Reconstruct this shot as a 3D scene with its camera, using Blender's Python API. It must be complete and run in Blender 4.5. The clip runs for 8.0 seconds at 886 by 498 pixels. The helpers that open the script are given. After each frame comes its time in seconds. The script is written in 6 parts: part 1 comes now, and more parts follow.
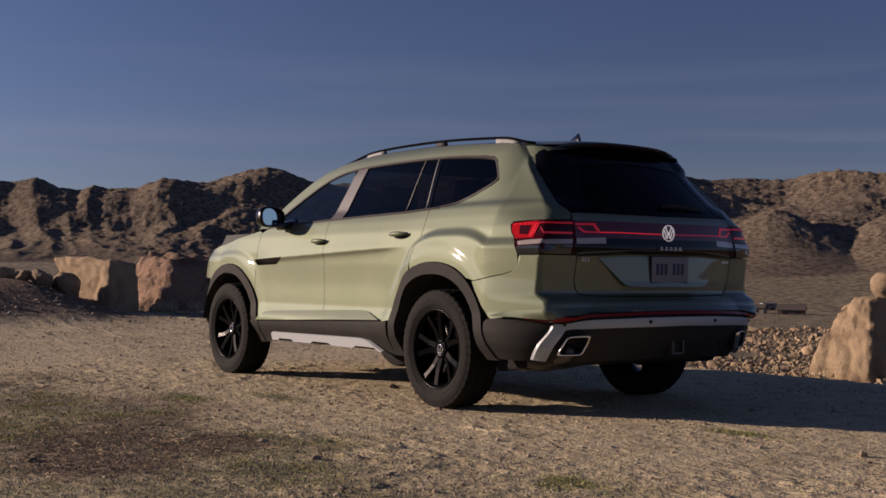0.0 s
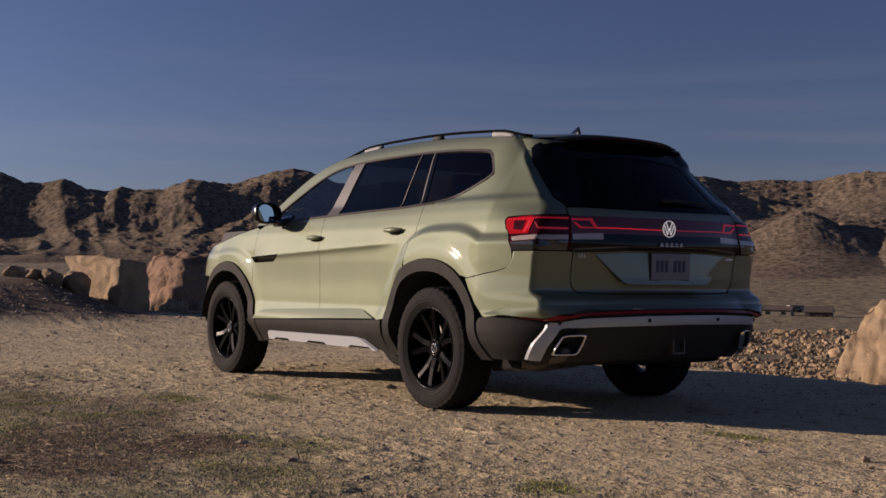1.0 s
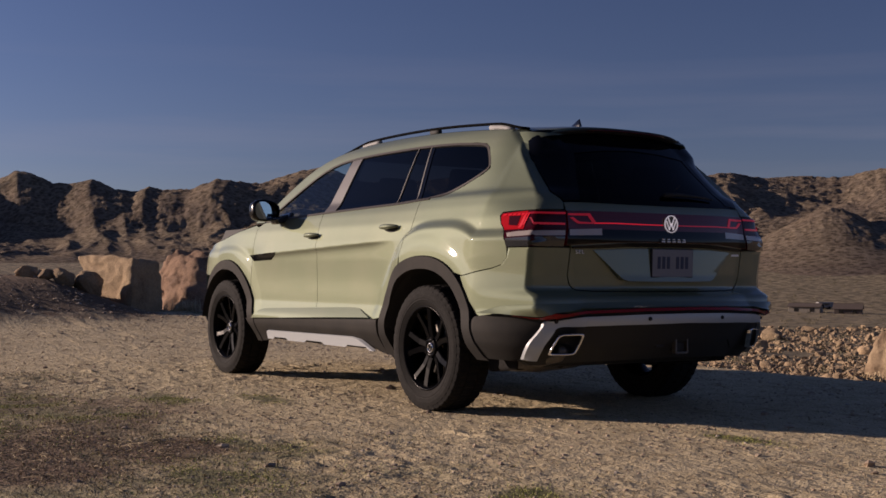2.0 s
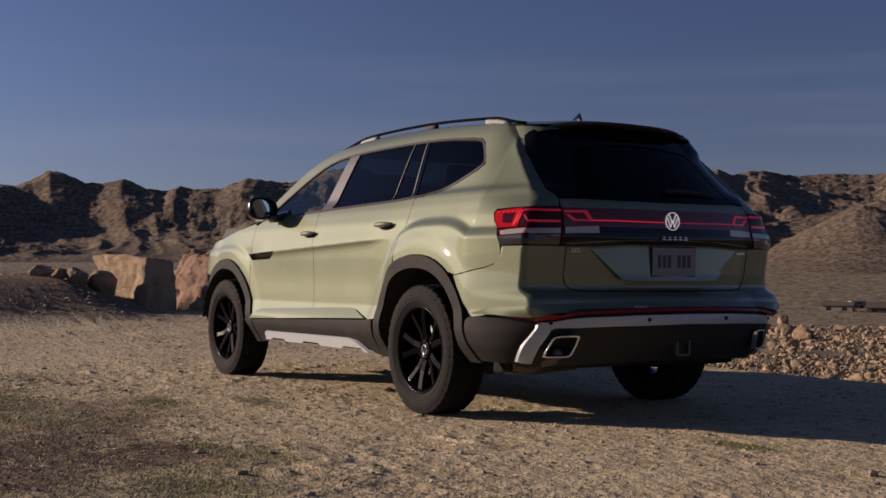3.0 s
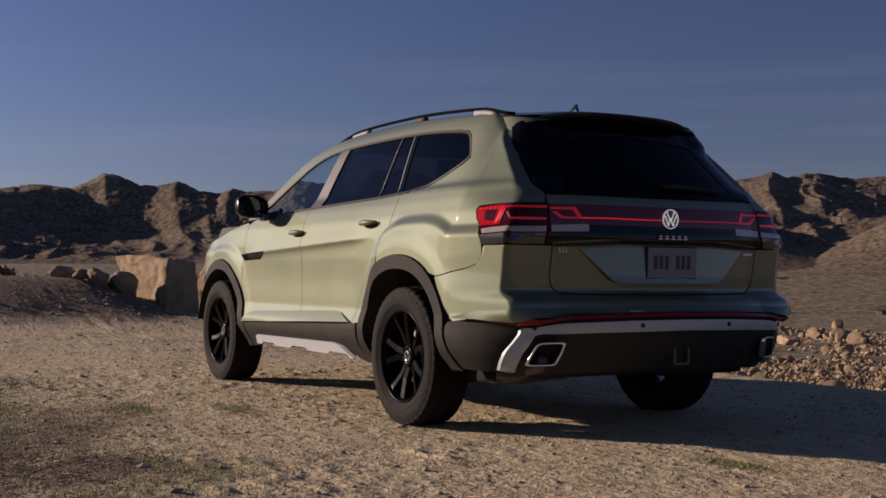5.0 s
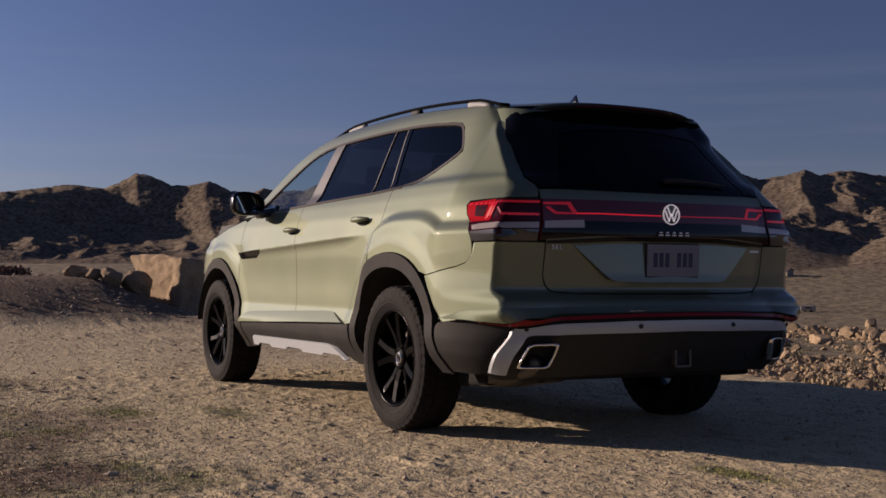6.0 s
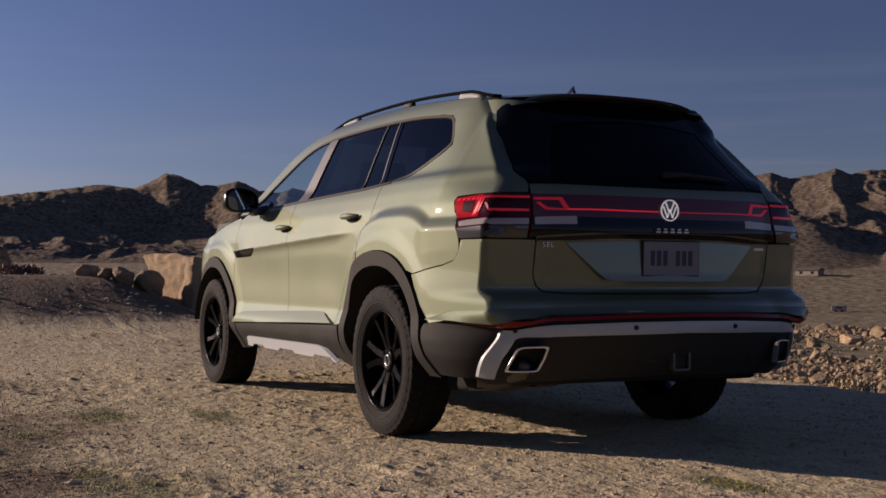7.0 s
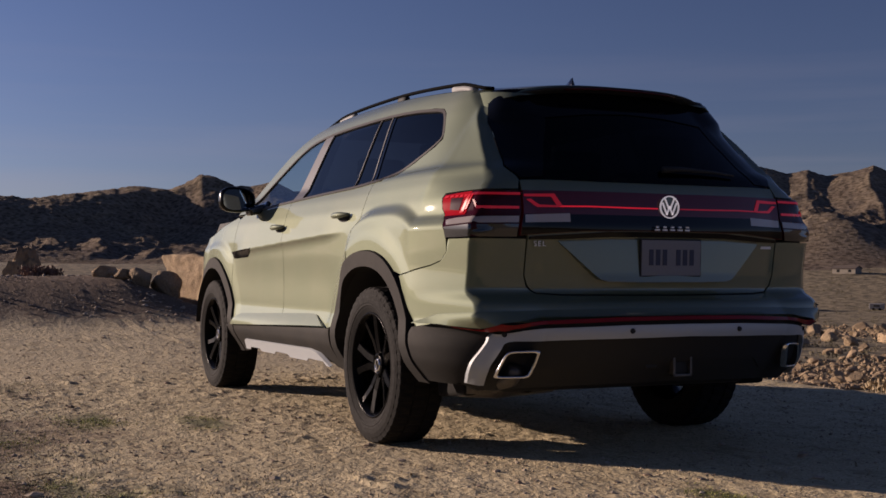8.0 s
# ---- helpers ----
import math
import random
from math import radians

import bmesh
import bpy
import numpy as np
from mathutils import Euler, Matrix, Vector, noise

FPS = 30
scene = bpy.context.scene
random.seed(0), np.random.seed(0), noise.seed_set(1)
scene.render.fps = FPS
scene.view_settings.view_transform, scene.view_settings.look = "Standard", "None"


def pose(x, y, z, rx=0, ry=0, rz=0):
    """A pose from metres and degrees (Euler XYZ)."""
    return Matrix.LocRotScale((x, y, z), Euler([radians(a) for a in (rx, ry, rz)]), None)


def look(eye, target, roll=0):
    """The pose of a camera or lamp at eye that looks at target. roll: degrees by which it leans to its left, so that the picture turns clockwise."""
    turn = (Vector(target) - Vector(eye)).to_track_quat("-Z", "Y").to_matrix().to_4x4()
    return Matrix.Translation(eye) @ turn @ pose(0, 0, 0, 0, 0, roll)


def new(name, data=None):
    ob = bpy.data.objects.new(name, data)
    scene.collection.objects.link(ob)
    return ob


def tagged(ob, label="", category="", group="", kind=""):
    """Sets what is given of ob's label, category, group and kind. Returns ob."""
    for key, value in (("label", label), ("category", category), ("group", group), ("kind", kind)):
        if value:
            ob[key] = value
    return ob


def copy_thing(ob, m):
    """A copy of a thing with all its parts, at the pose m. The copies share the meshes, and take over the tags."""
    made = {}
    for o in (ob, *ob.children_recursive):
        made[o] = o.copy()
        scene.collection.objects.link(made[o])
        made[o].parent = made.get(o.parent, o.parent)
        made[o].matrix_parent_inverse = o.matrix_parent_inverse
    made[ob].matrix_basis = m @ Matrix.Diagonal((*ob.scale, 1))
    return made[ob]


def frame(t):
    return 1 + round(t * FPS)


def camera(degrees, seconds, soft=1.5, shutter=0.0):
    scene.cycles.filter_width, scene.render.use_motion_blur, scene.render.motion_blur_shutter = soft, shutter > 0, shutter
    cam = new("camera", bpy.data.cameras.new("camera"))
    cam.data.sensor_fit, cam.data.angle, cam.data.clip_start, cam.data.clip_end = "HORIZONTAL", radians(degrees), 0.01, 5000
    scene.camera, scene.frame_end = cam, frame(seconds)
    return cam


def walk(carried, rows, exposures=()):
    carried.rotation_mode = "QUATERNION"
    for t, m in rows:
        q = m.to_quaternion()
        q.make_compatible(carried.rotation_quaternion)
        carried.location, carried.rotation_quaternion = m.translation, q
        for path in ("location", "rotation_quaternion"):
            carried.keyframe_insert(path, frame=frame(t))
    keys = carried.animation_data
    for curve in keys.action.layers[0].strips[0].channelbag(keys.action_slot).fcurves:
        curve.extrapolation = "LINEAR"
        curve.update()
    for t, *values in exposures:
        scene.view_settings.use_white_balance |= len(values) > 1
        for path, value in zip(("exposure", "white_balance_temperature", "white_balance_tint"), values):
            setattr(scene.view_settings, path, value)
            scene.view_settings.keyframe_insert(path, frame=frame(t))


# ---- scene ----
cam = camera(39.5, 8.0, soft=1.6)
PATH = [
    (0, (-6.332, 5.435, 0.83), (-4.705, 4.273, 0.873), 0.4),
    (0.5, (-6.3, 5.305, 0.815), (-4.661, 4.159, 0.86), 0.4),
    (1, (-6.258, 5.146, 0.805), (-4.607, 4.018, 0.85), 0.5),
    (1.5, (-6.221, 5.014, 0.801), (-4.559, 3.903, 0.845), 0.4),
    (3, (-6.099, 4.574, 0.806), (-4.398, 3.523, 0.846), 0.2),
    (3.5, (-6.059, 4.444, 0.803), (-4.347, 3.411, 0.844), 0.3),
    (4, (-6.011, 4.292, 0.809), (-4.287, 3.278, 0.849), 0.2),
    (4.5, (-5.959, 4.163, 0.805), (-4.226, 3.165, 0.847), 0.3),
    (6, (-5.766, 3.727, 0.8), (-3.999, 2.791, 0.842), 0.3),
    (6.5, (-5.693, 3.581, 0.801), (-3.915, 2.665, 0.841), 0.2),
    (7, (-5.622, 3.436, 0.798), (-3.834, 2.541, 0.839), 0.3),
    (7.5, (-5.551, 3.289, 0.805), (-3.751, 2.419, 0.844), 0.1),
    (8, (-5.48, 3.14, 0.805), (-3.668, 2.295, 0.845), 0.1),
]
walk(cam, [(t, look(eye, target, roll)) for t, eye, target, roll in PATH])

# ---- light: low sun ahead and to the car's left, clear sky ----
SUN_BEARING, SUN_HEIGHT = 42.0, 13.5
scene.view_settings.exposure = 0.15
scene.view_settings.use_white_balance = True
scene.view_settings.white_balance_temperature = 6600
scene.view_settings.white_balance_tint = 30
world = bpy.data.worlds.new("sky")
scene.world = world
world.use_nodes = True
wt = world.node_tree
sky = wt.nodes.new("ShaderNodeTexSky")
sky.sky_type = "NISHITA"
sky.sun_disc = False
sky.sun_elevation = radians(SUN_HEIGHT)
sky.sun_rotation = radians(90 - SUN_BEARING)
sky.altitude = 1200
sky.air_density = 1.0
sky.dust_density = 0.4
sky.ozone_density = 3.0
wt.nodes["Background"].inputs[1].default_value = 0.045
haze = wt.nodes.new("ShaderNodeMix")
haze.data_type, haze.blend_type = "RGBA", "MULTIPLY"
haze.inputs[0].default_value = 1.0
haze.inputs[7].default_value = (1.02, 0.98, 1.135, 1)
wt.links.new(sky.outputs[0], haze.inputs[6])
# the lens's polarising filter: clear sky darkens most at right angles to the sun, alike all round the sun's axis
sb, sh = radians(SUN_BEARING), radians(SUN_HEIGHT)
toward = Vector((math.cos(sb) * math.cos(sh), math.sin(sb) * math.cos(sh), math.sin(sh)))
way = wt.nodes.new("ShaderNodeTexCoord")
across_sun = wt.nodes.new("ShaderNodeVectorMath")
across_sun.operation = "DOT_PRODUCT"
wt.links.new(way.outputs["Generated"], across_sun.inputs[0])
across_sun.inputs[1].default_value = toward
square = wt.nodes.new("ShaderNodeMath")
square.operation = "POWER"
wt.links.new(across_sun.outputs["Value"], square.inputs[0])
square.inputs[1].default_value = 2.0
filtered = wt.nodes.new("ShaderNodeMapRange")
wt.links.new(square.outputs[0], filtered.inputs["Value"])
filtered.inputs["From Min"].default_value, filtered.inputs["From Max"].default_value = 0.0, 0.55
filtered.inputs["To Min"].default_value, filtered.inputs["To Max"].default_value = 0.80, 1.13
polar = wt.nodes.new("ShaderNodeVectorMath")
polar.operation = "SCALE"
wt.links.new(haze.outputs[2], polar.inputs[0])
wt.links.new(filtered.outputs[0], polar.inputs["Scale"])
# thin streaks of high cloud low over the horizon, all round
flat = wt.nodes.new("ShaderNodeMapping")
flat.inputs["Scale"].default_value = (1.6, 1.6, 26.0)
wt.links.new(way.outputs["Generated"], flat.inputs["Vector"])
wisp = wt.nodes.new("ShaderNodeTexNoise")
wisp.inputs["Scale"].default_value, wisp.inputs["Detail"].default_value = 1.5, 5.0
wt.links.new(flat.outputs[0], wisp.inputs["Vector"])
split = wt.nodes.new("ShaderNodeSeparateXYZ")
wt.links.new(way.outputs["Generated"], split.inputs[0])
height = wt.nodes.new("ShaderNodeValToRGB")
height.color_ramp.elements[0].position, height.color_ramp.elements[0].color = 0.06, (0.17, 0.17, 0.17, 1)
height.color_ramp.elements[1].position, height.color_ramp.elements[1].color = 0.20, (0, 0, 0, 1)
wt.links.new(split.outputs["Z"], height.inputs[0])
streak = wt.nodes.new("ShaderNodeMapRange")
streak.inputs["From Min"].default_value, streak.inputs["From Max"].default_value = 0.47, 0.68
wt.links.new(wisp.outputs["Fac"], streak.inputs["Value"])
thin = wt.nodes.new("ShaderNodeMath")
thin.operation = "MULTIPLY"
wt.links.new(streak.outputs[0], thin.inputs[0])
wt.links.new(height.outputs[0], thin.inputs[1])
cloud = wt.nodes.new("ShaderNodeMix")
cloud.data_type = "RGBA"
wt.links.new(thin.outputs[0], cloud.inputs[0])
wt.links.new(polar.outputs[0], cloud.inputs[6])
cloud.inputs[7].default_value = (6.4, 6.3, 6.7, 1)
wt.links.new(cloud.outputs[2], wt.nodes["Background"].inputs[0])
sun = new("sun", bpy.data.lights.new("sun", "SUN"))
sun.data.energy = 5.0
sun.data.angle = radians(0.6)
sun.data.color = (1.0, 0.87, 0.66)
sun.matrix_world = look(toward * 50, (0, 0, 0))


# ---- materials ----
def material(name):
    m = bpy.data.materials.new(name)
    m.use_nodes = True
    nt = m.node_tree
    return m, nt, nt.nodes["Principled BSDF"]


def noise_tex(nt, scale, detail=6.0, rough=0.6, coord="Object", stretch=None):
    tc = nt.nodes.new("ShaderNodeTexCoord")
    mp = nt.nodes.new("ShaderNodeMapping")
    if stretch:
        mp.inputs["Scale"].default_value = stretch
    nt.links.new(tc.outputs[coord], mp.inputs["Vector"])
    n = nt.nodes.new("ShaderNodeTexNoise")
    n.inputs["Scale"].default_value = scale
    n.inputs["Detail"].default_value = detail
    n.inputs["Roughness"].default_value = rough
    nt.links.new(mp.outputs["Vector"], n.inputs["Vector"])
    return n


def ramp(nt, source, stops):
    r = nt.nodes.new("ShaderNodeValToRGB")
    els = r.color_ramp.elements
    els[0].position, els[0].color = stops[0][0], (*stops[0][1], 1)
    els[1].position, els[1].color = stops[-1][0], (*stops[-1][1], 1)
    for p, c in stops[1:-1]:
        e = els.new(p)
        e.color = (*c, 1)
    nt.links.new(source, r.inputs[0])
    return r


def mix(nt, fac, a, b, blend="MIX"):
    m = nt.nodes.new("ShaderNodeMix")
    m.data_type, m.blend_type = "RGBA", blend
    for sock, v in ((m.inputs[0], fac), (m.inputs[6], a), (m.inputs[7], b)):
        if isinstance(v, bpy.types.NodeSocket):
            nt.links.new(v, sock)
        elif isinstance(v, (int, float)):
            sock.default_value = v
        else:
            sock.default_value = (*v, 1)
    return m.outputs[2]


def bump(nt, bsdf, heights, strength=0.5, distance=0.01):
    prev = None
    for h, s, d in heights:
        b = nt.nodes.new("ShaderNodeBump")
        b.inputs["Strength"].default_value = s
        b.inputs["Distance"].default_value = d
        nt.links.new(h, b.inputs["Height"])
        if prev:
            nt.links.new(prev.outputs[0], b.inputs["Normal"])
        prev = b
    nt.links.new(prev.outputs[0], bsdf.inputs["Normal"])


def plain(name, colour, rough=0.5, metal=0.0, coat=0.0, grain=0.0, grain_scale=60.0, dust=0.0, spec=0.5):
    m, nt, b = material(name)
    b.inputs["Metallic"].default_value = metal
    b.inputs["Roughness"].default_value = rough
    b.inputs["Coat Weight"].default_value = coat
    b.inputs["Specular IOR Level"].default_value = spec
    b.inputs["Coat Roughness"].default_value = 0.04
    n = noise_tex(nt, grain_scale, 4.0)
    col = ramp(nt, n.outputs[0], [(0.3, tuple(c * (1 - grain) for c in colour)), (0.7, tuple(min(1, c * (1 + grain)) for c in colour))])
    out = col.outputs[0]
    if dust:
        d = noise_tex(nt, 5.0, 6.0)
        r = ramp(nt, d.outputs[0], [(0.42, (0, 0, 0)), (0.75, (dust, dust, dust))])
        out = mix(nt, r.outputs[0], out, (0.30, 0.24, 0.18))
    nt.links.new(out, b.inputs["Base Color"])
    if grain:
        rr = ramp(nt, n.outputs[0], [(0.3, (rough * 0.85,) * 3), (0.7, (min(1, rough * 1.15),) * 3)])
        nt.links.new(rr.outputs[0], b.inputs["Roughness"])
        bump(nt, b, [(n.outputs[0], 0.15, 0.001)])
    return m


def paint_material():
    m, nt, b = material("green_pearl_paint")
    fl = noise_tex(nt, 1400.0, 2.0)
    dirt = noise_tex(nt, 2.5, 6.0)
    col = ramp(nt, fl.outputs[0], [(0.3, (0.124, 0.146, 0.091)), (0.7, (0.146, 0.171, 0.109))])
    d = ramp(nt, dirt.outputs[0], [(0.45, (0, 0, 0)), (0.8, (0.10, 0.10, 0.10))])
    nt.links.new(mix(nt, d.outputs[0], col.outputs[0], (0.36, 0.31, 0.24)), b.inputs["Base Color"])
    b.inputs["Metallic"].default_value = 0.62
    b.inputs["Roughness"].default_value = 0.63
    b.inputs["Specular IOR Level"].default_value = 0.3
    b.inputs["Coat IOR"].default_value = 1.6
    b.inputs["Coat Weight"].default_value = 1.0
    b.inputs["Coat Roughness"].default_value = 0.03
    return m


def glass_material(name, tint, gloss=0.02):
    m, nt, b = material(name)
    nt.nodes.remove(b)
    clear = nt.nodes.new("ShaderNodeBsdfTransparent")
    clear.inputs[0].default_value = (*tint, 1)
    shine = nt.nodes.new("ShaderNodeBsdfGlossy")
    shine.inputs["Roughness"].default_value = gloss
    f = nt.nodes.new("ShaderNodeLayerWeight")
    f.inputs[0].default_value = 0.5
    p = nt.nodes.new("ShaderNodeMath")
    p.operation = "POWER"
    nt.links.new(f.outputs["Facing"], p.inputs[0])
    p.inputs[1].default_value = 4.5
    q = nt.nodes.new("ShaderNodeMath")
    q.operation = "MULTIPLY_ADD"
    nt.links.new(p.outputs[0], q.inputs[0])
    q.inputs[1].default_value, q.inputs[2].default_value = 0.7, 0.02
    mx = nt.nodes.new("ShaderNodeMixShader")
    nt.links.new(q.outputs[0], mx.inputs[0])
    nt.links.new(clear.outputs[0], mx.inputs[1])
    nt.links.new(shine.outputs[0], mx.inputs[2])
    nt.links.new(mx.outputs[0], nt.nodes["Material Output"].inputs[0])
    return m


def glow_material(name, colour, strength, base=(0.2, 0.01, 0.01)):
    m, nt, b = material(name)
    b.inputs["Base Color"].default_value = (*base, 1)
    b.inputs["Roughness"].default_value = 0.15
    b.inputs["Emission Color"].default_value = (*colour, 1)
    b.inputs["Emission Strength"].default_value = strength
    return m


PAINT = paint_material()
CLADDING = plain("grey_plastic_cladding", (0.022, 0.021, 0.020), 0.75, grain=0.12, grain_scale=400, dust=0.04, spec=0.16)
SILVER = plain("satin_silver", (0.385, 0.415, 0.435), 0.5, metal=0.1, coat=0.05, grain=0.03, grain_scale=200)
PILLAR = plain("satin_grey_pillar", (0.065, 0.058, 0.055), 0.45, coat=0.2)
TRIM = plain("satin_dark_trim", (0.045, 0.038, 0.034), 0.5, spec=0.25)
FOOT = plain("satin_grey_foot", (0.26, 0.26, 0.26), 0.6, spec=0.3)
BLACK = plain("gloss_black", (0.008, 0.008, 0.009), 0.22, coat=1.0)
MATT = plain("matt_black", (0.012, 0.012, 0.012), 0.75)
RUBBER = plain("tyre_rubber", (0.0075, 0.007, 0.007), 0.85, grain=0.2, grain_scale=120, dust=0.015, spec=0.2)
RIM = plain("black_alloy", (0.003, 0.003, 0.0035), 0.24, spec=0.045)
CHROME = plain("chrome", (0.75, 0.75, 0.76), 0.12, metal=1.0)
BADGE = plain("bright_badge", (0.72, 0.72, 0.73), 0.3, metal=0.15, coat=0.5)
LIT_BADGE = glow_material("lit_badge", (1.0, 0.98, 0.96), 0.22, (0.7, 0.7, 0.7))
STEEL = plain("dull_steel", (0.12, 0.11, 0.10), 0.5, metal=0.8, grain=0.2)
GLASS = glass_material("clear_glass", (0.80, 0.88, 0.88))
PRIVACY = glass_material("privacy_glass", (0.035, 0.035, 0.04))
BORDER = plain("black_glass_border", (0.003, 0.003, 0.0035), 0.04, spec=0.24)
LENS = plain("smoked_red_lens", (0.040, 0.003, 0.005), 0.08, spec=0.22)
BAND = glow_material("lit_smoked_band", (1.0, 0.01, 0.03), 0.0045, (0.030, 0.002, 0.004))
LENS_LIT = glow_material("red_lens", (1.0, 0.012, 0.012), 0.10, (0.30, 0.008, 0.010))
LENS_LIT.node_tree.nodes["Principled BSDF"].inputs["Roughness"].default_value = 0.06
LENS_LIT.node_tree.nodes["Principled BSDF"].inputs["Specular IOR Level"].default_value = 0.15
REFLECTOR = plain("red_reflector", (0.20, 0.010, 0.011), 0.25, spec=0.2)
GUIDE = glow_material("red_light_guide", (1.0, 0.02, 0.03), 0.36, (0.3, 0.008, 0.01))
GUIDE_DIM = glow_material("dim_red_light_guide", (1.0, 0.03, 0.05), 0.12, (0.15, 0.006, 0.01))
CLEARLENS = plain("clear_lamp_lens", (0.34, 0.29, 0.26), 0.15, coat=1.0)
MIRROR = plain("mirror", (0.9, 0.9, 0.9), 0.02, metal=1.0)
PLATE = plain("plate_white", (0.17, 0.17, 0.19), 0.4, grain=0.03)
INK = plain("plate_ink", (0.02, 0.025, 0.06), 0.5)
FABRIC = plain("dark_seat_leather", (0.03, 0.03, 0.032), 0.6, grain=0.1)


def rock_material(name, light, dark, scale=1.0):
    m, nt, b = material(name)
    big = noise_tex(nt, 1.3 * scale, 8.0, 0.62)
    fine = noise_tex(nt, 22.0 * scale, 8.0, 0.7)
    cr = nt.nodes.new("ShaderNodeTexVoronoi")
    cr.feature = "DISTANCE_TO_EDGE"
    cr.inputs["Scale"].default_value = 2.2 * scale
    tc = nt.nodes.new("ShaderNodeTexCoord")
    warp = nt.nodes.new("ShaderNodeVectorMath")
    warp.operation = "MULTIPLY_ADD"
    nt.links.new(big.outputs["Color"], warp.inputs[0])
    warp.inputs[1].default_value = (0.9 / scale,) * 3
    nt.links.new(tc.outputs["Object"], warp.inputs[2])
    nt.links.new(warp.outputs[0], cr.inputs["Vector"])
    c1 = ramp(nt, big.outputs[0], [(0.3, dark), (0.5, light), (0.72, tuple(min(1, c * 1.18) for c in light))])
    c2 = ramp(nt, fine.outputs[0], [(0.3, (0.62, 0.6, 0.58)), (0.65, (1.08, 1.05, 1.0))])
    both = mix(nt, 1.0, c1.outputs[0], c2.outputs[0], "MULTIPLY")
    info = nt.nodes.new("ShaderNodeObjectInfo")
    rnd = ramp(nt, info.outputs["Random"], [(0.0, (0.82, 0.8, 0.78)), (1.0, (1.12, 1.08, 1.05))])
    nt.links.new(mix(nt, 1.0, both, rnd.outputs[0], "MULTIPLY"), b.inputs["Base Color"])
    b.inputs["Roughness"].default_value = 0.9
    ck = ramp(nt, cr.outputs[0], [(0.0, (0, 0, 0)), (0.04, (1, 1, 1))])
    bump(nt, b, [(fine.outputs[0], 0.9, 0.05 / scale), (ck.outputs[0], 0.35, 0.03 / scale), (big.outputs[0], 0.5, 0.12 / scale)])
    return m


ROCK = rock_material("desert_granite", (0.43, 0.325, 0.205), (0.26, 0.18, 0.115), 1.6)
ROCK_RED = rock_material("reddish_granite", (0.42, 0.275, 0.185), (0.23, 0.145, 0.10), 1.2)
FARROCK = rock_material("pale_boulder", (0.37, 0.285, 0.185), (0.22, 0.158, 0.105), 0.35)


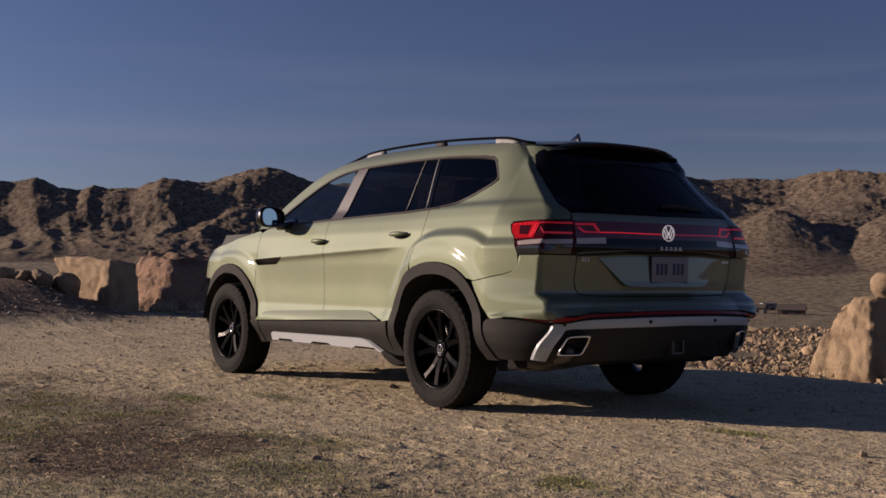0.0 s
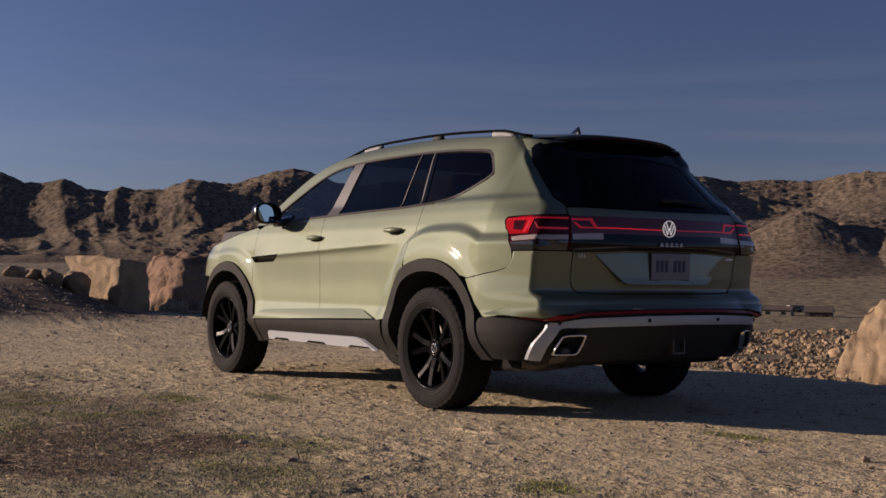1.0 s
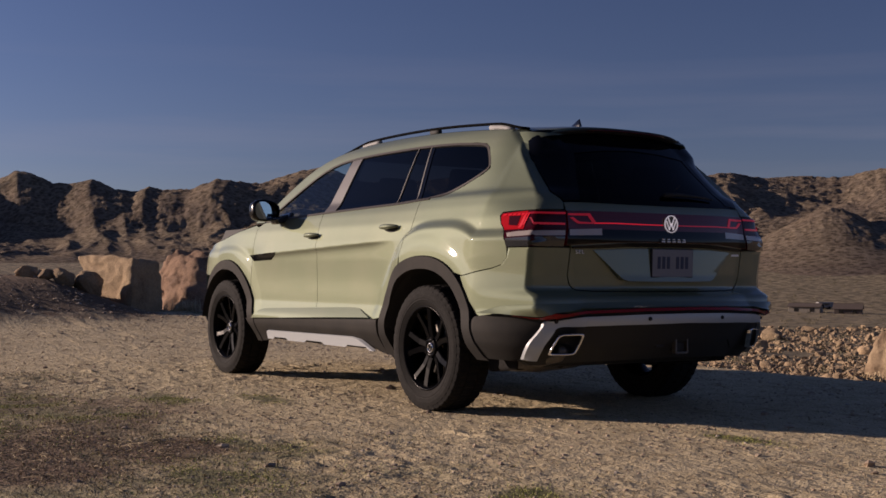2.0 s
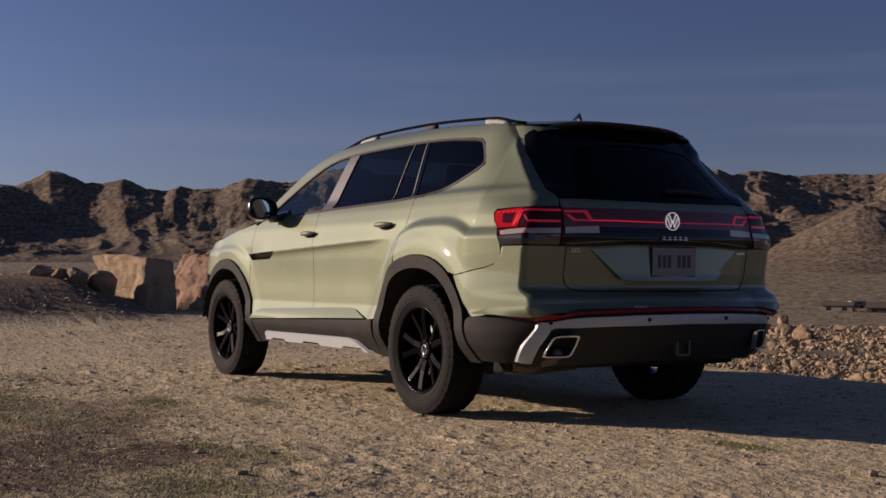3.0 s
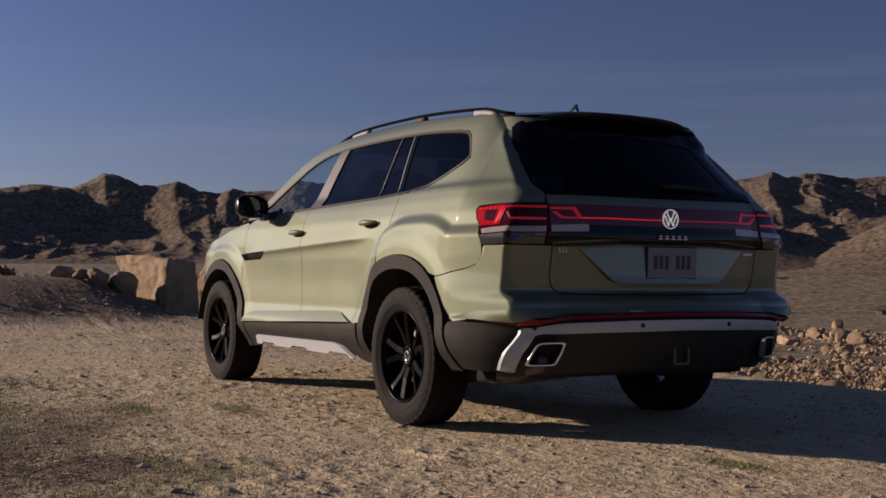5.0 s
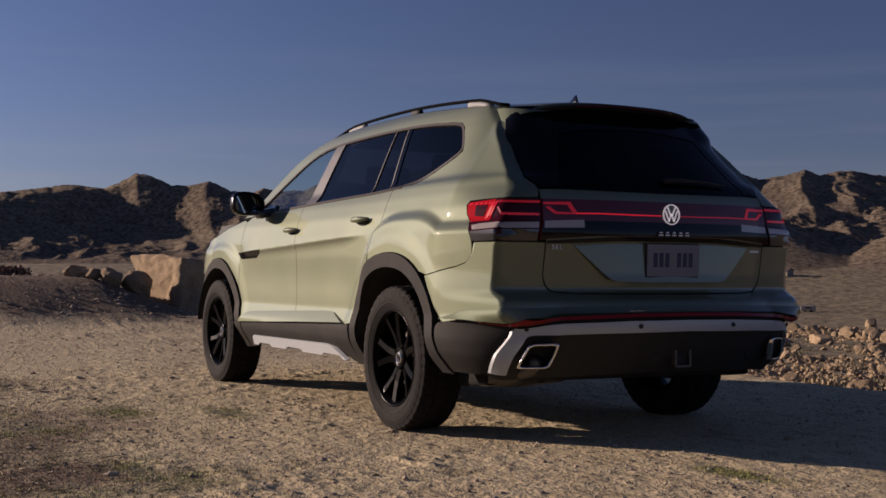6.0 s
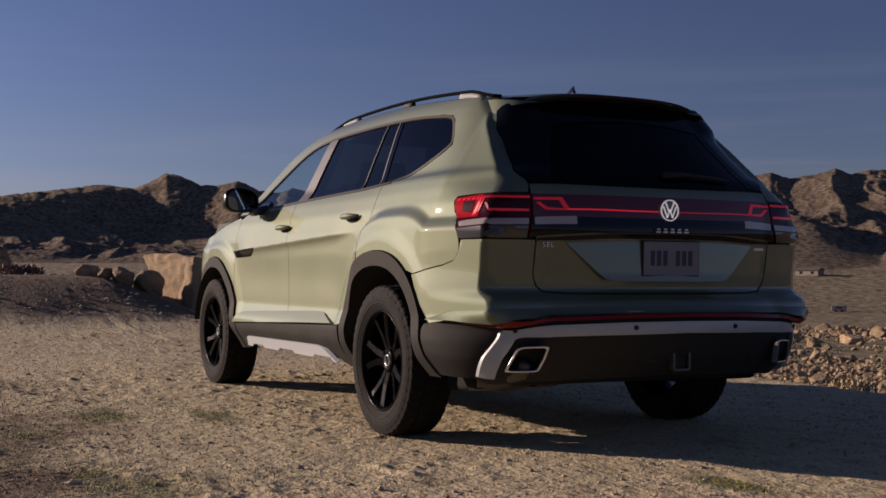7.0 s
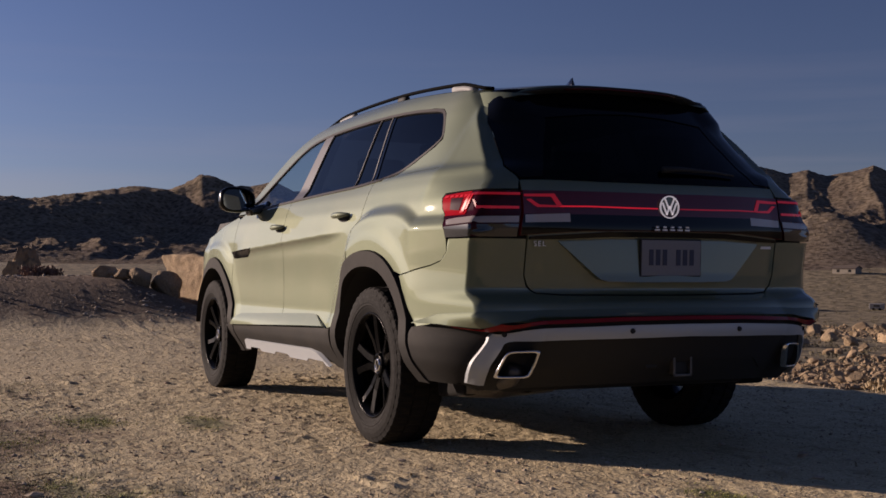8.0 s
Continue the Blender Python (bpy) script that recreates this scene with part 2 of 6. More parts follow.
def ground_material():
    m, nt, b = material("sandy_gravel")
    mid = noise_tex(nt, 3.5, 8.0, 0.7)
    fine = noise_tex(nt, 34.0, 3.0, 0.55)
    lump = noise_tex(nt, 13.0, 4.0, 0.6, stretch=(0.8, 1.25, 1.0))
    grit = noise_tex(nt, 85.0, 2.0, 0.6)
    sand = ramp(nt, mid.outputs[0], [(0.25, (0.37, 0.298, 0.178)), (0.46, (0.52, 0.436, 0.278)), (0.72, (0.61, 0.52, 0.345))])
    speck = ramp(nt, fine.outputs[0], [(0.30, (0.70, 0.65, 0.58)), (0.47, (0.98, 0.97, 0.95)), (0.70, (1.12, 1.11, 1.09))])
    sand2 = mix(nt, 1.0, sand.outputs[0], speck.outputs[0], "MULTIPLY")
    gr = ramp(nt, grit.outputs[0], [(0.33, (0.60, 0.56, 0.50)), (0.58, (1.12, 1.11, 1.09))])
    sand3 = mix(nt, 0.8, sand2, gr.outputs[0], "MULTIPLY")
    # brown scuffs, with the small shadows of trodden relief put into the colour
    streak = noise_tex(nt, 4.2, 5.0, 0.62, stretch=(0.75, 1.5, 1.0))
    scuff_shade = ramp(nt, streak.outputs[0], [(0.55, (0, 0, 0)), (0.66, (0.62, 0.62, 0.62))])
    sand3 = mix(nt, scuff_shade.outputs[0], sand3, mix(nt, 1.0, (0.25, 0.19, 0.10), speck.outputs[0], "MULTIPLY"))
    att = nt.nodes.new("ShaderNodeAttribute")
    att.attribute_name = "cover"
    sep = nt.nodes.new("ShaderNodeSeparateColor")
    nt.links.new(att.outputs["Color"], sep.inputs[0])

    def broken(src, lo, hi, tex):
        ad = nt.nodes.new("ShaderNodeMath")
        ad.operation = "ADD"
        nt.links.new(src, ad.inputs[0])
        nt.links.new(tex, ad.inputs[1])
        return ramp(nt, ad.outputs[0], [(lo, (0, 0, 0)), (hi, (1, 1, 1))]).outputs[0]
    soil = mix(nt, 1.0, (0.125, 0.076, 0.042), speck.outputs[0], "MULTIPLY")
    moss = mix(nt, 1.0, (0.150, 0.142, 0.060), speck.outputs[0], "MULTIPLY")
    scrub = ramp(nt, noise_tex(nt, 0.16, 8.0, 0.75).outputs[0], [(0.35, (0.12, 0.10, 0.058)), (0.5, (0.25, 0.198, 0.114)), (0.68, (0.33, 0.265, 0.158))])
    tufts = ramp(nt, noise_tex(nt, 0.9, 6.0, 0.8).outputs[0], [(0.42, (0.5, 0.47, 0.42)), (0.52, (1.0, 1.0, 1.0)), (0.66, (1.2, 1.17, 1.1))])
    valley = mix(nt, 1.0, scrub.outputs[0], tufts.outputs[0], "MULTIPLY")
    dots = nt.nodes.new("ShaderNodeTexVoronoi")
    dots.voronoi_dimensions = "2D"
    dots.inputs["Scale"].default_value = 0.22
    vc = nt.nodes.new("ShaderNodeTexCoord")
    nt.links.new(vc.outputs["Object"], dots.inputs["Vector"])
    bushes = ramp(nt, dots.outputs["Distance"], [(0.22, (0.30, 0.29, 0.24)), (0.40, (1.05, 1.05, 1.05))])
    valley = mix(nt, 0.8, valley, bushes.outputs[0], "MULTIPLY")
    c = mix(nt, broken(sep.outputs[0], 0.66, 1.0, mid.outputs[0]), sand3, soil)
    c = mix(nt, broken(sep.outputs[1], 0.66, 1.02, mid.outputs[0]), c, moss)
    c = mix(nt, sep.outputs[2], c, valley)
    nt.links.new(c, b.inputs["Base Color"])
    b.inputs["Roughness"].default_value = 0.95
    bump(nt, b, [(mid.outputs[0], 0.35, 0.03), (lump.outputs[0], 0.8, 0.030), (fine.outputs[0], 0.6, 0.011), (grit.outputs[0], 0.8, 0.007)])
    return m


def mountain_material():
    m, nt, b = material("rocky_hillside")
    big = noise_tex(nt, 0.011, 8.0, 0.62)
    mid = noise_tex(nt, 0.07, 8.0, 0.72)
    spot = noise_tex(nt, 0.33, 6.0, 0.72)
    tuft = nt.nodes.new("ShaderNodeTexVoronoi")
    tuft.voronoi_dimensions = "2D"
    tuft.inputs["Scale"].default_value = 0.22
    tc = nt.nodes.new("ShaderNodeTexCoord")
    nt.links.new(tc.outputs["Object"], tuft.inputs["Vector"])
    c1 = ramp(nt, big.outputs[0], [(0.3, (0.185, 0.146, 0.118)), (0.55, (0.245, 0.196, 0.143)), (0.75, (0.315, 0.258, 0.178))])
    c2 = ramp(nt, mid.outputs[0], [(0.34, (0.66, 0.63, 0.62)), (0.5, (0.95, 0.95, 0.95)), (0.7, (1.2, 1.18, 1.12))])
    c3 = ramp(nt, spot.outputs[0], [(0.42, (0.52, 0.49, 0.45)), (0.54, (1.06, 1.06, 1.06))])
    c4 = ramp(nt, tuft.outputs["Distance"], [(0.20, (0.30, 0.29, 0.27)), (0.36, (1.06, 1.06, 1.06))])
    cc = mix(nt, 1.0, c1.outputs[0], c2.outputs[0], "MULTIPLY")
    cc = mix(nt, 0.7, cc, c3.outputs[0], "MULTIPLY")
    nt.links.new(mix(nt, 0.6, cc, c4.outputs[0], "MULTIPLY"), b.inputs["Base Color"])
    b.inputs["Roughness"].default_value = 1.0
    b.inputs["Specular IOR Level"].default_value = 0.1
    bump(nt, b, [(mid.outputs[0], 0.25, 4.0), (spot.outputs[0], 0.7, 2.2)])
    return m


GROUND = ground_material()
HILL = mountain_material()
STRAW = plain("dry_straw", (0.38, 0.29, 0.17), 0.8, grain=0.25, grain_scale=8)
BUSH = plain("scrub_leaf", (0.13, 0.11, 0.06), 0.8, grain=0.35, grain_scale=3)
STUCCO = plain("pale_stucco", (0.25, 0.22, 0.18), 0.8, grain=0.1, grain_scale=2)
ROOFING = plain("brown_roofing", (0.11, 0.085, 0.07), 0.8, grain=0.2, grain_scale=3)


# ---- mesh helpers ----
def part(name, verts, faces, mat, parent=None, label="", smooth=True):
    me = bpy.data.meshes.new(name)
    me.from_pydata([tuple(map(float, v)) for v in verts], [], [tuple(map(int, f)) for f in faces])
    me.materials.append(mat)
    if smooth:
        me.polygons.foreach_set("use_smooth", [True] * len(me.polygons))
    me.update()
    ob = new(name, me)
    if parent:
        ob.parent = parent
    if label:
        tagged(ob, label=label)
    return ob


def from_bm(name, bm, mat, parent=None, label="", smooth=False):
    me = bpy.data.meshes.new(name)
    bmesh.ops.recalc_face_normals(bm, faces=bm.faces)
    bm.to_mesh(me)
    bm.free()
    me.materials.append(mat)
    if smooth:
        me.polygons.foreach_set("use_smooth", [True] * len(me.polygons))
    ob = new(name, me)
    if parent:
        ob.parent = parent
    if label:
        tagged(ob, label=label)
    return ob


def box(bm, centre, size, turn=None, bevel=0.0, seg=2):
    m = Matrix.Translation(centre) @ (turn or Matrix.Identity(4)) @ Matrix.Diagonal((*size, 1))
    r = bmesh.ops.create_cube(bm, size=1.0, matrix=m)
    if bevel:
        es = list({e for v in r["verts"] for e in v.link_edges})
        bmesh.ops.bevel(bm, geom=es, offset=bevel, segments=seg, affect="EDGES", profile=0.6)
    return bm


def tube(path, radius, sides=10, flat=1.0):
    """A tube along a list of points; flat squashes it upright."""
    vs, fs = [], []
    pts = [Vector(p) for p in path]
    for i, p in enumerate(pts):
        d = (pts[min(i + 1, len(pts) - 1)] - pts[max(i - 1, 0)]).normalized()
        sidev = d.cross(Vector((0, 0, 1))).normalized()
        up = sidev.cross(d)
        r = radius[i] if isinstance(radius, (list, tuple)) else radius
        for k in range(sides):
            a = 2 * math.pi * k / sides
            vs.append(p + sidev * (math.cos(a) * r) + up * (math.sin(a) * r * flat))
    n = len(pts)
    for i in range(n - 1):
        for k in range(sides):
            a, b = i * sides + k, i * sides + (k + 1) % sides
            fs.append((a, b, b + sides, a + sides))
    fs.append(tuple(range(sides))[::-1])
    fs.append(tuple(range((n - 1) * sides, n * sides)))
    return vs, fs


def smooth_table(xs, ys, lo, hi, sigma, n=1200):
    g = np.linspace(lo, hi, n)
    v = np.interp(g, xs, ys)
    step = (hi - lo) / (n - 1)
    k = np.arange(-int(4 * sigma / step), int(4 * sigma / step) + 1) * step
    w = np.exp(-0.5 * (k / sigma) ** 2)
    w /= w.sum()
    pad = len(k) // 2
    v2 = np.convolve(np.concatenate([np.full(pad, v[0]), v, np.full(pad, v[-1])]), w, mode="valid")
    return lambda t: np.interp(t, g, v2)


def sstep(a, b, t):
    u = np.clip((np.asarray(t, float) - a) / (b - a), 0, 1)
    return u * u * (3 - 2 * u)


# ---- terrain ----
TAB = np.random.RandomState(7).rand(256, 256)


def vnoise(x, y):
    xi, yi = np.floor(x).astype(int), np.floor(y).astype(int)
    fx, fy = x - xi, y - yi
    fx, fy = fx * fx * (3 - 2 * fx), fy * fy * (3 - 2 * fy)
    a, b = TAB[xi & 255, yi & 255], TAB[(xi + 1) & 255, yi & 255]
    c, d = TAB[xi & 255, (yi + 1) & 255], TAB[(xi + 1) & 255, (yi + 1) & 255]
    return (a + (b - a) * fx) * (1 - fy) + (c + (d - c) * fx) * fy


def fbm(x, y, octaves=5, gain=0.5):
    x, y = np.asarray(x, float), np.asarray(y, float)
    s, amp, tot = 0.0, 1.0, 0.0
    for i in range(octaves):
        s = s + amp * vnoise(x + 17.3 * i, y - 9.1 * i)
        tot += amp
        amp *= gain
        x, y = x * 2.03 + y * 0.31, y * 2.03 - x * 0.31 / 2.03
    return s / tot


def ridged(x, y, octaves=6, gain=0.55):
    x, y = np.asarray(x, float), np.asarray(y, float)
    s, amp, tot = 0.0, 1.0, 0.0
    for i in range(octaves):
        s = s + amp * (1 - np.abs(2 * vnoise(x + 31.7 * i, y + 5.3 * i) - 1)) ** 2
        tot += amp
        amp *= gain
        x, y = x * 2.1 + y * 0.2, y * 2.1 - x * 0.1
    return s / tot


def plateau(x, y):
    """Bare level ground round the car, rising to a low berm ahead of it."""
    z = 0.22 * sstep(5.0, 11.0, x) * sstep(-9, -3.5, y)
    berm = sstep(8.7, 12.3, x + 0.10 * y + 0.5 * (fbm(x * 0.6, y * 0.6) - 0.5)) * sstep(-1.5, 0.1, y + 0.4 * (fbm(x + 9, y) - 0.5))
    z = z + 0.016 * sstep(1.2, 2.7, x) + 0.52 * berm + 0.10 * sstep(1.0, 6.0, y) * berm
    z = z + 0.030 * (fbm(x * 0.9, y * 0.9, 3) - 0.5) * sstep(0.6, 3.0, np.hypot(x - 1.4, y))
    return z


def relief(x, y):
    """Trodden gravel: small lumps and hollows."""
    rough = sstep(0.42, 0.62, fbm(x * 0.8 + 5, y * 0.8, 3))
    lumps = np.clip(fbm(x * 4.2 + 3, y * 6.5, 4, 0.6) - 0.585, 0, 1) * 0.06 * rough
    clods = (0.009 + 0.010 * rough) * (fbm(x * 9.0, y * 12.0, 3, 0.62) - 0.5)
    return clods + lumps + 0.010 * (fbm(x * 1.4, y * 1.4, 3) - 0.5)


FLOOR_R = [20, 60, 90, 150, 280, 400, 500, 640, 5000]
FLOOR_LEFT = [-3.2, -5.6, -7.4, -9.3, -11.4, -11.0, -5.0, 6.0, 14.0]
FLOOR_RIGHT = [-3.2, -5.6, -7.4, -9.3, -11.4, -10.5, -3.0, 11.0, 20.0]


def valley_floor(r, th):
    """Height of the valley at a distance and a bearing in degrees: it falls away, then rises to the hills."""
    left, right = np.interp(r, FLOOR_R, FLOOR_LEFT), np.interp(r, FLOOR_R, FLOOR_RIGHT)
    return left + (right - left) * sstep(-28, -46, th)


def ground_height(x, y):
    x, y = np.asarray(x, float), np.asarray(y, float)
    r, th = np.hypot(x, y), np.degrees(np.arctan2(y, x))
    e = np.maximum(-(y + 2.95 + 0.35 * (fbm(x * 0.7, 3.0 + 0 * x) - 0.5)), np.where(y < 9, x - 14.3, x - 14.3))
    valley = valley_floor(r, th) + 0.8 * (fbm(x * 0.02, y * 0.02) - 0.5) * sstep(30, 120, r)
    k = sstep(0.0, 24.0, e)
    near = plateau(x, y) + relief(x, y) * (1 - sstep(0, 3, e)) - 0.10 * sstep(0, 0.8, e) - 1.6 * sstep(0.5, 4.5, e)
    return near * (1 - k) + valley * k


def graded(lo, hi, fine, far, grow):
    """Grid lines: even between lo and hi, then wider and wider out to +-far."""
    mid = list(np.arange(lo, hi, fine))
    a, s = [hi], fine
    while a[-1] < far:
        s *= grow
        a.append(a[-1] + s)
    b, s = [lo], fine
    while b[-1] > -far:
        s *= grow
        b.append(b[-1] - s)
    return np.array(b[:0:-1] + mid + a)


def build_ground():
    gx, gy = graded(-3.4, 3.6, 0.013, 4200, 1.05), graded(-2.6, 4.2, 0.013, 4200, 1.05)
    X, Y = np.meshgrid(gx, gy, indexing="ij")
    Z = ground_height(X, Y)
    n, m = X.shape
    idx = np.arange(n * m).reshape(n, m)
    f = np.stack([idx[:-1, :-1], idx[1:, :-1], idx[1:, 1:], idx[:-1, 1:]], -1).reshape(-1, 4)
    me = bpy.data.meshes.new("ground")
    me.vertices.add(n * m)
    me.vertices.foreach_set("co", np.stack([X, Y, Z], -1).reshape(-1))
    me.loops.add(f.size)
    me.loops.foreach_set("vertex_index", f.reshape(-1))
    me.polygons.add(len(f))
    me.polygons.foreach_set("loop_start", np.arange(len(f)) * 4)
    me.update(calc_edges=True)
    me.polygons.foreach_set("use_smooth", np.ones(len(f), bool))
    # what covers the sand: bare dark soil, moss and thin grass, and scrub out in the valley
    soil = np.zeros_like(X)
    for cx, cy, rx, ry in SOIL:
        soil = np.maximum(soil, np.exp(-((X - cx) / rx) ** 2 - ((Y - cy) / ry) ** 2))
    soil = np.maximum(soil, 0.62 * sstep(8.2, 10.4, X) * sstep(-2.0, -0.5, Y))
    soil = np.maximum(soil, (0.12 + 0.36 * sstep(0.44, 0.60, fbm(X * 0.9 + 2, Y * 1.3, 4, 0.6))) * sstep(1.1, 2.7, Y - 0.05 * X) * (0.35 + 0.65 * sstep(-1.3, 0.2, X)) * sstep(30, 14, np.hypot(X, Y)))
    moss = (0.45 + 0.45 * sstep(0.44, 0.60, fbm(X * 0.55 + 3, Y * 0.55 + 8, 4))) * sstep(1.5, 3.0, Y - 0.08 * X + 0.9 * (fbm(X * 0.7, Y * 0.7 + 4, 3) - 0.5))
    for cx, cy, rx, ry in MOSS:
        moss = np.maximum(moss, 0.8 * np.exp(-((X - cx) / rx) ** 2 - ((Y - cy) / ry) ** 2))
    moss = moss * (1 - soil)
    scrub = sstep(18, 60, np.hypot(X, Y))
    col = np.stack([soil * 0.95, moss * 0.92, scrub, np.ones_like(X)], -1).astype(np.float32)
    ca = me.color_attributes.new("cover", "FLOAT_COLOR", "POINT")
    ca.data.foreach_set("color", col.reshape(-1))
    me.materials.append(GROUND)
    return tagged(new("ground", me), label="bare sandy gravel ground with thin grass and dark soil patches", category="ground", kind="structure")


SOIL = [(-0.2, 3.1, 0.45, 0.22), (-0.75, 2.95, 0.45, 0.2), (-0.7, 2.7, 0.35, 0.18), (-0.5, 3.4, 0.6, 0.3), (-1.0, 3.5, 0.5, 0.4)]
MOSS = [(1.5, 2.93, 0.5, 0.3), (0.87, 2.82, 0.5, 0.25), (1.37, 2.03, 0.35, 0.15), (-0.73, 2.47, 0.22, 0.12), (-1.6, 2.97, 0.4, 0.22), (-2.58, 2.12, 0.2, 0.15), (1.05, 1.5, 0.3, 0.12), (0.3, 3.6, 0.6, 0.4),
        (10.5, -2.1, 0.9, 0.35), (0.9, 2.6, 0.4, 0.2), (-1.9, 0.35, 0.25, 0.08)]
build_ground()

# Hills round the valley: bearing and height of the skyline, both in degrees.
SKYLINE = [(-180, 2.5), (-90, 3.4), (-62, 4.3), (-55.3, 4.62), (-53.2, 4.8), (-52.0, 4.66), (-51.2, 4.4), (-49.1, 4.48), (-47.5, 4.43), (-46.2, 4.72), (-44.9, 4.5),
           (-44.3, 4.77), (-43.2, 4.47), (-42.3, 4.36), (-41.5, 4.62), (-40.6, 4.52), (-39.0, 4.95), (-35, 4.7), (-30.5, 4.2), (-29.2, 4.34), (-28.1, 4.83), (-27.4, 4.93), (-26.6, 4.8),
           (-25.5, 4.45), (-24.6, 4.15), (-23.7, 4.24), (-22.7, 4.34), (-21.5, 3.86), (-20.1, 3.82), (-19.65, 3.95), (-19.2, 3.7), (-18.2, 3.78), (-17.2, 4.24), (-16.3, 4.0),
           (-15.5, 3.99), (-14.7, 4.38), (-14.0, 4.51), (-13.1, 4.03), (-12.5, 3.77), (-11.2, 3.95), (-10.0, 3.77), (-7.8, 3.45), (-6.6, 3.3), (-5.2, 3.4), (10, 3.1), (60, 1.8), (180, 2.5)]


def grid_mesh(name, X, Y, Z, mat):
    """A smooth sheet over a grid of points."""
    n, m = X.shape
    idx = np.arange(n * m).reshape(n, m)
    f = np.stack([idx[:-1, :-1], idx[1:, :-1], idx[1:, 1:], idx[:-1, 1:]], -1).reshape(-1, 4)
    me = bpy.data.meshes.new(name)
    me.vertices.add(n * m)
    me.vertices.foreach_set("co", np.stack([X, Y, Z], -1).reshape(-1))
    me.loops.add(f.size)
    me.loops.foreach_set("vertex_index", f.reshape(-1))
    me.polygons.add(len(f))
    me.polygons.foreach_set("loop_start", np.arange(len(f)) * 4)
    me.update(calc_edges=True)
    me.polygons.foreach_set("use_smooth", np.ones(len(f), bool))
    me.materials.append(mat)
    if me.polygons[len(f) // 2].normal.z < 0:
        me.flip_normals()
    return new(name, me)


def build_hills():
    th = np.concatenate([np.arange(-180, -66, 1.5), np.arange(-66, 4, 0.075), np.arange(4, 180.1, 1.5)])
    r = np.concatenate([np.linspace(520, 590, 8), np.linspace(594, 1000, 190), np.linspace(1010, 1500, 12)])
    T, R = np.meshgrid(th, r, indexing="ij")
    X, Y = -5.9 + R * np.cos(np.radians(T)), 4.3 + R * np.sin(np.radians(T))
    target = np.interp(th, *zip(*SKYLINE)) + 0.10 * (fbm(th * 3.1, 0 * th + 4, 4, 0.6) - 0.5)
    crest = (900 + 35 * np.sin(th * 0.35))[:, None]
    foot = np.interp(th, [-180, -56, -46, -36, -26, -19, -16, 6, 180], [600, 600, 610, 640, 650, 650, 640, 640, 600])[:, None]
    low = valley_floor(np.minimum(R, 660), T) - 1.2
    bold = np.interp(th, [-44, -36, -26, -20, -15, -11], [0.7, 0.65, 0.55, 0.42, 0.42, 0.75])[:, None]
    steep = np.interp(th, [-40, -30, -26, -20, -17, -15.6, -12.4, -11], [0.0, 0.5, 0.4, 0.6, 0.7, 1.0, 1.0, 0.66])[:, None]
    side = np.radians(T) * 800
    s = np.clip((R - foot) / (crest - foot), 0, 1.2)
    mid = np.clip(4 * s * (1 - s), 0, 1)
    s = s + 0.22 * (fbm(side * 0.011 + 3, R * 0.006, 3) - 0.5) * mid
    bank = np.interp(s, [0, 0.56, 0.62, 0.85, 0.93, 1, 1.2], [0, 0.30, 0.38, 0.93, 0.975, 1, 1])
    slope = np.clip(s, 0, 1) ** 1.25
    prof = slope + (bank - slope) * steep
    drift = 7.0 * (fbm(X * 0.0065, Y * 0.0065 + 7, 3) - 0.5) * np.clip(1 - s, 0, 1)
    top = 0.8 + np.tan(np.radians(np.interp(T + drift, th, target))) * crest
    # spurs and gullies run down the slope; boulder-strewn roughness rides on them
    spur = ridged(side * 0.0105 + 0.9 * fbm(side * 0.01, R * 0.012, 2), R * 0.0035 + 4, 3, 0.5) - 0.45
    gully = ridged(side * 0.031 + 0.8 * fbm(side * 0.03, R * 0.02, 2), R * 0.014 + 9, 4, 0.55) - 0.45
    crag = fbm(side * 0.16, R * 0.16, 4, 0.72) - 0.5
    cragged = sstep(0.40, 0.62, fbm(side * 0.018 + 40, R * 0.018, 3)) * 0.75 + 0.25
    on = np.clip((R - foot) / 60, 0, 1)
    Z = low + (top - low) * prof + on * (spur * 20 * bold * mid ** 0.7 + gully * 5 * bold * (0.35 + 0.65 * mid) + crag * 3.6 * cragged)
    # smooth cones of the foothills that stand out in front: bearing, distance, height, half width, half length
    for b, d, h, w, l in ((-50.6, 690, 36, 62, 120), (-42.4, 690, 33, 60, 110), (-47.5, 760, 38, 60, 100), (-56.0, 700, 36, 60, 110), (-22.6, 690, 16, 40, 70), (-12.0, 650, 9, 50, 40), (-27.6, 700, 18, 40, 70)):
        q = np.sqrt(((T - b) * math.pi / 180 * d / w) ** 2 + ((R - d) / l) ** 2)
        Z = np.maximum(Z, low - 3 + (h - 6) * np.exp(-1.7 * q ** 1.5) * 1.04 + (crag * 2.4 + gully * 2.5) * on)
    Z = np.where(R > crest + 15, Z - (R - crest - 15) * 0.25, Z)
    # hold the skyline: each bearing is stretched until its highest line of sight is right
    high = np.max((Z - 0.8) / R, axis=1)
    k = np.tan(np.radians(target)) / high
    soft = np.convolve(np.pad(k, 6, mode="edge"), np.ones(13) / 13, mode="valid")
    Z = np.where(Z > low, low + (Z - low) * soft[:, None], Z)
    Z = Z - 6 * (1 - sstep(520, 545, R))
    ob = grid_mesh("mountain_range", X, Y, Z, HILL)
    tagged(ob, label="rocky brown desert hills across the valley", category="mountains", kind="structure")


build_hills()


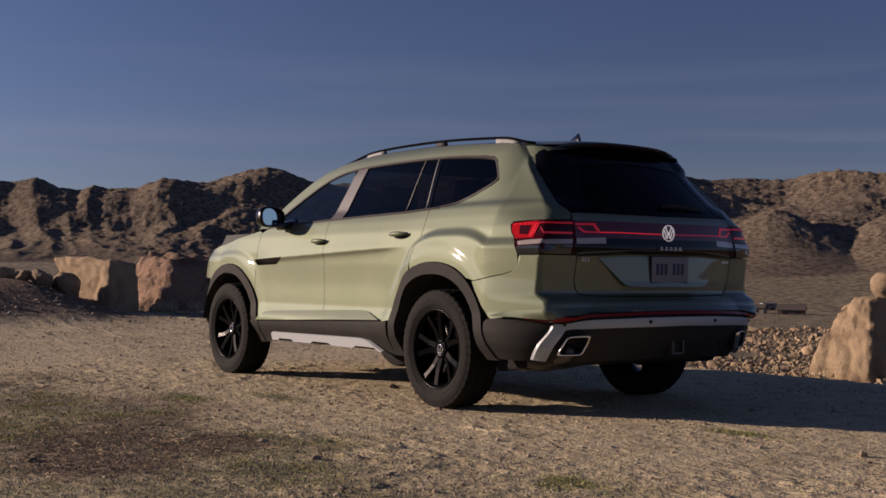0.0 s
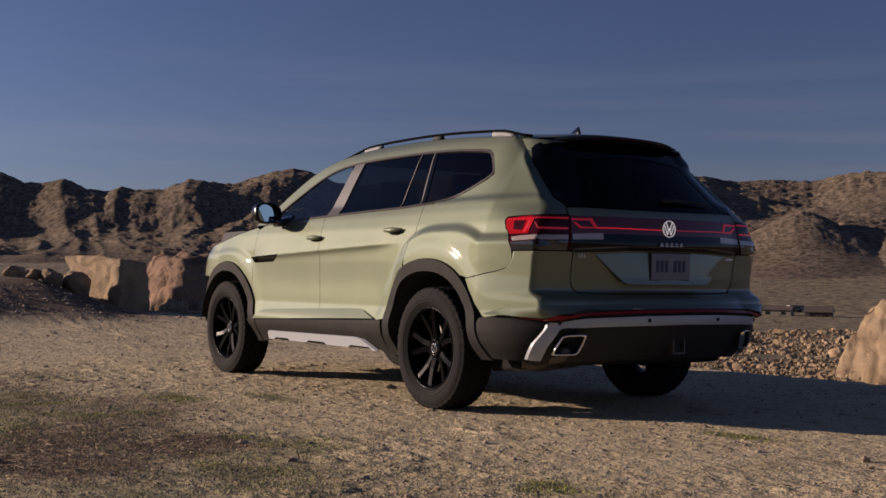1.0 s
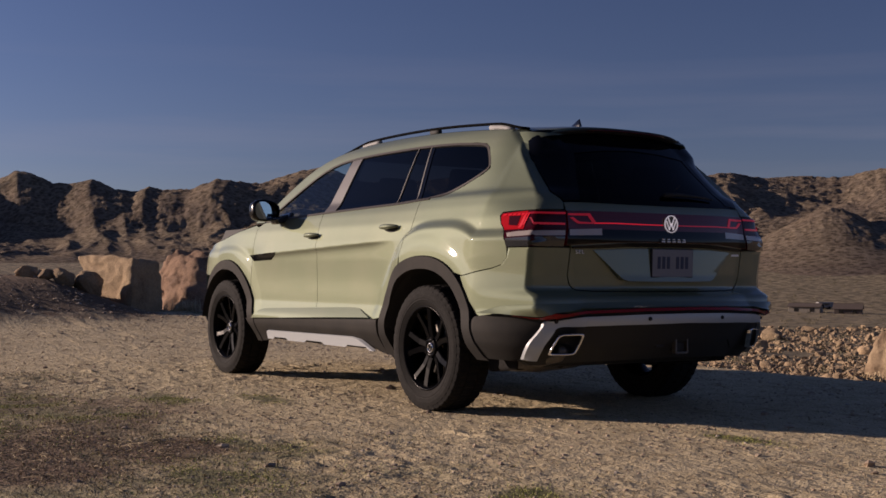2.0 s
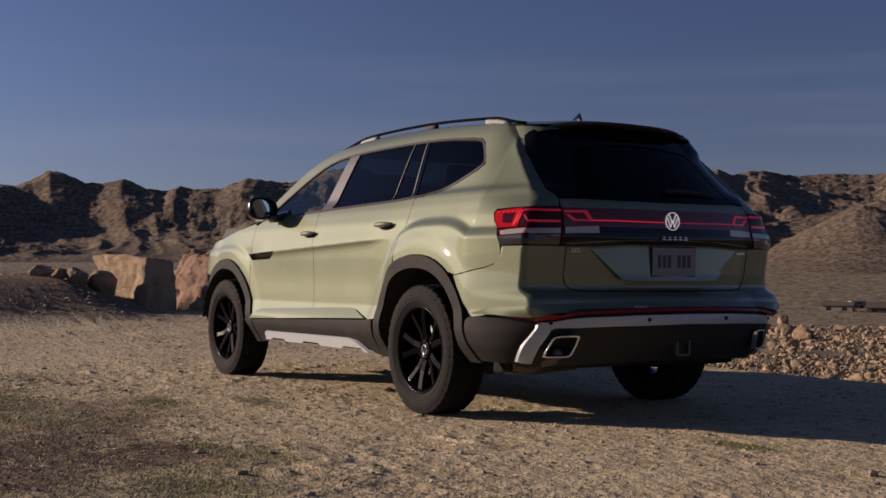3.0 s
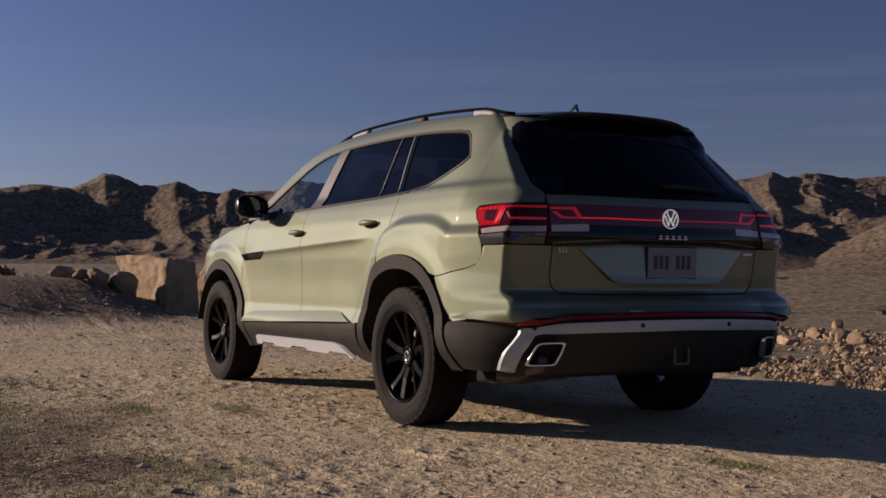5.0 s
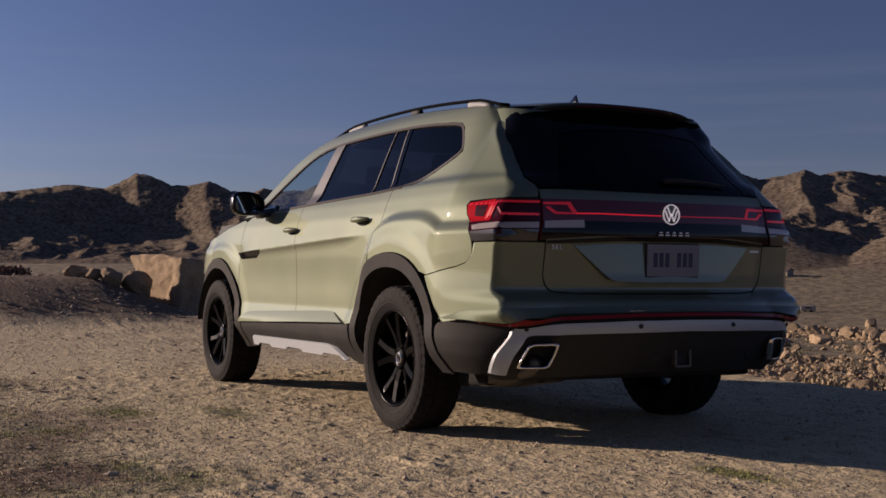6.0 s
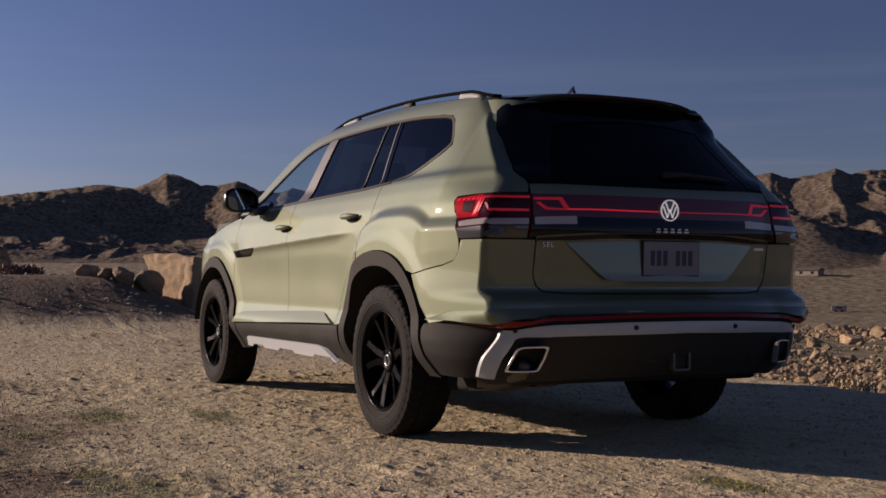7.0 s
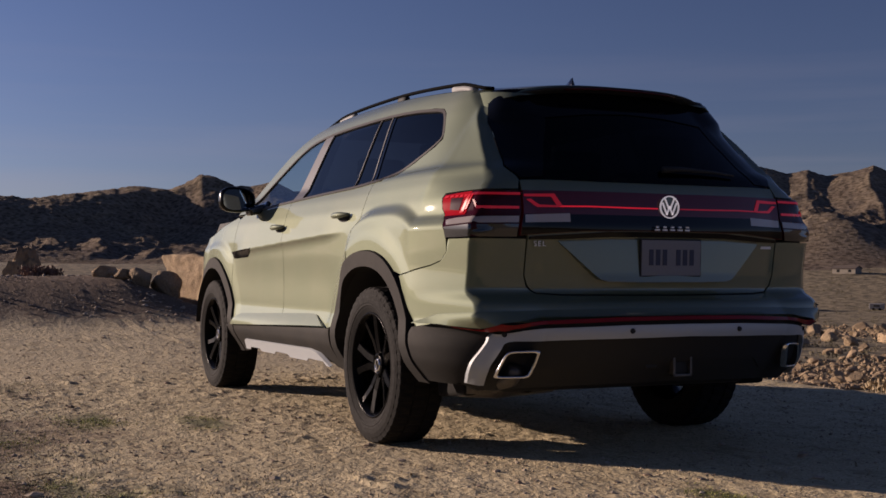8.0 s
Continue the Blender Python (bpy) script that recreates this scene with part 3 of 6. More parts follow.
# ---- rocks ----
def rock_mesh(name, seed, size, cuts=9, detail=4, rough=0.10, depth=0.62, mat=ROCK):
    rs = np.random.RandomState(seed)
    bm = bmesh.new()
    bmesh.ops.create_icosphere(bm, subdivisions=detail, radius=1.0)
    co = np.array([v.co[:] for v in bm.verts])
    for i in range(cuts):
        n = rs.normal(size=3)
        n /= np.linalg.norm(n)
        d = rs.uniform(depth, 0.92)
        over = co @ n - d
        co = co - np.outer(np.clip(over, 0, None), n) * 0.93
    for v, c in zip(bm.verts, co):
        p = Vector(c)
        k = noise.fractal(p * 2.4 + Vector((seed, 0, 0)), 0.75, 2.2, 6) * rough * 0.7 - max(0.0, 0.14 - abs(noise.noise(p * 2.1 + Vector((0, seed, 0))))) * rough * 3.0
        v.co = Vector(c * (1 + k)) * 1.0
        v.co = Vector((v.co.x * size[0], v.co.y * size[1], v.co.z * size[2]))
    me = bpy.data.meshes.new(name)
    bm.to_mesh(me)
    bm.free()
    me.polygons.foreach_set("use_smooth", [True] * len(me.polygons))
    me.materials.append(mat)
    return me


def rock(name, mesh, place, turn, label, scale=1.0):
    ob = new(name, mesh)
    ob.matrix_world = pose(*place, *turn) @ Matrix.Scale(scale, 4)
    return tagged(ob, label=label, category="rock")


def gh(x, y):
    return float(ground_height(np.array(x, float), np.array(y, float)))


# the split block and its neighbours by the berm
def hewn(name, corners, seed, mat, rough=0.035, cuts=5, grain=0):
    """A square-broken block: eight corners (four below, four above), finely divided, chipped and weathered."""
    rs = np.random.RandomState(seed)
    bm = bmesh.new()
    bmesh.ops.create_cube(bm, size=2.0)
    bmesh.ops.subdivide_edges(bm, edges=bm.edges, cuts=31, use_grid_fill=True)
    c = [Vector(q) for q in corners]
    mid = sum(c, Vector()) / 8
    for v in bm.verts:
        p = v.co.copy()
        r = (abs(p.x) ** 16 + abs(p.y) ** 16 + abs(p.z) ** 16) ** (-1 / 16)
        p = p * min(1.0, r)
        a, b_, w = (p.x + 1) / 2, (p.y + 1) / 2, (p.z + 1) / 2
        q = Vector()
        for i, cc in enumerate(c):
            q += cc * ((a if i & 1 else 1 - a) * (b_ if i & 2 else 1 - b_) * (w if i & 4 else 1 - w))
        v.co = q
    for i in range(cuts):
        n = Vector(rs.normal(size=3)).normalized()
        d = max((v.co - mid).dot(n) for v in bm.verts) * rs.uniform(0.8, 0.93)
        for v in bm.verts:
            over = (v.co - mid).dot(n) - d
            if over > 0:
                v.co -= n * over * 0.9
    bm.normal_update()
    for v in bm.verts:
        p = v.co * (grain or 2.2 * 0.065 / rough) + Vector((seed, 0, 0))
        k = noise.fractal(p * 1.8, 0.7, 2.2, 6) * rough * 0.45 - max(0.0, 0.16 - abs(noise.noise(p * 0.9))) * rough * 2.6
        v.co += v.normal * k
    me = bpy.data.meshes.new(name)
    bm.to_mesh(me)
    bm.free()
    me.polygons.foreach_set("use_smooth", [True] * len(me.polygons))
    me.materials.append(mat)
    return me


def stands(name, mesh, label):
    return tagged(new(name, mesh), label=label, category="rock")


stands("boulder", hewn("block", [(11.60, -1.72, 0.1), (12.8, -1.7, 0.1), (11.32, -1.12, 0.1), (12.3, -0.95, 0.1),
                                (11.72, -1.80, 0.98), (12.9, -1.7, 1.02), (11.42, -1.20, 1.03), (12.9, -0.76, 1.14)], 5, ROCK, 0.065, 4), "large square-broken tan granite boulder by the berm")
stands("boulder", hewn("dome", [(11.6, -4.7, 0.0), (14.0, -4.8, 0.0), (11.85, -2.0, 0.0), (13.6, -1.9, 0.0),
                               (12.4, -4.3, 1.02), (13.6, -4.3, 1.1), (12.75, -2.72, 1.10), (13.7, -2.6, 1.22)], 14, ROCK_RED, 0.13, 9, 2.0), "sloping reddish granite boulder with shaded hollows")
for i, (x, y, z, s) in enumerate(((12.2, 0.12, 0.82, 0.15), (11.9, -0.06, 0.80, 0.11), (11.8, -0.32, 0.74, 0.20), (11.75, -0.62, 0.62, 0.24), (11.7, -2.15, 0.24, 0.17), (11.9, -3.9, 0.22, 0.12))):
    rock("small_rock", rock_mesh("small_rock", 20 + i, (s * 1.1, s * 1.35, s * 0.95), 14, 4, 0.12, 0.45), (x, y, z), (0, 0, 40 * i), "small weathered tan rock on the berm")
rock("boulder", rock_mesh("pinnacle", 31, (1.5, 1.05, 3.5), 11, 5, 0.16, 0.5, FARROCK), (36.3, -1.25, -1.5), (0, 0, 0), "pale pointed boulder beyond the berm")
# the tall boulder on the slope below the edge, with a stone on its head
stands("boulder", hewn("tower", [(52.7, -88.9, -10.4), (60.4, -90.0, -10.4), (54.9, -81.0, -10.4), (62.6, -80.3, -10.4),
                                (53.8, -87.8, -0.6), (58.6, -88.4, -0.8), (56.4, -83.1, -0.8), (59.9, -82.9, -1.0)], 9, FARROCK, 0.7, 15, 0.30), "tall pale tan boulder on the valley slope")
rock("boulder", rock_mesh("cap_stone", 43, (1.65, 1.8, 1.4), 8, 4, 0.10, 0.6, FARROCK), (56.0, -85.3, 0.35), (10, 20, 0), "pale stone balanced on a tall boulder")

# the field of broken boulders on the slope below the edge
EYE_X, EYE_Y = -5.9, 4.3
FIELD_EL, FIELD_D = [2.2, 2.5, 2.9, 3.5, 4.2, 4.9, 5.3], [305, 270, 225, 180, 135, 103, 88]


def field(el, bearing):
    """A spot of the slope, by how far it lies below eye level in degrees and its bearing from the viewpoint."""
    d = np.interp(el, FIELD_EL, FIELD_D)
    b = np.radians(bearing)
    return EYE_X + d * np.cos(b), EYE_Y + d * np.sin(b), d


BOULDERS = [rock_mesh("field_boulder", 60 + i, (1, 0.85 + 0.05 * i, 0.7), 15, 3, 0.10, 0.42, FARROCK if i % 3 else ROCK) for i in range(8)]
for me in BOULDERS:
    me.polygons.foreach_set("use_smooth", [False] * len(me.polygons))
rs = np.random.RandomState(3)
count = 0
while count < 296:
    x, y, d = field(2.25 + 3.0 * rs.uniform() ** 0.9, rs.uniform(-58, -37))
    if math.hypot(x - 57, y + 85) < 9:
        continue
    s = float(np.clip(rs.lognormal(-0.55, 0.55), 0.25, 2.0)) * (0.45 + d / 330)
    rock("field_boulder", BOULDERS[count % 8], (x, y, gh(x, y) + 0.25 * s), (rs.uniform(-25, 25), rs.uniform(-25, 25), rs.uniform(0, 360)), "broken tan boulder on the valley slope", s)["group"] = "boulders below the edge"
    count += 1
# the pile that stands highest at the field's far rim
for x, y, z, s in ((153, -168, 0.2, 2.6), (156, -170, 2.0, 1.9), (149, -163, 0.0, 1.7), (163, -172, 0.3, 2.2), (140, -158, 0.2, 2.3)):
    rock("boulder", BOULDERS[int(s) % 8], (x, y, gh(x, y) + z + 0.6), (12, -9, 70 * s), "large pale boulder piled at the rim of the rubble", s)["group"] = "boulders below the edge"


def rubble():
    """The smaller broken stone between the boulders."""
    bases = []
    for i in range(6):
        r = np.random.RandomState(200 + i)
        bm = bmesh.new()
        bmesh.ops.create_icosphere(bm, subdivisions=2, radius=1.0)
        co = np.array([v.co[:] for v in bm.verts])
        fc = [tuple(v.index for v in f.verts) for f in bm.faces]
        bm.free()
        for _ in range(14):
            n = r.normal(size=3)
            n /= np.linalg.norm(n)
            co = co - np.outer(np.clip(co @ n - r.uniform(0.25, 0.8), 0, None), n)
        bases.append((co, fc))
    r = np.random.RandomState(77)
    N = 12500
    x, y, d = field(2.15 + 3.3 * r.uniform(0, 1, N), r.uniform(-59, -36, N))
    clump = fbm(x * 0.035, y * 0.035, 3)
    keep = (clump > 0.40 + 0.12 * r.uniform(0, 1, N)) & (np.hypot(x - 57, y + 85) > 7)
    x, y, d = x[keep], y[keep], d[keep]
    z = ground_height(x, y)
    n = len(x)
    s = np.clip(r.lognormal(-1.3, 0.5, n), 0.1, 0.9) * (0.45 + d / 330)
    vs, fs, k = [], [], 0
    for i in range(n):
        co, fc = bases[i % 6]
        e = np.array(Euler((r.uniform(-0.5, 0.5), r.uniform(-0.5, 0.5), r.uniform(0, 6.3))).to_matrix())
        vs.append((co * (s[i] * r.uniform(0.9, 1.5), s[i], s[i] * r.uniform(0.5, 0.9))) @ e.T + (x[i], y[i], z[i] + 0.25 * s[i]))
        fs.append(np.array(fc) + k)
        k += len(co)
    tagged(part("stone_rubble", np.vstack(vs), np.vstack(fs), FARROCK, smooth=False), label="broken tan stone rubble on the valley slope", category="rubble", kind="stuff")


rubble()


# ---- the car: x forward, y to its left, z up; rear axle above the origin ----
from mathutils.geometry import delaunay_2d_cdt

REAR = smooth_table([0.28, 0.34, 0.42, 0.52, 0.56, 0.605, 0.63, 0.69, 0.72, 0.80, 0.95, 1.00, 1.09, 1.16, 1.20, 1.26, 1.62, 1.72],
                    [-0.95, -1.02, -1.10, -1.165, -1.19, -1.185, -1.165, -1.135, -1.032, -1.036, -1.058, -1.062, -1.048, -1.032, -1.010, -0.965, -0.645, -0.57], 0.25, 1.75, 0.010)
FRONT = smooth_table([0.28, 0.45, 0.8, 0.95, 1.05, 1.12], [3.72, 3.86, 3.90, 3.84, 3.72, 3.55], 0.25, 1.75, 0.02)
FLANK = smooth_table([0.28, 0.34, 0.40, 0.44, 0.50, 0.54, 0.60, 0.75, 0.90, 1.02, 1.12, 1.20, 1.25, 1.28, 1.40, 1.55, 1.61, 1.66, 1.70, 1.74],
                     [0.85, 0.885, 0.93, 0.955, 0.965, 0.955, 0.938, 0.942, 0.946, 0.943, 0.925, 0.892, 0.862, 0.838, 0.797, 0.742, 0.715, 0.685, 0.645, 0.58], 0.25, 1.8, 0.012)
REAR_Y = smooth_table([0.28, 1.18, 1.40, 1.62, 1.75], [0.62, 0.62, 0.48, 0.40, 0.36], 0.25, 1.8, 0.03)
PILLAR_FOLD = smooth_table([1.2, 1.265, 1.345, 1.434, 1.53, 1.61, 1.7], [0.83, 0.877, 0.947, 1.028, 1.17, 1.28, 1.38], 0.25, 1.8, 0.02)
CORNER_X, FRONT_X, U0 = -0.50, 3.20, 1.72


def belt_line(x):
    return 0.952 + (2.2 - x) * 0.036


def flank(x, z):
    """Half width of the body's side."""
    y = FLANK(z)
    # crease along the doors: full above it, drawn in below
    d = z - belt_line(x)
    along = sstep(2.55, 2.25, x) * sstep(0.35, 0.75, x)
    y = y + along * 0.017 * np.where(d > 0, np.exp(-np.clip(d, 0, 9) / 0.10), np.exp(np.clip(d, -9, 0) / 0.016))
    y = y - along * 0.008 * np.exp(-((z - 0.78) / 0.13) ** 2)
    # swelling round the wheels
    for cx, half, topz in ((0.0, 0.57, 1.125), (2.98, 0.60, 1.03)):
        rr = (np.abs(x - cx - (0.0 if cx else -0.12)) / half)
        dome = topz - 0.26 * np.clip(rr, 0, 2) ** 3.2
        k = sstep(-0.006, 0.055, dome - z) * (sstep(1.03, 0.64, rr) if cx == 0 else sstep(0.95, 0.50, rr))
        y = y + (0.036 if cx == 0 else 0.015) * k
        lip = np.hypot(x - cx, z - 0.37)
        y = y + (0.012 if cx == 0 else 0.006) * sstep(0.69, 0.60, lip) * sstep(0.45, 0.6, z)
    # ledge that runs from the rear wheel's swelling into the lamp
    ll = z - (1.045 - 0.03 * sstep(-0.5, -0.9, x))
    y = y + 0.011 * sstep(-0.40, -0.55, x) * np.where(ll < 0, np.exp(np.clip(ll, -9, 0) / 0.10), np.exp(-np.clip(ll, 0, 9) / 0.008))
    # waist: a fold under the side glass that runs on to the rear
    w = z - (1.262 - 0.012 * (x - 0.2))
    y = y + 0.014 * sstep(0.5, -0.1, x) * np.where(w < 0, np.exp(np.clip(w, -9, 0) / 0.06), np.exp(-np.clip(w, 0, 9) / 0.010))
    # nose and roof draw in
    y = y - 0.05 * sstep(2.5, 3.5, x) ** 1.5
    y = y - np.clip(z - 1.25, 0, 1) * np.where(x < 0.6, 0.17, 0.055) * (x - 0.6) ** 2
    y = y - np.clip(z - 1.25, 0, 1) * 2.6 * np.clip(-0.30 - x, 0, 1) ** 2
    return y


def rear_x(y, z):
    bow = np.interp(z, [0.3, 0.62, 0.72, 1.2, 1.4, 1.62], [0.145, 0.135, 0.10, 0.085, 0.12, 0.12])
    return REAR(z) + bow * (np.abs(y) / 0.65) ** 2.2


def surface(u, z):
    """A point of the car's skin. u runs round the left half from the middle of the tail to the middle of the nose."""
    u, z = np.asarray(u, float), np.asarray(z, float)
    ya = REAR_Y(z)
    n = np.interp(z, [0.32, 0.45, 0.56, 0.66, 0.8, 0.95, 1.08, 1.2, 1.3], [2.5, 2.0, 1.7, 1.75, 1.75, 1.7, 1.85, 2.1, 2.6])
    # tail
    yt = np.clip(u, 0, 0.62) / 0.62 * ya
    xt = rear_x(yt, z)
    xa, yb = rear_x(ya, z), flank(CORNER_X + 0 * z, z)
    t = np.clip((u - 0.62) / 0.60, 0, 1) * (math.pi / 2)
    xc = CORNER_X - (CORNER_X - xa) * np.cos(t) ** (2 / n)
    yc = ya + (yb - ya) * np.sin(t) ** (2 / n)
    # the corner is a bend between two flatter faces; up the rear pillar the bend follows its fold
    w = sstep(0.56, 0.63, z) * sstep(1.54, 1.46, z)
    tf = np.clip((PILLAR_FOLD(z) - 0.62) / 0.60, 0.05, 0.95) * (math.pi / 2)
    up = sstep(1.12, 1.26, z)
    ba = 0.92 * (1 - up) + np.cos(tf) ** (2 / n) * up
    bb = 0.28 * (1 - up) + (1 - np.sin(tf) ** (2 / n)) * up
    bx, by = CORNER_X - (CORNER_X - xa) * ba, yb - (yb - ya) * bb

    def bent(px, py):
        qx = CORNER_X - 0.15 * (CORNER_X - bx)
        a2, b2, c2 = bx - 2 * qx + CORNER_X, 2 * (qx - bx), bx - px
        v = np.clip(2 * -c2 / (b2 + np.sqrt(np.clip(b2 * b2 - 4 * a2 * c2, 1e-9, None))), 0, 1)
        fy = by * (1 - v) ** 2 + 2 * v * (1 - v) * yb + v * v * yb
        g = np.clip((py - ya) / (by - ya), 0, 1)
        gx = xa + (bx - xa) * (0.45 * g + 0.55 * g ** 2)
        first = px > bx
        return np.where(first, px, gx), np.where(first, fy, py)
    mx, my = 0.0, 0.0
    for dt in (-0.07, -0.035, 0.0, 0.035, 0.07):
        tt = np.clip(t + dt, 0, math.pi / 2)
        ex, ey = bent(CORNER_X - (CORNER_X - xa) * np.cos(tt) ** (2 / n), ya + (yb - ya) * np.sin(tt) ** (2 / n))
        mx, my = mx + ex / 5, my + ey / 5
    ends = w * sstep(0.0, 0.12, t) * sstep(math.pi / 2, math.pi / 2 - 0.12, t)
    xc, yc = xc + (mx - xc) * ends, yc + (my - yc) * ends
    xs = u - U0
    ys = flank(np.clip(xs, CORNER_X, FRONT_X), z)
    # nose
    yf = flank(FRONT_X + 0 * z, z)
    xn = FRONT(z)
    t2 = np.clip((u - (FRONT_X + U0)) / 0.60, 0, 1) * (math.pi / 2)
    xg = FRONT_X + (xn - FRONT_X - 0.10) * np.sin(t2) ** 0.85
    yg = 0.60 + (yf - 0.60) * np.cos(t2) ** 0.85
    yh = np.clip(FRONT_X + U0 + 1.20 - u, 0, 0.60)
    xh = xn - 0.10 * (yh / 0.60) ** 2
    x = np.where(u < 0.62, xt, np.where(u < 1.22, xc, np.where(u < FRONT_X + U0, xs, np.where(u < FRONT_X + U0 + 0.6, xg, xh))))
    y = np.where(u < 0.62, yt, np.where(u < 1.22, yc, np.where(u < FRONT_X + U0, ys, np.where(u < FRONT_X + U0 + 0.6, yg, yh))))
    # sharp fold down the rear pillar
    d = np.clip(PILLAR_FOLD(z) - u, 0, 0.6)
    dip = 0.55 * d * np.exp(-d / 0.10) * sstep(1.235, 1.30, z)
    x, y = x + dip, y - dip
    return np.stack([x, y, z], -1)


def normal(u, z, h=0.004):
    a = surface(u + h, z) - surface(u - h, z)
    b = surface(u, z + h) - surface(u, z - h)
    n = np.cross(a, b)
    n /= np.linalg.norm(n, axis=-1, keepdims=True) + 1e-12
    return -n


UGRID = np.linspace(0, FRONT_X + U0 + 1.2, 2500)


def atx(x, z):
    """Skin coordinate of a point of the side or rear corner, by its x."""
    if CORNER_X <= x <= FRONT_X:
        return (x + U0, z)
    p = surface(UGRID, np.full_like(UGRID, z))
    m = (UGRID > 0.3) & (UGRID < 1.3) if x < 0 else (UGRID > FRONT_X + U0 - 0.05) & (UGRID < FRONT_X + U0 + 0.6)
    i = np.argmin(np.abs(p[m, 0] - x))
    return (float(UGRID[m][i]), z)


def aty(y, z):
    """Skin coordinate of a point of the tail, by its y."""
    p = surface(UGRID, np.full_like(UGRID, z))
    m = UGRID < 1.22
    i = np.argmin(np.abs(p[m, 1] - y))
    return (float(UGRID[m][i]), z)


def refine(loop, step):
    out = []
    for (a, b), (c, d) in zip(loop, loop[1:] + loop[:1]):
        k = max(1, int(math.hypot(c - a, d - b) / step))
        out += [(a + (c - a) * i / k, b + (d - b) * i / k) for i in range(k)]
    return np.array(out)


def inside(pts, loop):
    x, y = pts[:, 0], pts[:, 1]
    res = np.zeros(len(pts), bool)
    for (x1, y1), (x2, y2) in zip(loop, np.roll(loop, -1, 0)):
        c = ((y1 > y) != (y2 > y)) & (x < (x2 - x1) * (y - y1) / ((y2 - y1) or 1e-12) + x1)
        res ^= c
    return res


def curve(pts, k=3):
    """Rounds an open run of points by corner cutting."""
    for _ in range(k):
        q = [pts[0]]
        for (a, b), (c, d) in zip(pts, pts[1:]):
            q += [(a * 0.75 + c * 0.25, b * 0.75 + d * 0.25), (a * 0.25 + c * 0.75, b * 0.25 + d * 0.75)]
        pts = q + [pts[-1]]
    return pts


def shrink(loop, g):
    a = loop
    area = 0.5 * np.sum(a[:, 0] * np.roll(a[:, 1], -1) - np.roll(a[:, 0], -1) * a[:, 1])
    e = np.roll(a, -1, 0) - a
    e /= np.linalg.norm(e, axis=1, keepdims=True) + 1e-12
    nrm = np.stack([-e[:, 1], e[:, 0]], 1) * np.sign(area)
    v = nrm + np.roll(nrm, 1, 0)
    v /= np.linalg.norm(v, axis=1, keepdims=True) + 1e-9
    return a + v * g


def skin(loop, raise_by=0.0, depth=0.016, step=0.022, gap=0.0022, lift=None):
    """Vertices and faces of a pressed panel cut from the car's skin along an outline, with turned-in edges."""
    edge = shrink(refine([tuple(p) for p in loop], step * 0.7), gap)
    lo, hi = edge.min(0), edge.max(0)
    gx, gz = np.arange(lo[0] + step / 2, hi[0], step), np.arange(lo[1] + step / 3, hi[1], step * 0.6)
    G = np.stack(np.meshgrid(gx, gz, indexing="ij"), -1).reshape(-1, 2)
    if len(G):
        G = G[inside(G, edge)]
    if len(G):
        keep = np.ones(len(G), bool)
        for i in range(0, len(G), 2000):
            d = np.min(np.hypot(G[i:i + 2000, None, 0] - edge[None, :, 0], G[i:i + 2000, None, 1] - edge[None, :, 1]), 1)
            keep[i:i + 2000] = d > step * 0.3
        G = G[keep]
    n = len(edge)
    allp = np.vstack([edge, G]) if len(G) else edge
    res = delaunay_2d_cdt([Vector(p) for p in allp], [(i, (i + 1) % n) for i in range(n)], [], 0, 1e-7)
    P = np.array([v[:] for v in res[0]])
    F = np.array(res[2])
    F = F[inside(P[F].mean(1), edge)]
    ea, eb = P[F[:, 1]] - P[F[:, 0]], P[F[:, 2]] - P[F[:, 0]]
    longest = np.max([np.sum(ea ** 2, 1), np.sum(eb ** 2, 1), np.sum((ea - eb) ** 2, 1)], axis=0)
    F = F[np.abs(ea[:, 0] * eb[:, 1] - ea[:, 1] * eb[:, 0]) > 0.02 * longest]
    N = normal(P[:, 0], P[:, 1])
    off = raise_by + (lift(P[:, 0], P[:, 1]) if lift else 0.0)
    V = surface(P[:, 0], P[:, 1]) + N * (off[:, None] if isinstance(off, np.ndarray) else off)
    a = V[F[:, 1]] - V[F[:, 0]]
    b = V[F[:, 2]] - V[F[:, 0]]
    flip = np.sum(np.cross(a, b) * N[F[:, 0]], 1) < 0
    F[flip] = F[flip][:, ::-1]
    verts, faces = [*V], [tuple(f) for f in F]
    if depth:
        En = normal(edge[:, 0], edge[:, 1])
        o2 = raise_by + (lift(edge[:, 0], edge[:, 1])[:, None] if lift else 0.0)
        E0 = surface(edge[:, 0], edge[:, 1]) + En * o2
        k = len(verts)
        r = min(0.003, depth * 0.3)
        mid = E0.mean(0)
        for ring in (E0, E0 - En * depth):
            verts += [*ring]
        turn = np.sum((edge - np.roll(edge, 1, 0))[:, 0] * (np.roll(edge, -1, 0) - edge)[:, 1])
        for i in range(n):
            j = (i + 1) % n
            faces.append((k + i, k + n + i, k + n + j, k + j))
    return verts, faces


def mirrored(verts, faces):
    return [(v[0], -v[1], v[2]) for v in verts], [tuple(f)[::-1] for f in faces]


car = tagged(new("car"), label="pearl green seven-seat off-road family car with black wheels", category="car")
car.empty_display_size = 0.3


def panel(name, loop, mat, parent=None, label="", both=True, **kw):
    """A skin panel on the left and, mirrored, on the right."""
    v, f = skin(loop, **kw)
    pl, pr = parent if isinstance(parent, tuple) else (parent or car, parent or car)
    a = part(name, v, f, mat, pl, label)
    if not both:
        return a
    v, f = mirrored(v, f)
    return a, part(name, v, f, mat, pr, label)


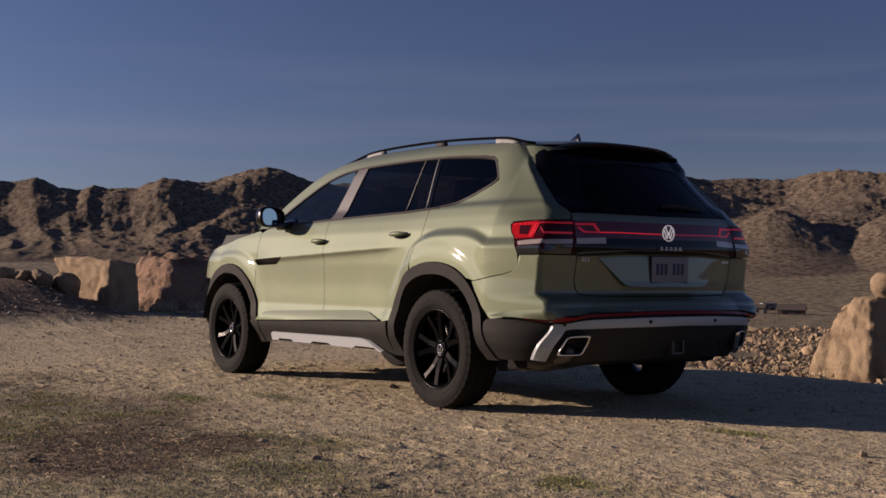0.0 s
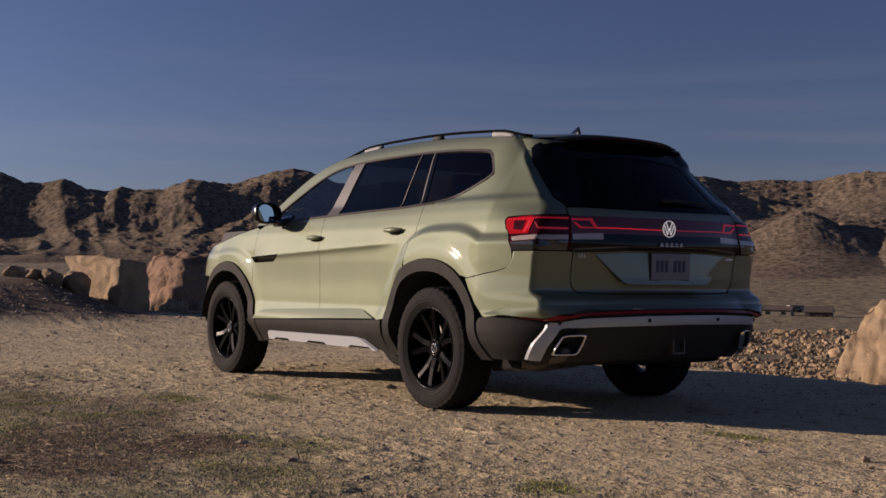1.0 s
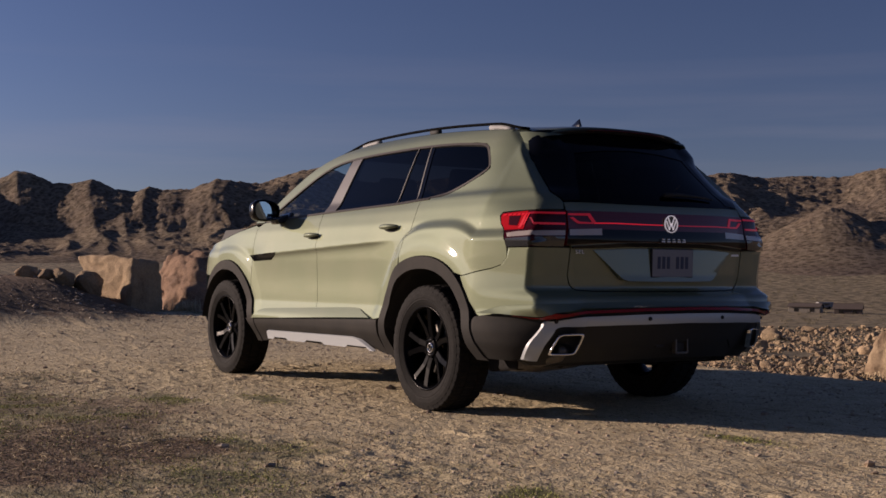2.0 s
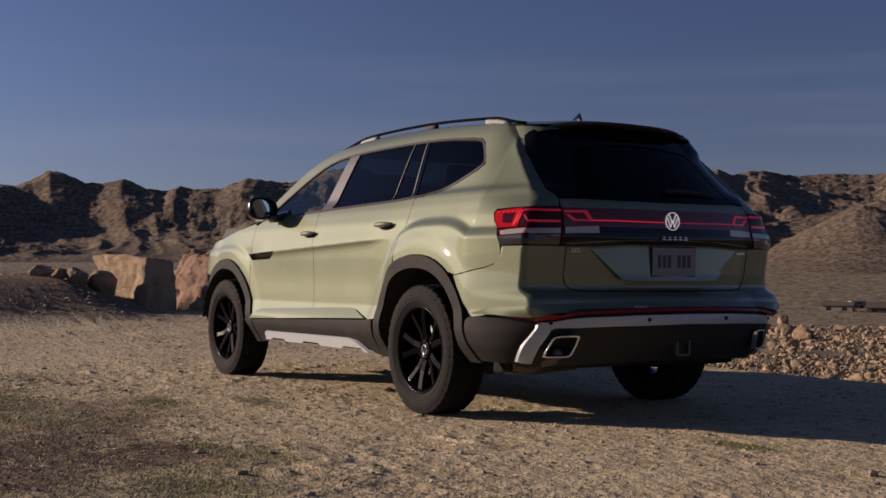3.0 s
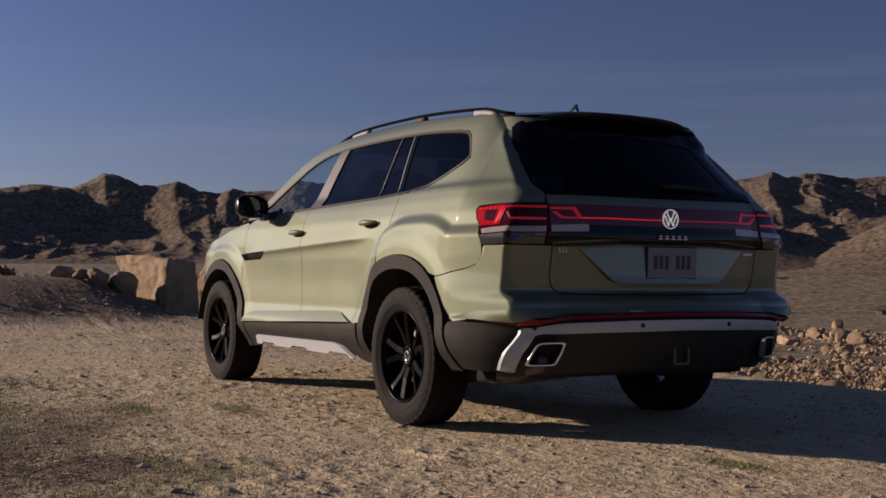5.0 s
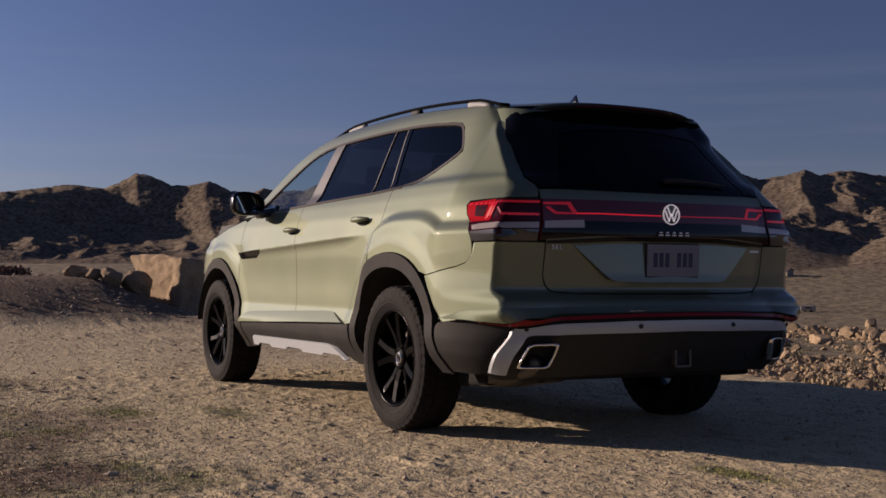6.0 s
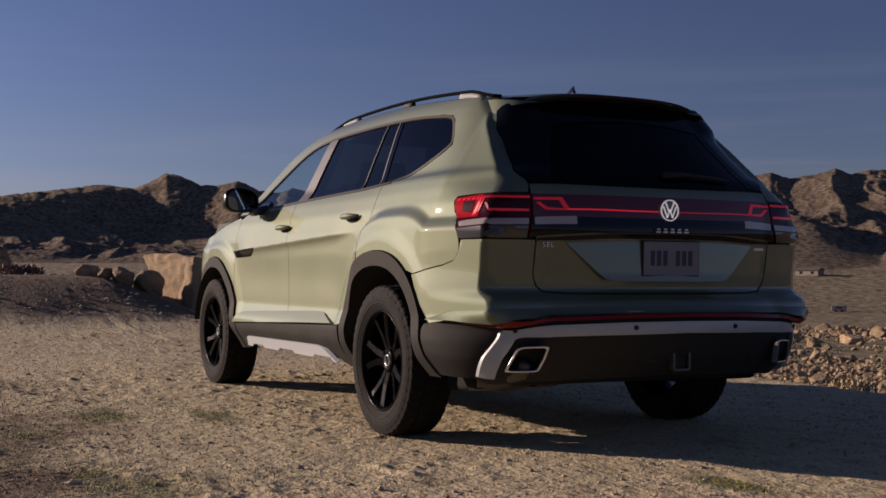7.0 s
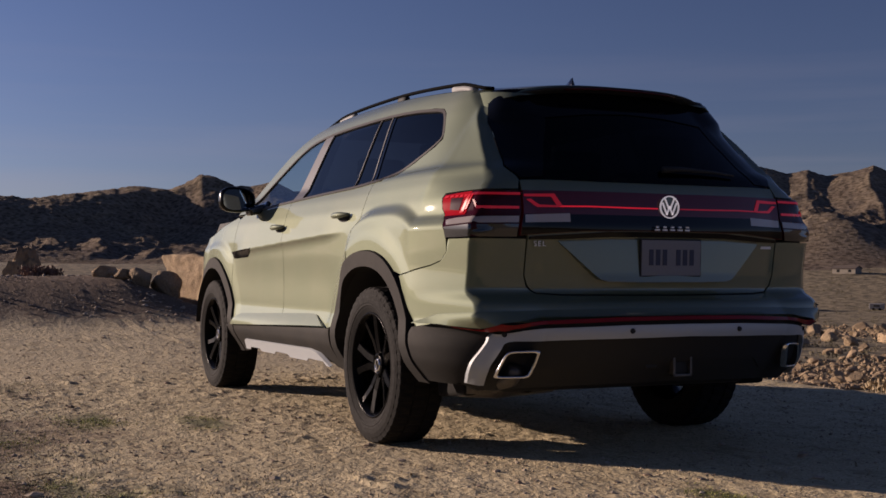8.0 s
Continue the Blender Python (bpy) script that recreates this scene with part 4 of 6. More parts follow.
def across(name, half, mat, parent=None, label="", **kw):
    """A skin panel that crosses the middle of the tail, from its left half's outline; the half starts and ends on the middle line."""
    v, f = skin(half, gap=0.0, **{**kw, "depth": 0.0})
    v2, f2 = mirrored(v, f)
    k = len(v)
    verts, faces = list(v) + list(v2), list(f) + [tuple(i + k for i in q) for q in f2]
    ob = part(name, verts, faces, mat, parent or car, label)
    bm = bmesh.new()
    bm.from_mesh(ob.data)
    bmesh.ops.remove_doubles(bm, verts=bm.verts, dist=0.0008)
    d = kw.get("depth", 0.014)
    if d:
        es = [e for e in bm.edges if e.is_boundary]
        r = bmesh.ops.extrude_edge_only(bm, edges=es)
        for vv in (g for g in r["geom"] if isinstance(g, bmesh.types.BMVert)):
            vv.co.x += d
        for e in es:
            e.smooth = False
    bm.to_mesh(ob.data)
    bm.free()
    ob.data.polygons.foreach_set("use_smooth", [True] * len(ob.data.polygons))
    return ob


def arc(cx, r, a0, a1, n=28, cz=0.37, power=2.25):
    """Wheel-arch run from angle a0 to a1 in degrees, 0 ahead and 90 up; a little squarer than a circle."""
    out = []
    for i in range(n + 1):
        a = radians(a0 + (a1 - a0) * i / n)
        c, s = math.cos(a), math.sin(a)
        k = (abs(c) ** power + abs(s) ** power) ** (-1 / power)
        out.append((cx + r * k * c, cz + r * k * s))
    return out


def side(pts):
    return [atx(*p) for p in pts]


def sill_z(x):
    return 0.472 + (2.46 - x) * 0.026


# cantrail: the line between side and roof, from the foot of the windscreen to the tail
CANT = curve([(2.56, 1.19), (2.42, 1.290), (2.27, 1.397), (2.08, 1.513), (1.86, 1.600), (1.62, 1.658), (1.3, 1.695), (0.9, 1.705), (0.4, 1.70), (-0.1, 1.675), (-0.40, 1.652), (-0.62, 1.628)], 2)
A_IN = [(2.40, 1.19), (2.23, 1.315), (1.99, 1.437), (1.78, 1.528), (1.56, 1.583), (1.335, 1.602)]
DLO_TOP = A_IN[1:] + [(1.0, 1.611), (0.47, 1.612), (0.1, 1.604), (-0.14, 1.592), (-0.24, 1.578), (-0.285, 1.55), (-0.35, 1.46), (-0.372, 1.42)]
BELT = [(-0.33, 1.388), (-0.18, 1.325), (-0.05, 1.285), (0.03, 1.272), (0.215, 1.262)]
GAP_C = [(0.215, 1.262), (0.205, 1.13), (0.235, 1.0), (0.262, 0.92)]
GAP_B = [(1.465, 1.226), (1.43, 1.06), (1.436, 0.95), (1.448, 0.78), (1.44, 0.62), (1.45, 0.53), (1.455, sill_z(1.455))]
GAP_A = [(2.47, 1.16), (2.49, 1.0), (2.505, 0.88), (2.515, 0.7), (2.505, 0.55)]
R_ARCH, F_ARCH = 0.545, 0.545

lamp_front = [(0.9695, 0.950), (0.987, 0.990), (1.0105, 1.030), (1.061, 1.085), (1.0805, 1.132), (1.0715, 1.150), (0.9765, 1.155), (0.8775, 1.157), (0.6985, 1.160)]
quarter = (side(GAP_C) + side([p for p in arc(0, R_ARCH, 62, 128)]) + side([(-0.42, 0.80), (-0.66, 0.842), (-0.73, 0.862), (-0.765, 0.90)])
           + lamp_front + [(0.692, 1.20), (0.71, 1.225), (0.775, 1.265), (0.845, 1.345), (0.925, 1.434), (1.06, 1.53), (1.15, 1.60), (1.20, 1.628)]
           + side([p for p in CANT[::-1] if p[0] > -0.52]) + side(A_IN[:1]) + side(DLO_TOP) + side(BELT[:-1]))
quarter_panels = panel("quarter_panel", quarter, PAINT, step=0.017, label="green pearl rear quarter, roof pillar and side frame")

rear_door = side(GAP_B) + side([(0.62, sill_z(0.62))]) + side(arc(0, R_ARCH, 17, 60)) + side(GAP_C[::-1]) + side([(0.9, 1.244), (1.3, 1.230)])
rear_doors = panel("rear_door", rear_door, PAINT, step=0.014)
front_door = side(GAP_B[::-1]) + side([(1.94, 1.212), (2.38, 1.19)]) + side(GAP_A) + side([(2.47, sill_z(2.47))])
front_doors = panel("front_door", front_door, PAINT, step=0.014)
fender = side(GAP_A[::-1]) + side([(2.52, 1.175), (2.82, 1.135), (3.19, 1.075)]) + [atx(3.45, 1.035), atx(3.60, 0.96), atx(3.60, 0.80)] + side(arc(2.98, F_ARCH, 48, 166))
front_fenders = panel("front_fender", fender, PAINT, step=0.017)
# paint below the swage at the foot of the doors stands out as a light-catching step
step_pts = side(curve([(2.44, sill_z(2.44) + 0.004), (2.36, 0.515), (2.27, 0.545), (2.1, 0.553)], 2) + curve([(0.98, 0.588), (0.84, 0.590), (0.76, 0.560), (0.64, sill_z(0.64) + 0.003)], 2))
panel("sill_step", step_pts, PAINT, raise_by=0.003, lift=lambda u, z: 0.026 * np.clip((0.60 - z) / 0.10, 0, 1), depth=0.04)

# grey plastic along the sills and round the arches
clad = side([(2.55, sill_z(2.5))] + [(x, sill_z(x)) for x in np.linspace(2.4, 0.6, 10)] + [(0.56, sill_z(0.56)), (0.60, 0.30), (0.68, 0.315), (0.80, 0.385), (0.95, 0.402), (2.27, 0.392), (2.29, 0.315), (2.46, 0.30)])
panel("sill_cladding", clad, CLADDING, raise_by=0.010, depth=0.05)
skid = side(curve([(2.262, 0.345), (2.262, 0.388), (2.24, 0.396), (2.1, 0.396)], 1) + curve([(1.0, 0.402), (0.88, 0.398), (0.80, 0.376), (0.68, 0.335)], 2) + [(0.74, 0.336), (0.78, 0.354), (1.02, 0.356), (1.06, 0.343), (1.36, 0.344), (1.40, 0.357), (1.62, 0.358), (1.66, 0.345), (1.92, 0.345), (1.95, 0.358), (2.14, 0.358), (2.17, 0.345)])
panel("sill_guard", skid, SILVER, label="satin silver sill guard with notched lower edge", raise_by=0.014, depth=0.02, lift=lambda u, z: 0.5 * np.clip(0.402 - z, 0, 0.1))
for cx, lo, hi in ((0.0, 2, 184), (2.98, -4, 176)):
    ring = arc(cx, 0.545, lo, hi) + arc(cx, 0.468, hi, lo)
    if cx == 0.0:
        ring = [(0.60, 0.30)] + arc(cx, 0.545, 10, 166) + [(-0.575, 0.36), (-0.60, 0.335), (-0.49, 0.335)] + arc(cx, 0.468, 176, 2) + [(0.47, 0.30)]
    else:
        ring = [(3.46, 0.36)] + arc(cx, 0.545, 10, 160) + [(2.42, 0.46), (2.46, 0.30), (2.53, 0.30)] + arc(cx, 0.468, 178, 4)
    panel("arch_trim", [atx(*p) for p in ring], CLADDING, raise_by=0.014, depth=0.055, step=0.03)

# glass
panel("front_window", side([(1.475, 1.229), (1.345, 1.598)] + A_IN[::-1][1:] + [(2.40, 1.195), (1.94, 1.216)]), GLASS, front_doors, "clear side window", raise_by=-0.008, depth=0.004)
panel("window_pillar", side([(1.478, 1.223), (1.315, 1.228), (1.205, 1.607), (1.345, 1.602)]), PILLAR, front_doors, "satin grey door pillar", raise_by=-0.001, depth=0.02)
panel("rear_window", side([(1.307, 1.231), (0.535, 1.247), (0.485, 1.607), (1.197, 1.606)]), PRIVACY, rear_doors, "dark privacy window", raise_by=-0.008, depth=0.004)
panel("window_bar", side([(0.530, 1.245), (0.519, 1.246), (0.469, 1.609), (0.480, 1.609)]), PILLAR, rear_doors, "thin satin window bar", raise_by=-0.002, depth=0.012)
panel("fixed_window", side([(0.512, 1.249), (0.30, 1.256), (0.338, 1.606), (0.462, 1.607)]), PRIVACY, rear_doors, "dark privacy window", raise_by=-0.008, depth=0.004)
panel("window_bar", side([(0.298, 1.256), (0.284, 1.257), (0.322, 1.608), (0.336, 1.608)]), PILLAR, rear_doors, "thin satin window bar", raise_by=-0.001, depth=0.012)
panel("pillar_trim", side([(0.284, 1.257), (0.25, 1.259), (0.290, 1.607), (0.322, 1.608)]), BORDER, quarter_panels, raise_by=-0.004, depth=0.012)
quarter_glass = curve([(0.03, 1.281), (-0.05, 1.292), (-0.18, 1.334), (-0.31, 1.39), (-0.362, 1.425), (-0.342, 1.465), (-0.277, 1.548), (-0.235, 1.573), (-0.14, 1.586)], 1)
panel("quarter_window", side([(0.25, 1.268)] + quarter_glass + [(0.1, 1.598), (0.290, 1.603)]), PRIVACY, quarter_panels, "dark privacy window", raise_by=-0.008, depth=0.004)


def band(path, w, closed=False):
    """A ribbon of width w along a run of points in the skin's plane."""
    p = np.array(path)
    d = np.gradient(p, axis=0)
    d /= np.linalg.norm(d, axis=1, keepdims=True) + 1e-9
    nn = np.stack([-d[:, 1], d[:, 0]], 1) * w / 2
    return [tuple(q) for q in p + nn] + [tuple(q) for q in (p - nn)[::-1]]


trim_path = [(2.40, 1.193)] + DLO_TOP[:8] + quarter_glass[::-1][1:] + [(0.15, 1.268)]
panel("window_trim", [atx(*p) for p in band(curve(trim_path, 1), 0.014)], TRIM, quarter_panels, "black window trim", raise_by=0.001, depth=0.012, gap=0)
panel("belt_trim", [atx(*p) for p in band([(0.12, 1.264), (0.5, 1.2475), (1.0, 1.2375), (1.5, 1.2255), (1.94, 1.213), (2.36, 1.194)], 0.013)], TRIM, front_doors, "black waist trim", raise_by=0.004, depth=0.014, gap=0)

# fender vent
panel("fender_vent", side([(2.55, 0.948), (2.06, 0.966), (2.17, 0.908), (2.47, 0.900)]), BORDER, front_fenders, "gloss black wing vent", raise_by=0.004, depth=0.03)


# roof, windscreen and bonnet, stretched between the two sides
def stretched(name, left, crown, mat, n=24, label="", bulge=0.0, parent=None, low=0.0):
    vs, fs = [], []
    for (x, y, z) in left:
        for k in range(n + 1):
            t = -1 + 2 * k / n
            c = (1 - abs(t) ** 2.4)
            vs.append((x + bulge * c, -y * t, z + crown * c - low))
    m = n + 1
    for i in range(len(left) - 1):
        for k in range(n):
            a = i * m + k
            fs.append((a, a + 1, a + 1 + m, a + m))
    ob = part(name, vs, fs, mat, parent or car, label)
    if ob.data.polygons[len(ob.data.polygons) // 2].normal.z < 0:
        ob.data.flip_normals()
    return ob


def skin_run(pts):
    return [tuple(surface(*map(np.array, atx(*p)))) for p in pts]


roof_run = [p for p in CANT if p[0] < 1.55]
screen_run = [p for p in CANT if p[0] > 1.5]
stretched("roof", skin_run(roof_run)[:-4], 0.045, PAINT, label="green pearl roof")
screen = skin_run(screen_run)
stretched("windscreen", screen, 0.035, GLASS, label="clear windscreen", bulge=0.10)
hood_run = [(2.56, 1.178), (2.82, 1.137), (3.0, 1.108), (3.19, 1.077)]
hood = skin_run(hood_run) + [tuple(surface(*map(np.array, atx(3.45, 1.035)))), tuple(surface(*map(np.array, atx(3.60, 0.96))))]
stretched("bonnet", hood, 0.05, PAINT, label="green pearl bonnet", bulge=0.0)
cowl = [(2.60, 0.78, 1.175), (2.5, 0.78, 1.18), (2.3, 0.80, 1.16)]
stretched("scuttle", cowl, 0.03, MATT)

# nose: bumper, lamps and grille
E_U = FRONT_X + U0 + 1.2
nose = [atx(3.60, 0.79)] + [(u, 0.79) for u in np.linspace(5.4, E_U, 8)] + [(u, 0.36) for u in np.linspace(E_U, 5.3, 8)] + [atx(3.50, 0.36), atx(3.53, 0.5), atx(3.56, 0.66)]
panel("front_bumper", nose, PAINT, depth=0.02, gap=0)
lampf = [atx(3.60, 0.80), atx(3.60, 0.955)] + [(5.62, 0.94), (5.62, 0.80)]
panel("headlamp", lampf, CLEARLENS, depth=0.02)
panel("grille", [(5.63, 0.80), (5.63, 0.94), (E_U, 0.96), (E_U, 0.80)], BLACK, depth=0.02, gap=0)

# ---- tail ----
TG = 0.650
gate_half = [(0.0, 1.205), aty(0.66, 1.20), aty(0.655, 1.10), aty(TG, 0.96), aty(TG, 0.80), aty(0.635, 0.755), aty(0.60, 0.727), aty(0.5, 0.720), (0.0, 0.717)]
gate_half = [(0.0, 1.205)] + [(u, 1.204) for u in np.linspace(0.1, 0.5, 5)] + gate_half[1:]
tailgate = across("tailgate", gate_half, PAINT, step=0.017, label="green pearl tailgate in shade")
glass_half = [(0.0, 1.195), (0.3, 1.197), (0.675, 1.205), (0.73, 1.27), (0.79, 1.345), (0.86, 1.434), (0.98, 1.53), (0.90, 1.60), (0.62, 1.63), (0.3, 1.655), (0.0, 1.665)]
across("rear_screen", glass_half, PRIVACY, tailgate, "dark rear screen", raise_by=0.002, depth=0.0)
frame_half = [(0.58, 1.215), (0.683, 1.208), (0.712, 1.228), (0.773, 1.267), (0.843, 1.347), (0.923, 1.436), (1.058, 1.532), (1.148, 1.602), (1.19, 1.63), (0.60, 1.64), (0.55, 1.60), (0.58, 1.50), (0.60, 1.37)]
panel("screen_border", frame_half, BORDER, (tailgate, tailgate), "black border of the rear screen", raise_by=0.005, depth=0.01, gap=0)
top_half = [(0.0, 1.53), (0.3, 1.52), (0.60, 1.495), (0.70, 1.52), (0.70, 1.60), (0.62, 1.625), (0.3, 1.648), (0.0, 1.66)]
across("screen_header", top_half, BORDER, tailgate, "black upper border of the rear screen", raise_by=0.006, depth=0.006)


def spoiler():
    """Roof spoiler: an arched blade that carries on the roof line."""
    vs, fs = [], []
    n = 32
    for k in range(n + 1):
        t = -1 + 2 * k / n
        y = -0.565 * t
        c = 1 - abs(t) ** 2.4
        drop = 0.018 * abs(t) ** 6
        x0, z0 = -0.38, 1.655 + 0.045 * c
        xe = -0.708 + 0.16 * abs(t) ** 3.6
        ze = 1.618 + 0.040 * c - drop
        prof = [(x0, z0 - 0.002), ((x0 * 2 + xe) / 3, (z0 * 2 + ze) / 3 + 0.006), ((x0 + 2 * xe) / 3, (z0 + 2 * ze) / 3 + 0.006), (xe, ze), (xe + 0.004, ze - 0.010), (xe + 0.05, ze - 0.022), (x0 - 0.08, z0 - 0.055)]
        vs += [(x, y, z) for x, z in prof]
    m = 7
    for k in range(n):
        for j in range(m - 1):
            a = k * m + j
            fs.append((a, a + m, a + m + 1, a + 1))
    fs += [tuple(range(m)), tuple(range(n * m, n * m + m))[::-1]]
    bm = bmesh.new()
    bv = [bm.verts.new(v) for v in vs]
    for f in fs:
        bm.faces.new([bv[i] for i in f])
    ob = from_bm("roof_spoiler", bm, PAINT, tailgate, "green pearl roof spoiler with a black underside", True)
    ob.data.materials.append(MATT)
    for p in ob.data.polygons:
        if p.normal.z < 0.5 and abs(p.normal.y) < 0.7:
            p.material_index = 1
    return ob



def spoiler_wing(sgn):
    """Side cheek of the spoiler: an upright face that curves round into the trailing edge."""
    top = [(-0.452, 0.610, 1.632), (-0.495, 0.600, 1.630), (-0.54, 0.582, 1.626), (-0.585, 0.553, 1.621), (-0.635, 0.50, 1.615)]
    low = [(-0.530, 0.624, 1.546), (-0.552, 0.610, 1.562), (-0.575, 0.588, 1.580), (-0.605, 0.556, 1.595), (-0.645, 0.504, 1.605)]
    bm = bmesh.new()
    rows = [[bm.verts.new((x, sgn * (y - d), z)) for x, y, z in run] for run, d in ((top, 0), (low, 0), (low, 0.03), (top, 0.09))]
    for r, q in zip(rows, rows[1:] + rows[:1]):
        for i in range(4):
            bm.faces.new((r[i], r[i + 1], q[i + 1], q[i]))
    for i in (0, 4):
        bm.faces.new([r[i] for r in rows])
    ob = from_bm("spoiler_cheek", bm, PAINT, tailgate, "green pearl spoiler cheek", True)
    for e in ob.data.edges:
        e.use_edge_sharp = True
    bm = bmesh.new()
    bm.from_mesh(ob.data)
    for e in bm.edges:
        e.smooth = len(e.link_faces) == 2 and e.calc_face_angle(0) < 0.6
    bm.to_mesh(ob.data)
    bm.free()


spoiler()
spoiler_wing(1)
spoiler_wing(-1)
brake = part("brake_lamp", *tube([(-0.708 + 0.12 * (abs(y) / 0.59) ** 2.2, y, 1.607 + 0.04 * (1 - (abs(y) / 0.59) ** 2.4)) for y in np.linspace(-0.3, 0.3, 13)], 0.007, 8), LENS, tailgate, "dark red high brake lamp")

# lamps and the light band, in the skin's own coordinates
LAMP = [(0.9675, 0.955), (0.985, 0.993), (1.0075, 1.032), (1.0565, 1.085), (1.0745, 1.130), (1.066, 1.145), (0.976, 1.150), (0.8775, 1.152), (0.694, 1.155), (0.6935, 1.105), (0.7025, 1.048), (0.711, 1.002), (0.729, 0.960), (0.857, 0.955)]
lamps = panel("tail_lamp", LAMP, LENS, label="smoked red tail lamp, lit", raise_by=0.006, depth=0.03)
panel("lamp_corner", [(1.0645, 1.127), (1.056, 1.137), (0.976, 1.143), (0.8775, 1.147), (0.8905, 1.048), (1.0165, 1.045), (1.0515, 1.085)], LENS_LIT, lamps, "bright red lamp corner", raise_by=0.0085, depth=0.002, step=0.018, gap=0)
panel("lamp_window", [(1.008, 1.123), (0.9245, 1.123), (0.9425, 1.070), (1.0005, 1.075)], LENS, lamps, "dark window in the lamp", raise_by=0.0105, depth=0.001, step=0.018, gap=0)
for k in range(5):
    panel("lamp_cell", [(1.048 - 0.032 * k, 1.133), (1.026 - 0.032 * k, 1.134), (1.028 - 0.032 * k, 1.126), (1.050 - 0.032 * k, 1.124)], GUIDE, lamps, "small bright red lamp cell", raise_by=0.0115, depth=0.001, step=0.018, gap=0)
for guide in ([(0.892, 1.133), (0.8715, 1.135), (0.9135, 1.055), (0.9335, 1.055)], [(0.862, 1.135), (0.851, 1.135), (0.888, 1.075), (0.9005, 1.072)]):
    panel("light_guide", guide, GUIDE, lamps, "slanting red light guide", raise_by=0.011, depth=0.002, step=0.018, gap=0)
panel("light_guide", [(0.873, 1.140), (0.695, 1.143), (0.696, 1.133), (0.878, 1.130)], GUIDE_DIM, lamps, "upper red light guide", raise_by=0.009, depth=0.002, step=0.018, gap=0)
panel("light_guide", [(0.851, 1.113), (0.8325, 1.113), (0.802, 1.087), (0.7115, 1.085), (0.713, 1.075), (0.808, 1.075)], GUIDE_DIM, lamps, "stepped red light guide", raise_by=0.009, depth=0.002, step=0.018, gap=0)
panel("reverse_lamp", [(0.99, 1.028), (0.9345, 1.035), (0.7135, 1.045), (0.7135, 1.018), (0.9685, 1.008)], CLEARLENS, lamps, "clear reversing lamp", raise_by=0.0085, depth=0.002, step=0.018, gap=0)
panel("lamp_base", [(0.981, 1.002), (0.7145, 1.012), (0.729, 0.960), (0.9675, 0.958)], BLACK, lamps, raise_by=0.009, depth=0.002, step=0.018, gap=0)
band_half = [(0.0, 1.150), (0.2, 1.151), (0.4, 1.152), (0.6795, 1.153), (0.689, 1.05), (0.709, 0.965), (0.4, 0.985), (0.2, 0.988), (0.0, 0.988)]
light_band = across("light_band", band_half, BAND, tailgate, "smoked red light band across the tailgate", raise_by=0.008, depth=0.02)
line = [(0.055, 1.087), (0.2, 1.088), (0.39, 1.091), (0.515, 1.090), (0.52, 1.084), (0.39, 1.085), (0.2, 1.082), (0.055, 1.082)]
v, fc = skin(line, raise_by=0.0095, depth=0.0, gap=0)
part("light_line", v, fc, GUIDE, light_band, "thin red light line")
part("light_line", *mirrored(v, fc), GUIDE_DIM, light_band, "thin dim red light line")
for sgn in (1, -1):
    for name, loop, mat, lab in (("light_guide", [(0.6745, 1.137), (0.530, 1.140), (0.500, 1.090), (0.520, 1.083), (0.545, 1.127), (0.6755, 1.127)], GUIDE_DIM, "stepped red light guide"),
                                 ("light_guide", [(0.666, 1.115), (0.6355, 1.117), (0.595, 1.093), (0.515, 1.090), (0.520, 1.083), (0.605, 1.083)], GUIDE_DIM, "stepped red light guide"),
                                 ("reverse_lamp", [(0.68, 1.050), (0.470, 1.058), (0.470, 1.022), (0.6795, 1.018)], CLEARLENS, "clear reversing lamp")):
        v, fc = skin(loop, raise_by=0.0105, depth=0.002, step=0.02, gap=0)
        if sgn < 0:
            v, fc = mirrored(v, fc)
        part(name, v, fc, mat, light_band, lab)

# garnish under the band, plate recess, badges
across("band_base", [(0.0, 1.052), (0.2, 1.053), (0.4, 1.054), (0.687, 1.054), (0.705, 0.967), (0.4, 0.987), (0.2, 0.990), (0.0, 0.990)], BORDER, light_band, "gloss black lower half of the light band", raise_by=0.0095, depth=0.006)
across("tail_garnish", [(0.0, 0.986)] + [(0.3, 0.984), aty(0.64, 0.962), aty(0.645, 0.95), (0.5, 0.952), (0.3, 0.962), (0.0, 0.964)], BORDER, tailgate, "gloss black strip above the plate recess", raise_by=0.014, depth=0.035)


def ring_mesh(bm, r0, r1, x, z, depth=0.006, n=40, y=0.0):
    vs = []
    for k in range(n):
        a = 2 * math.pi * k / n
        c, s = math.cos(a), math.sin(a)
        vs.append([bm.verts.new((x + dx, y + c * r, z + s * r)) for r, dx in ((r0, 0), (r0, -depth), (r1, -depth), (r1, 0))])
    for k in range(n):
        a, b = vs[k], vs[(k + 1) % n]
        for j in range(4):
            bm.faces.new((a[j], b[j], b[(j + 1) % 4], a[(j + 1) % 4]))


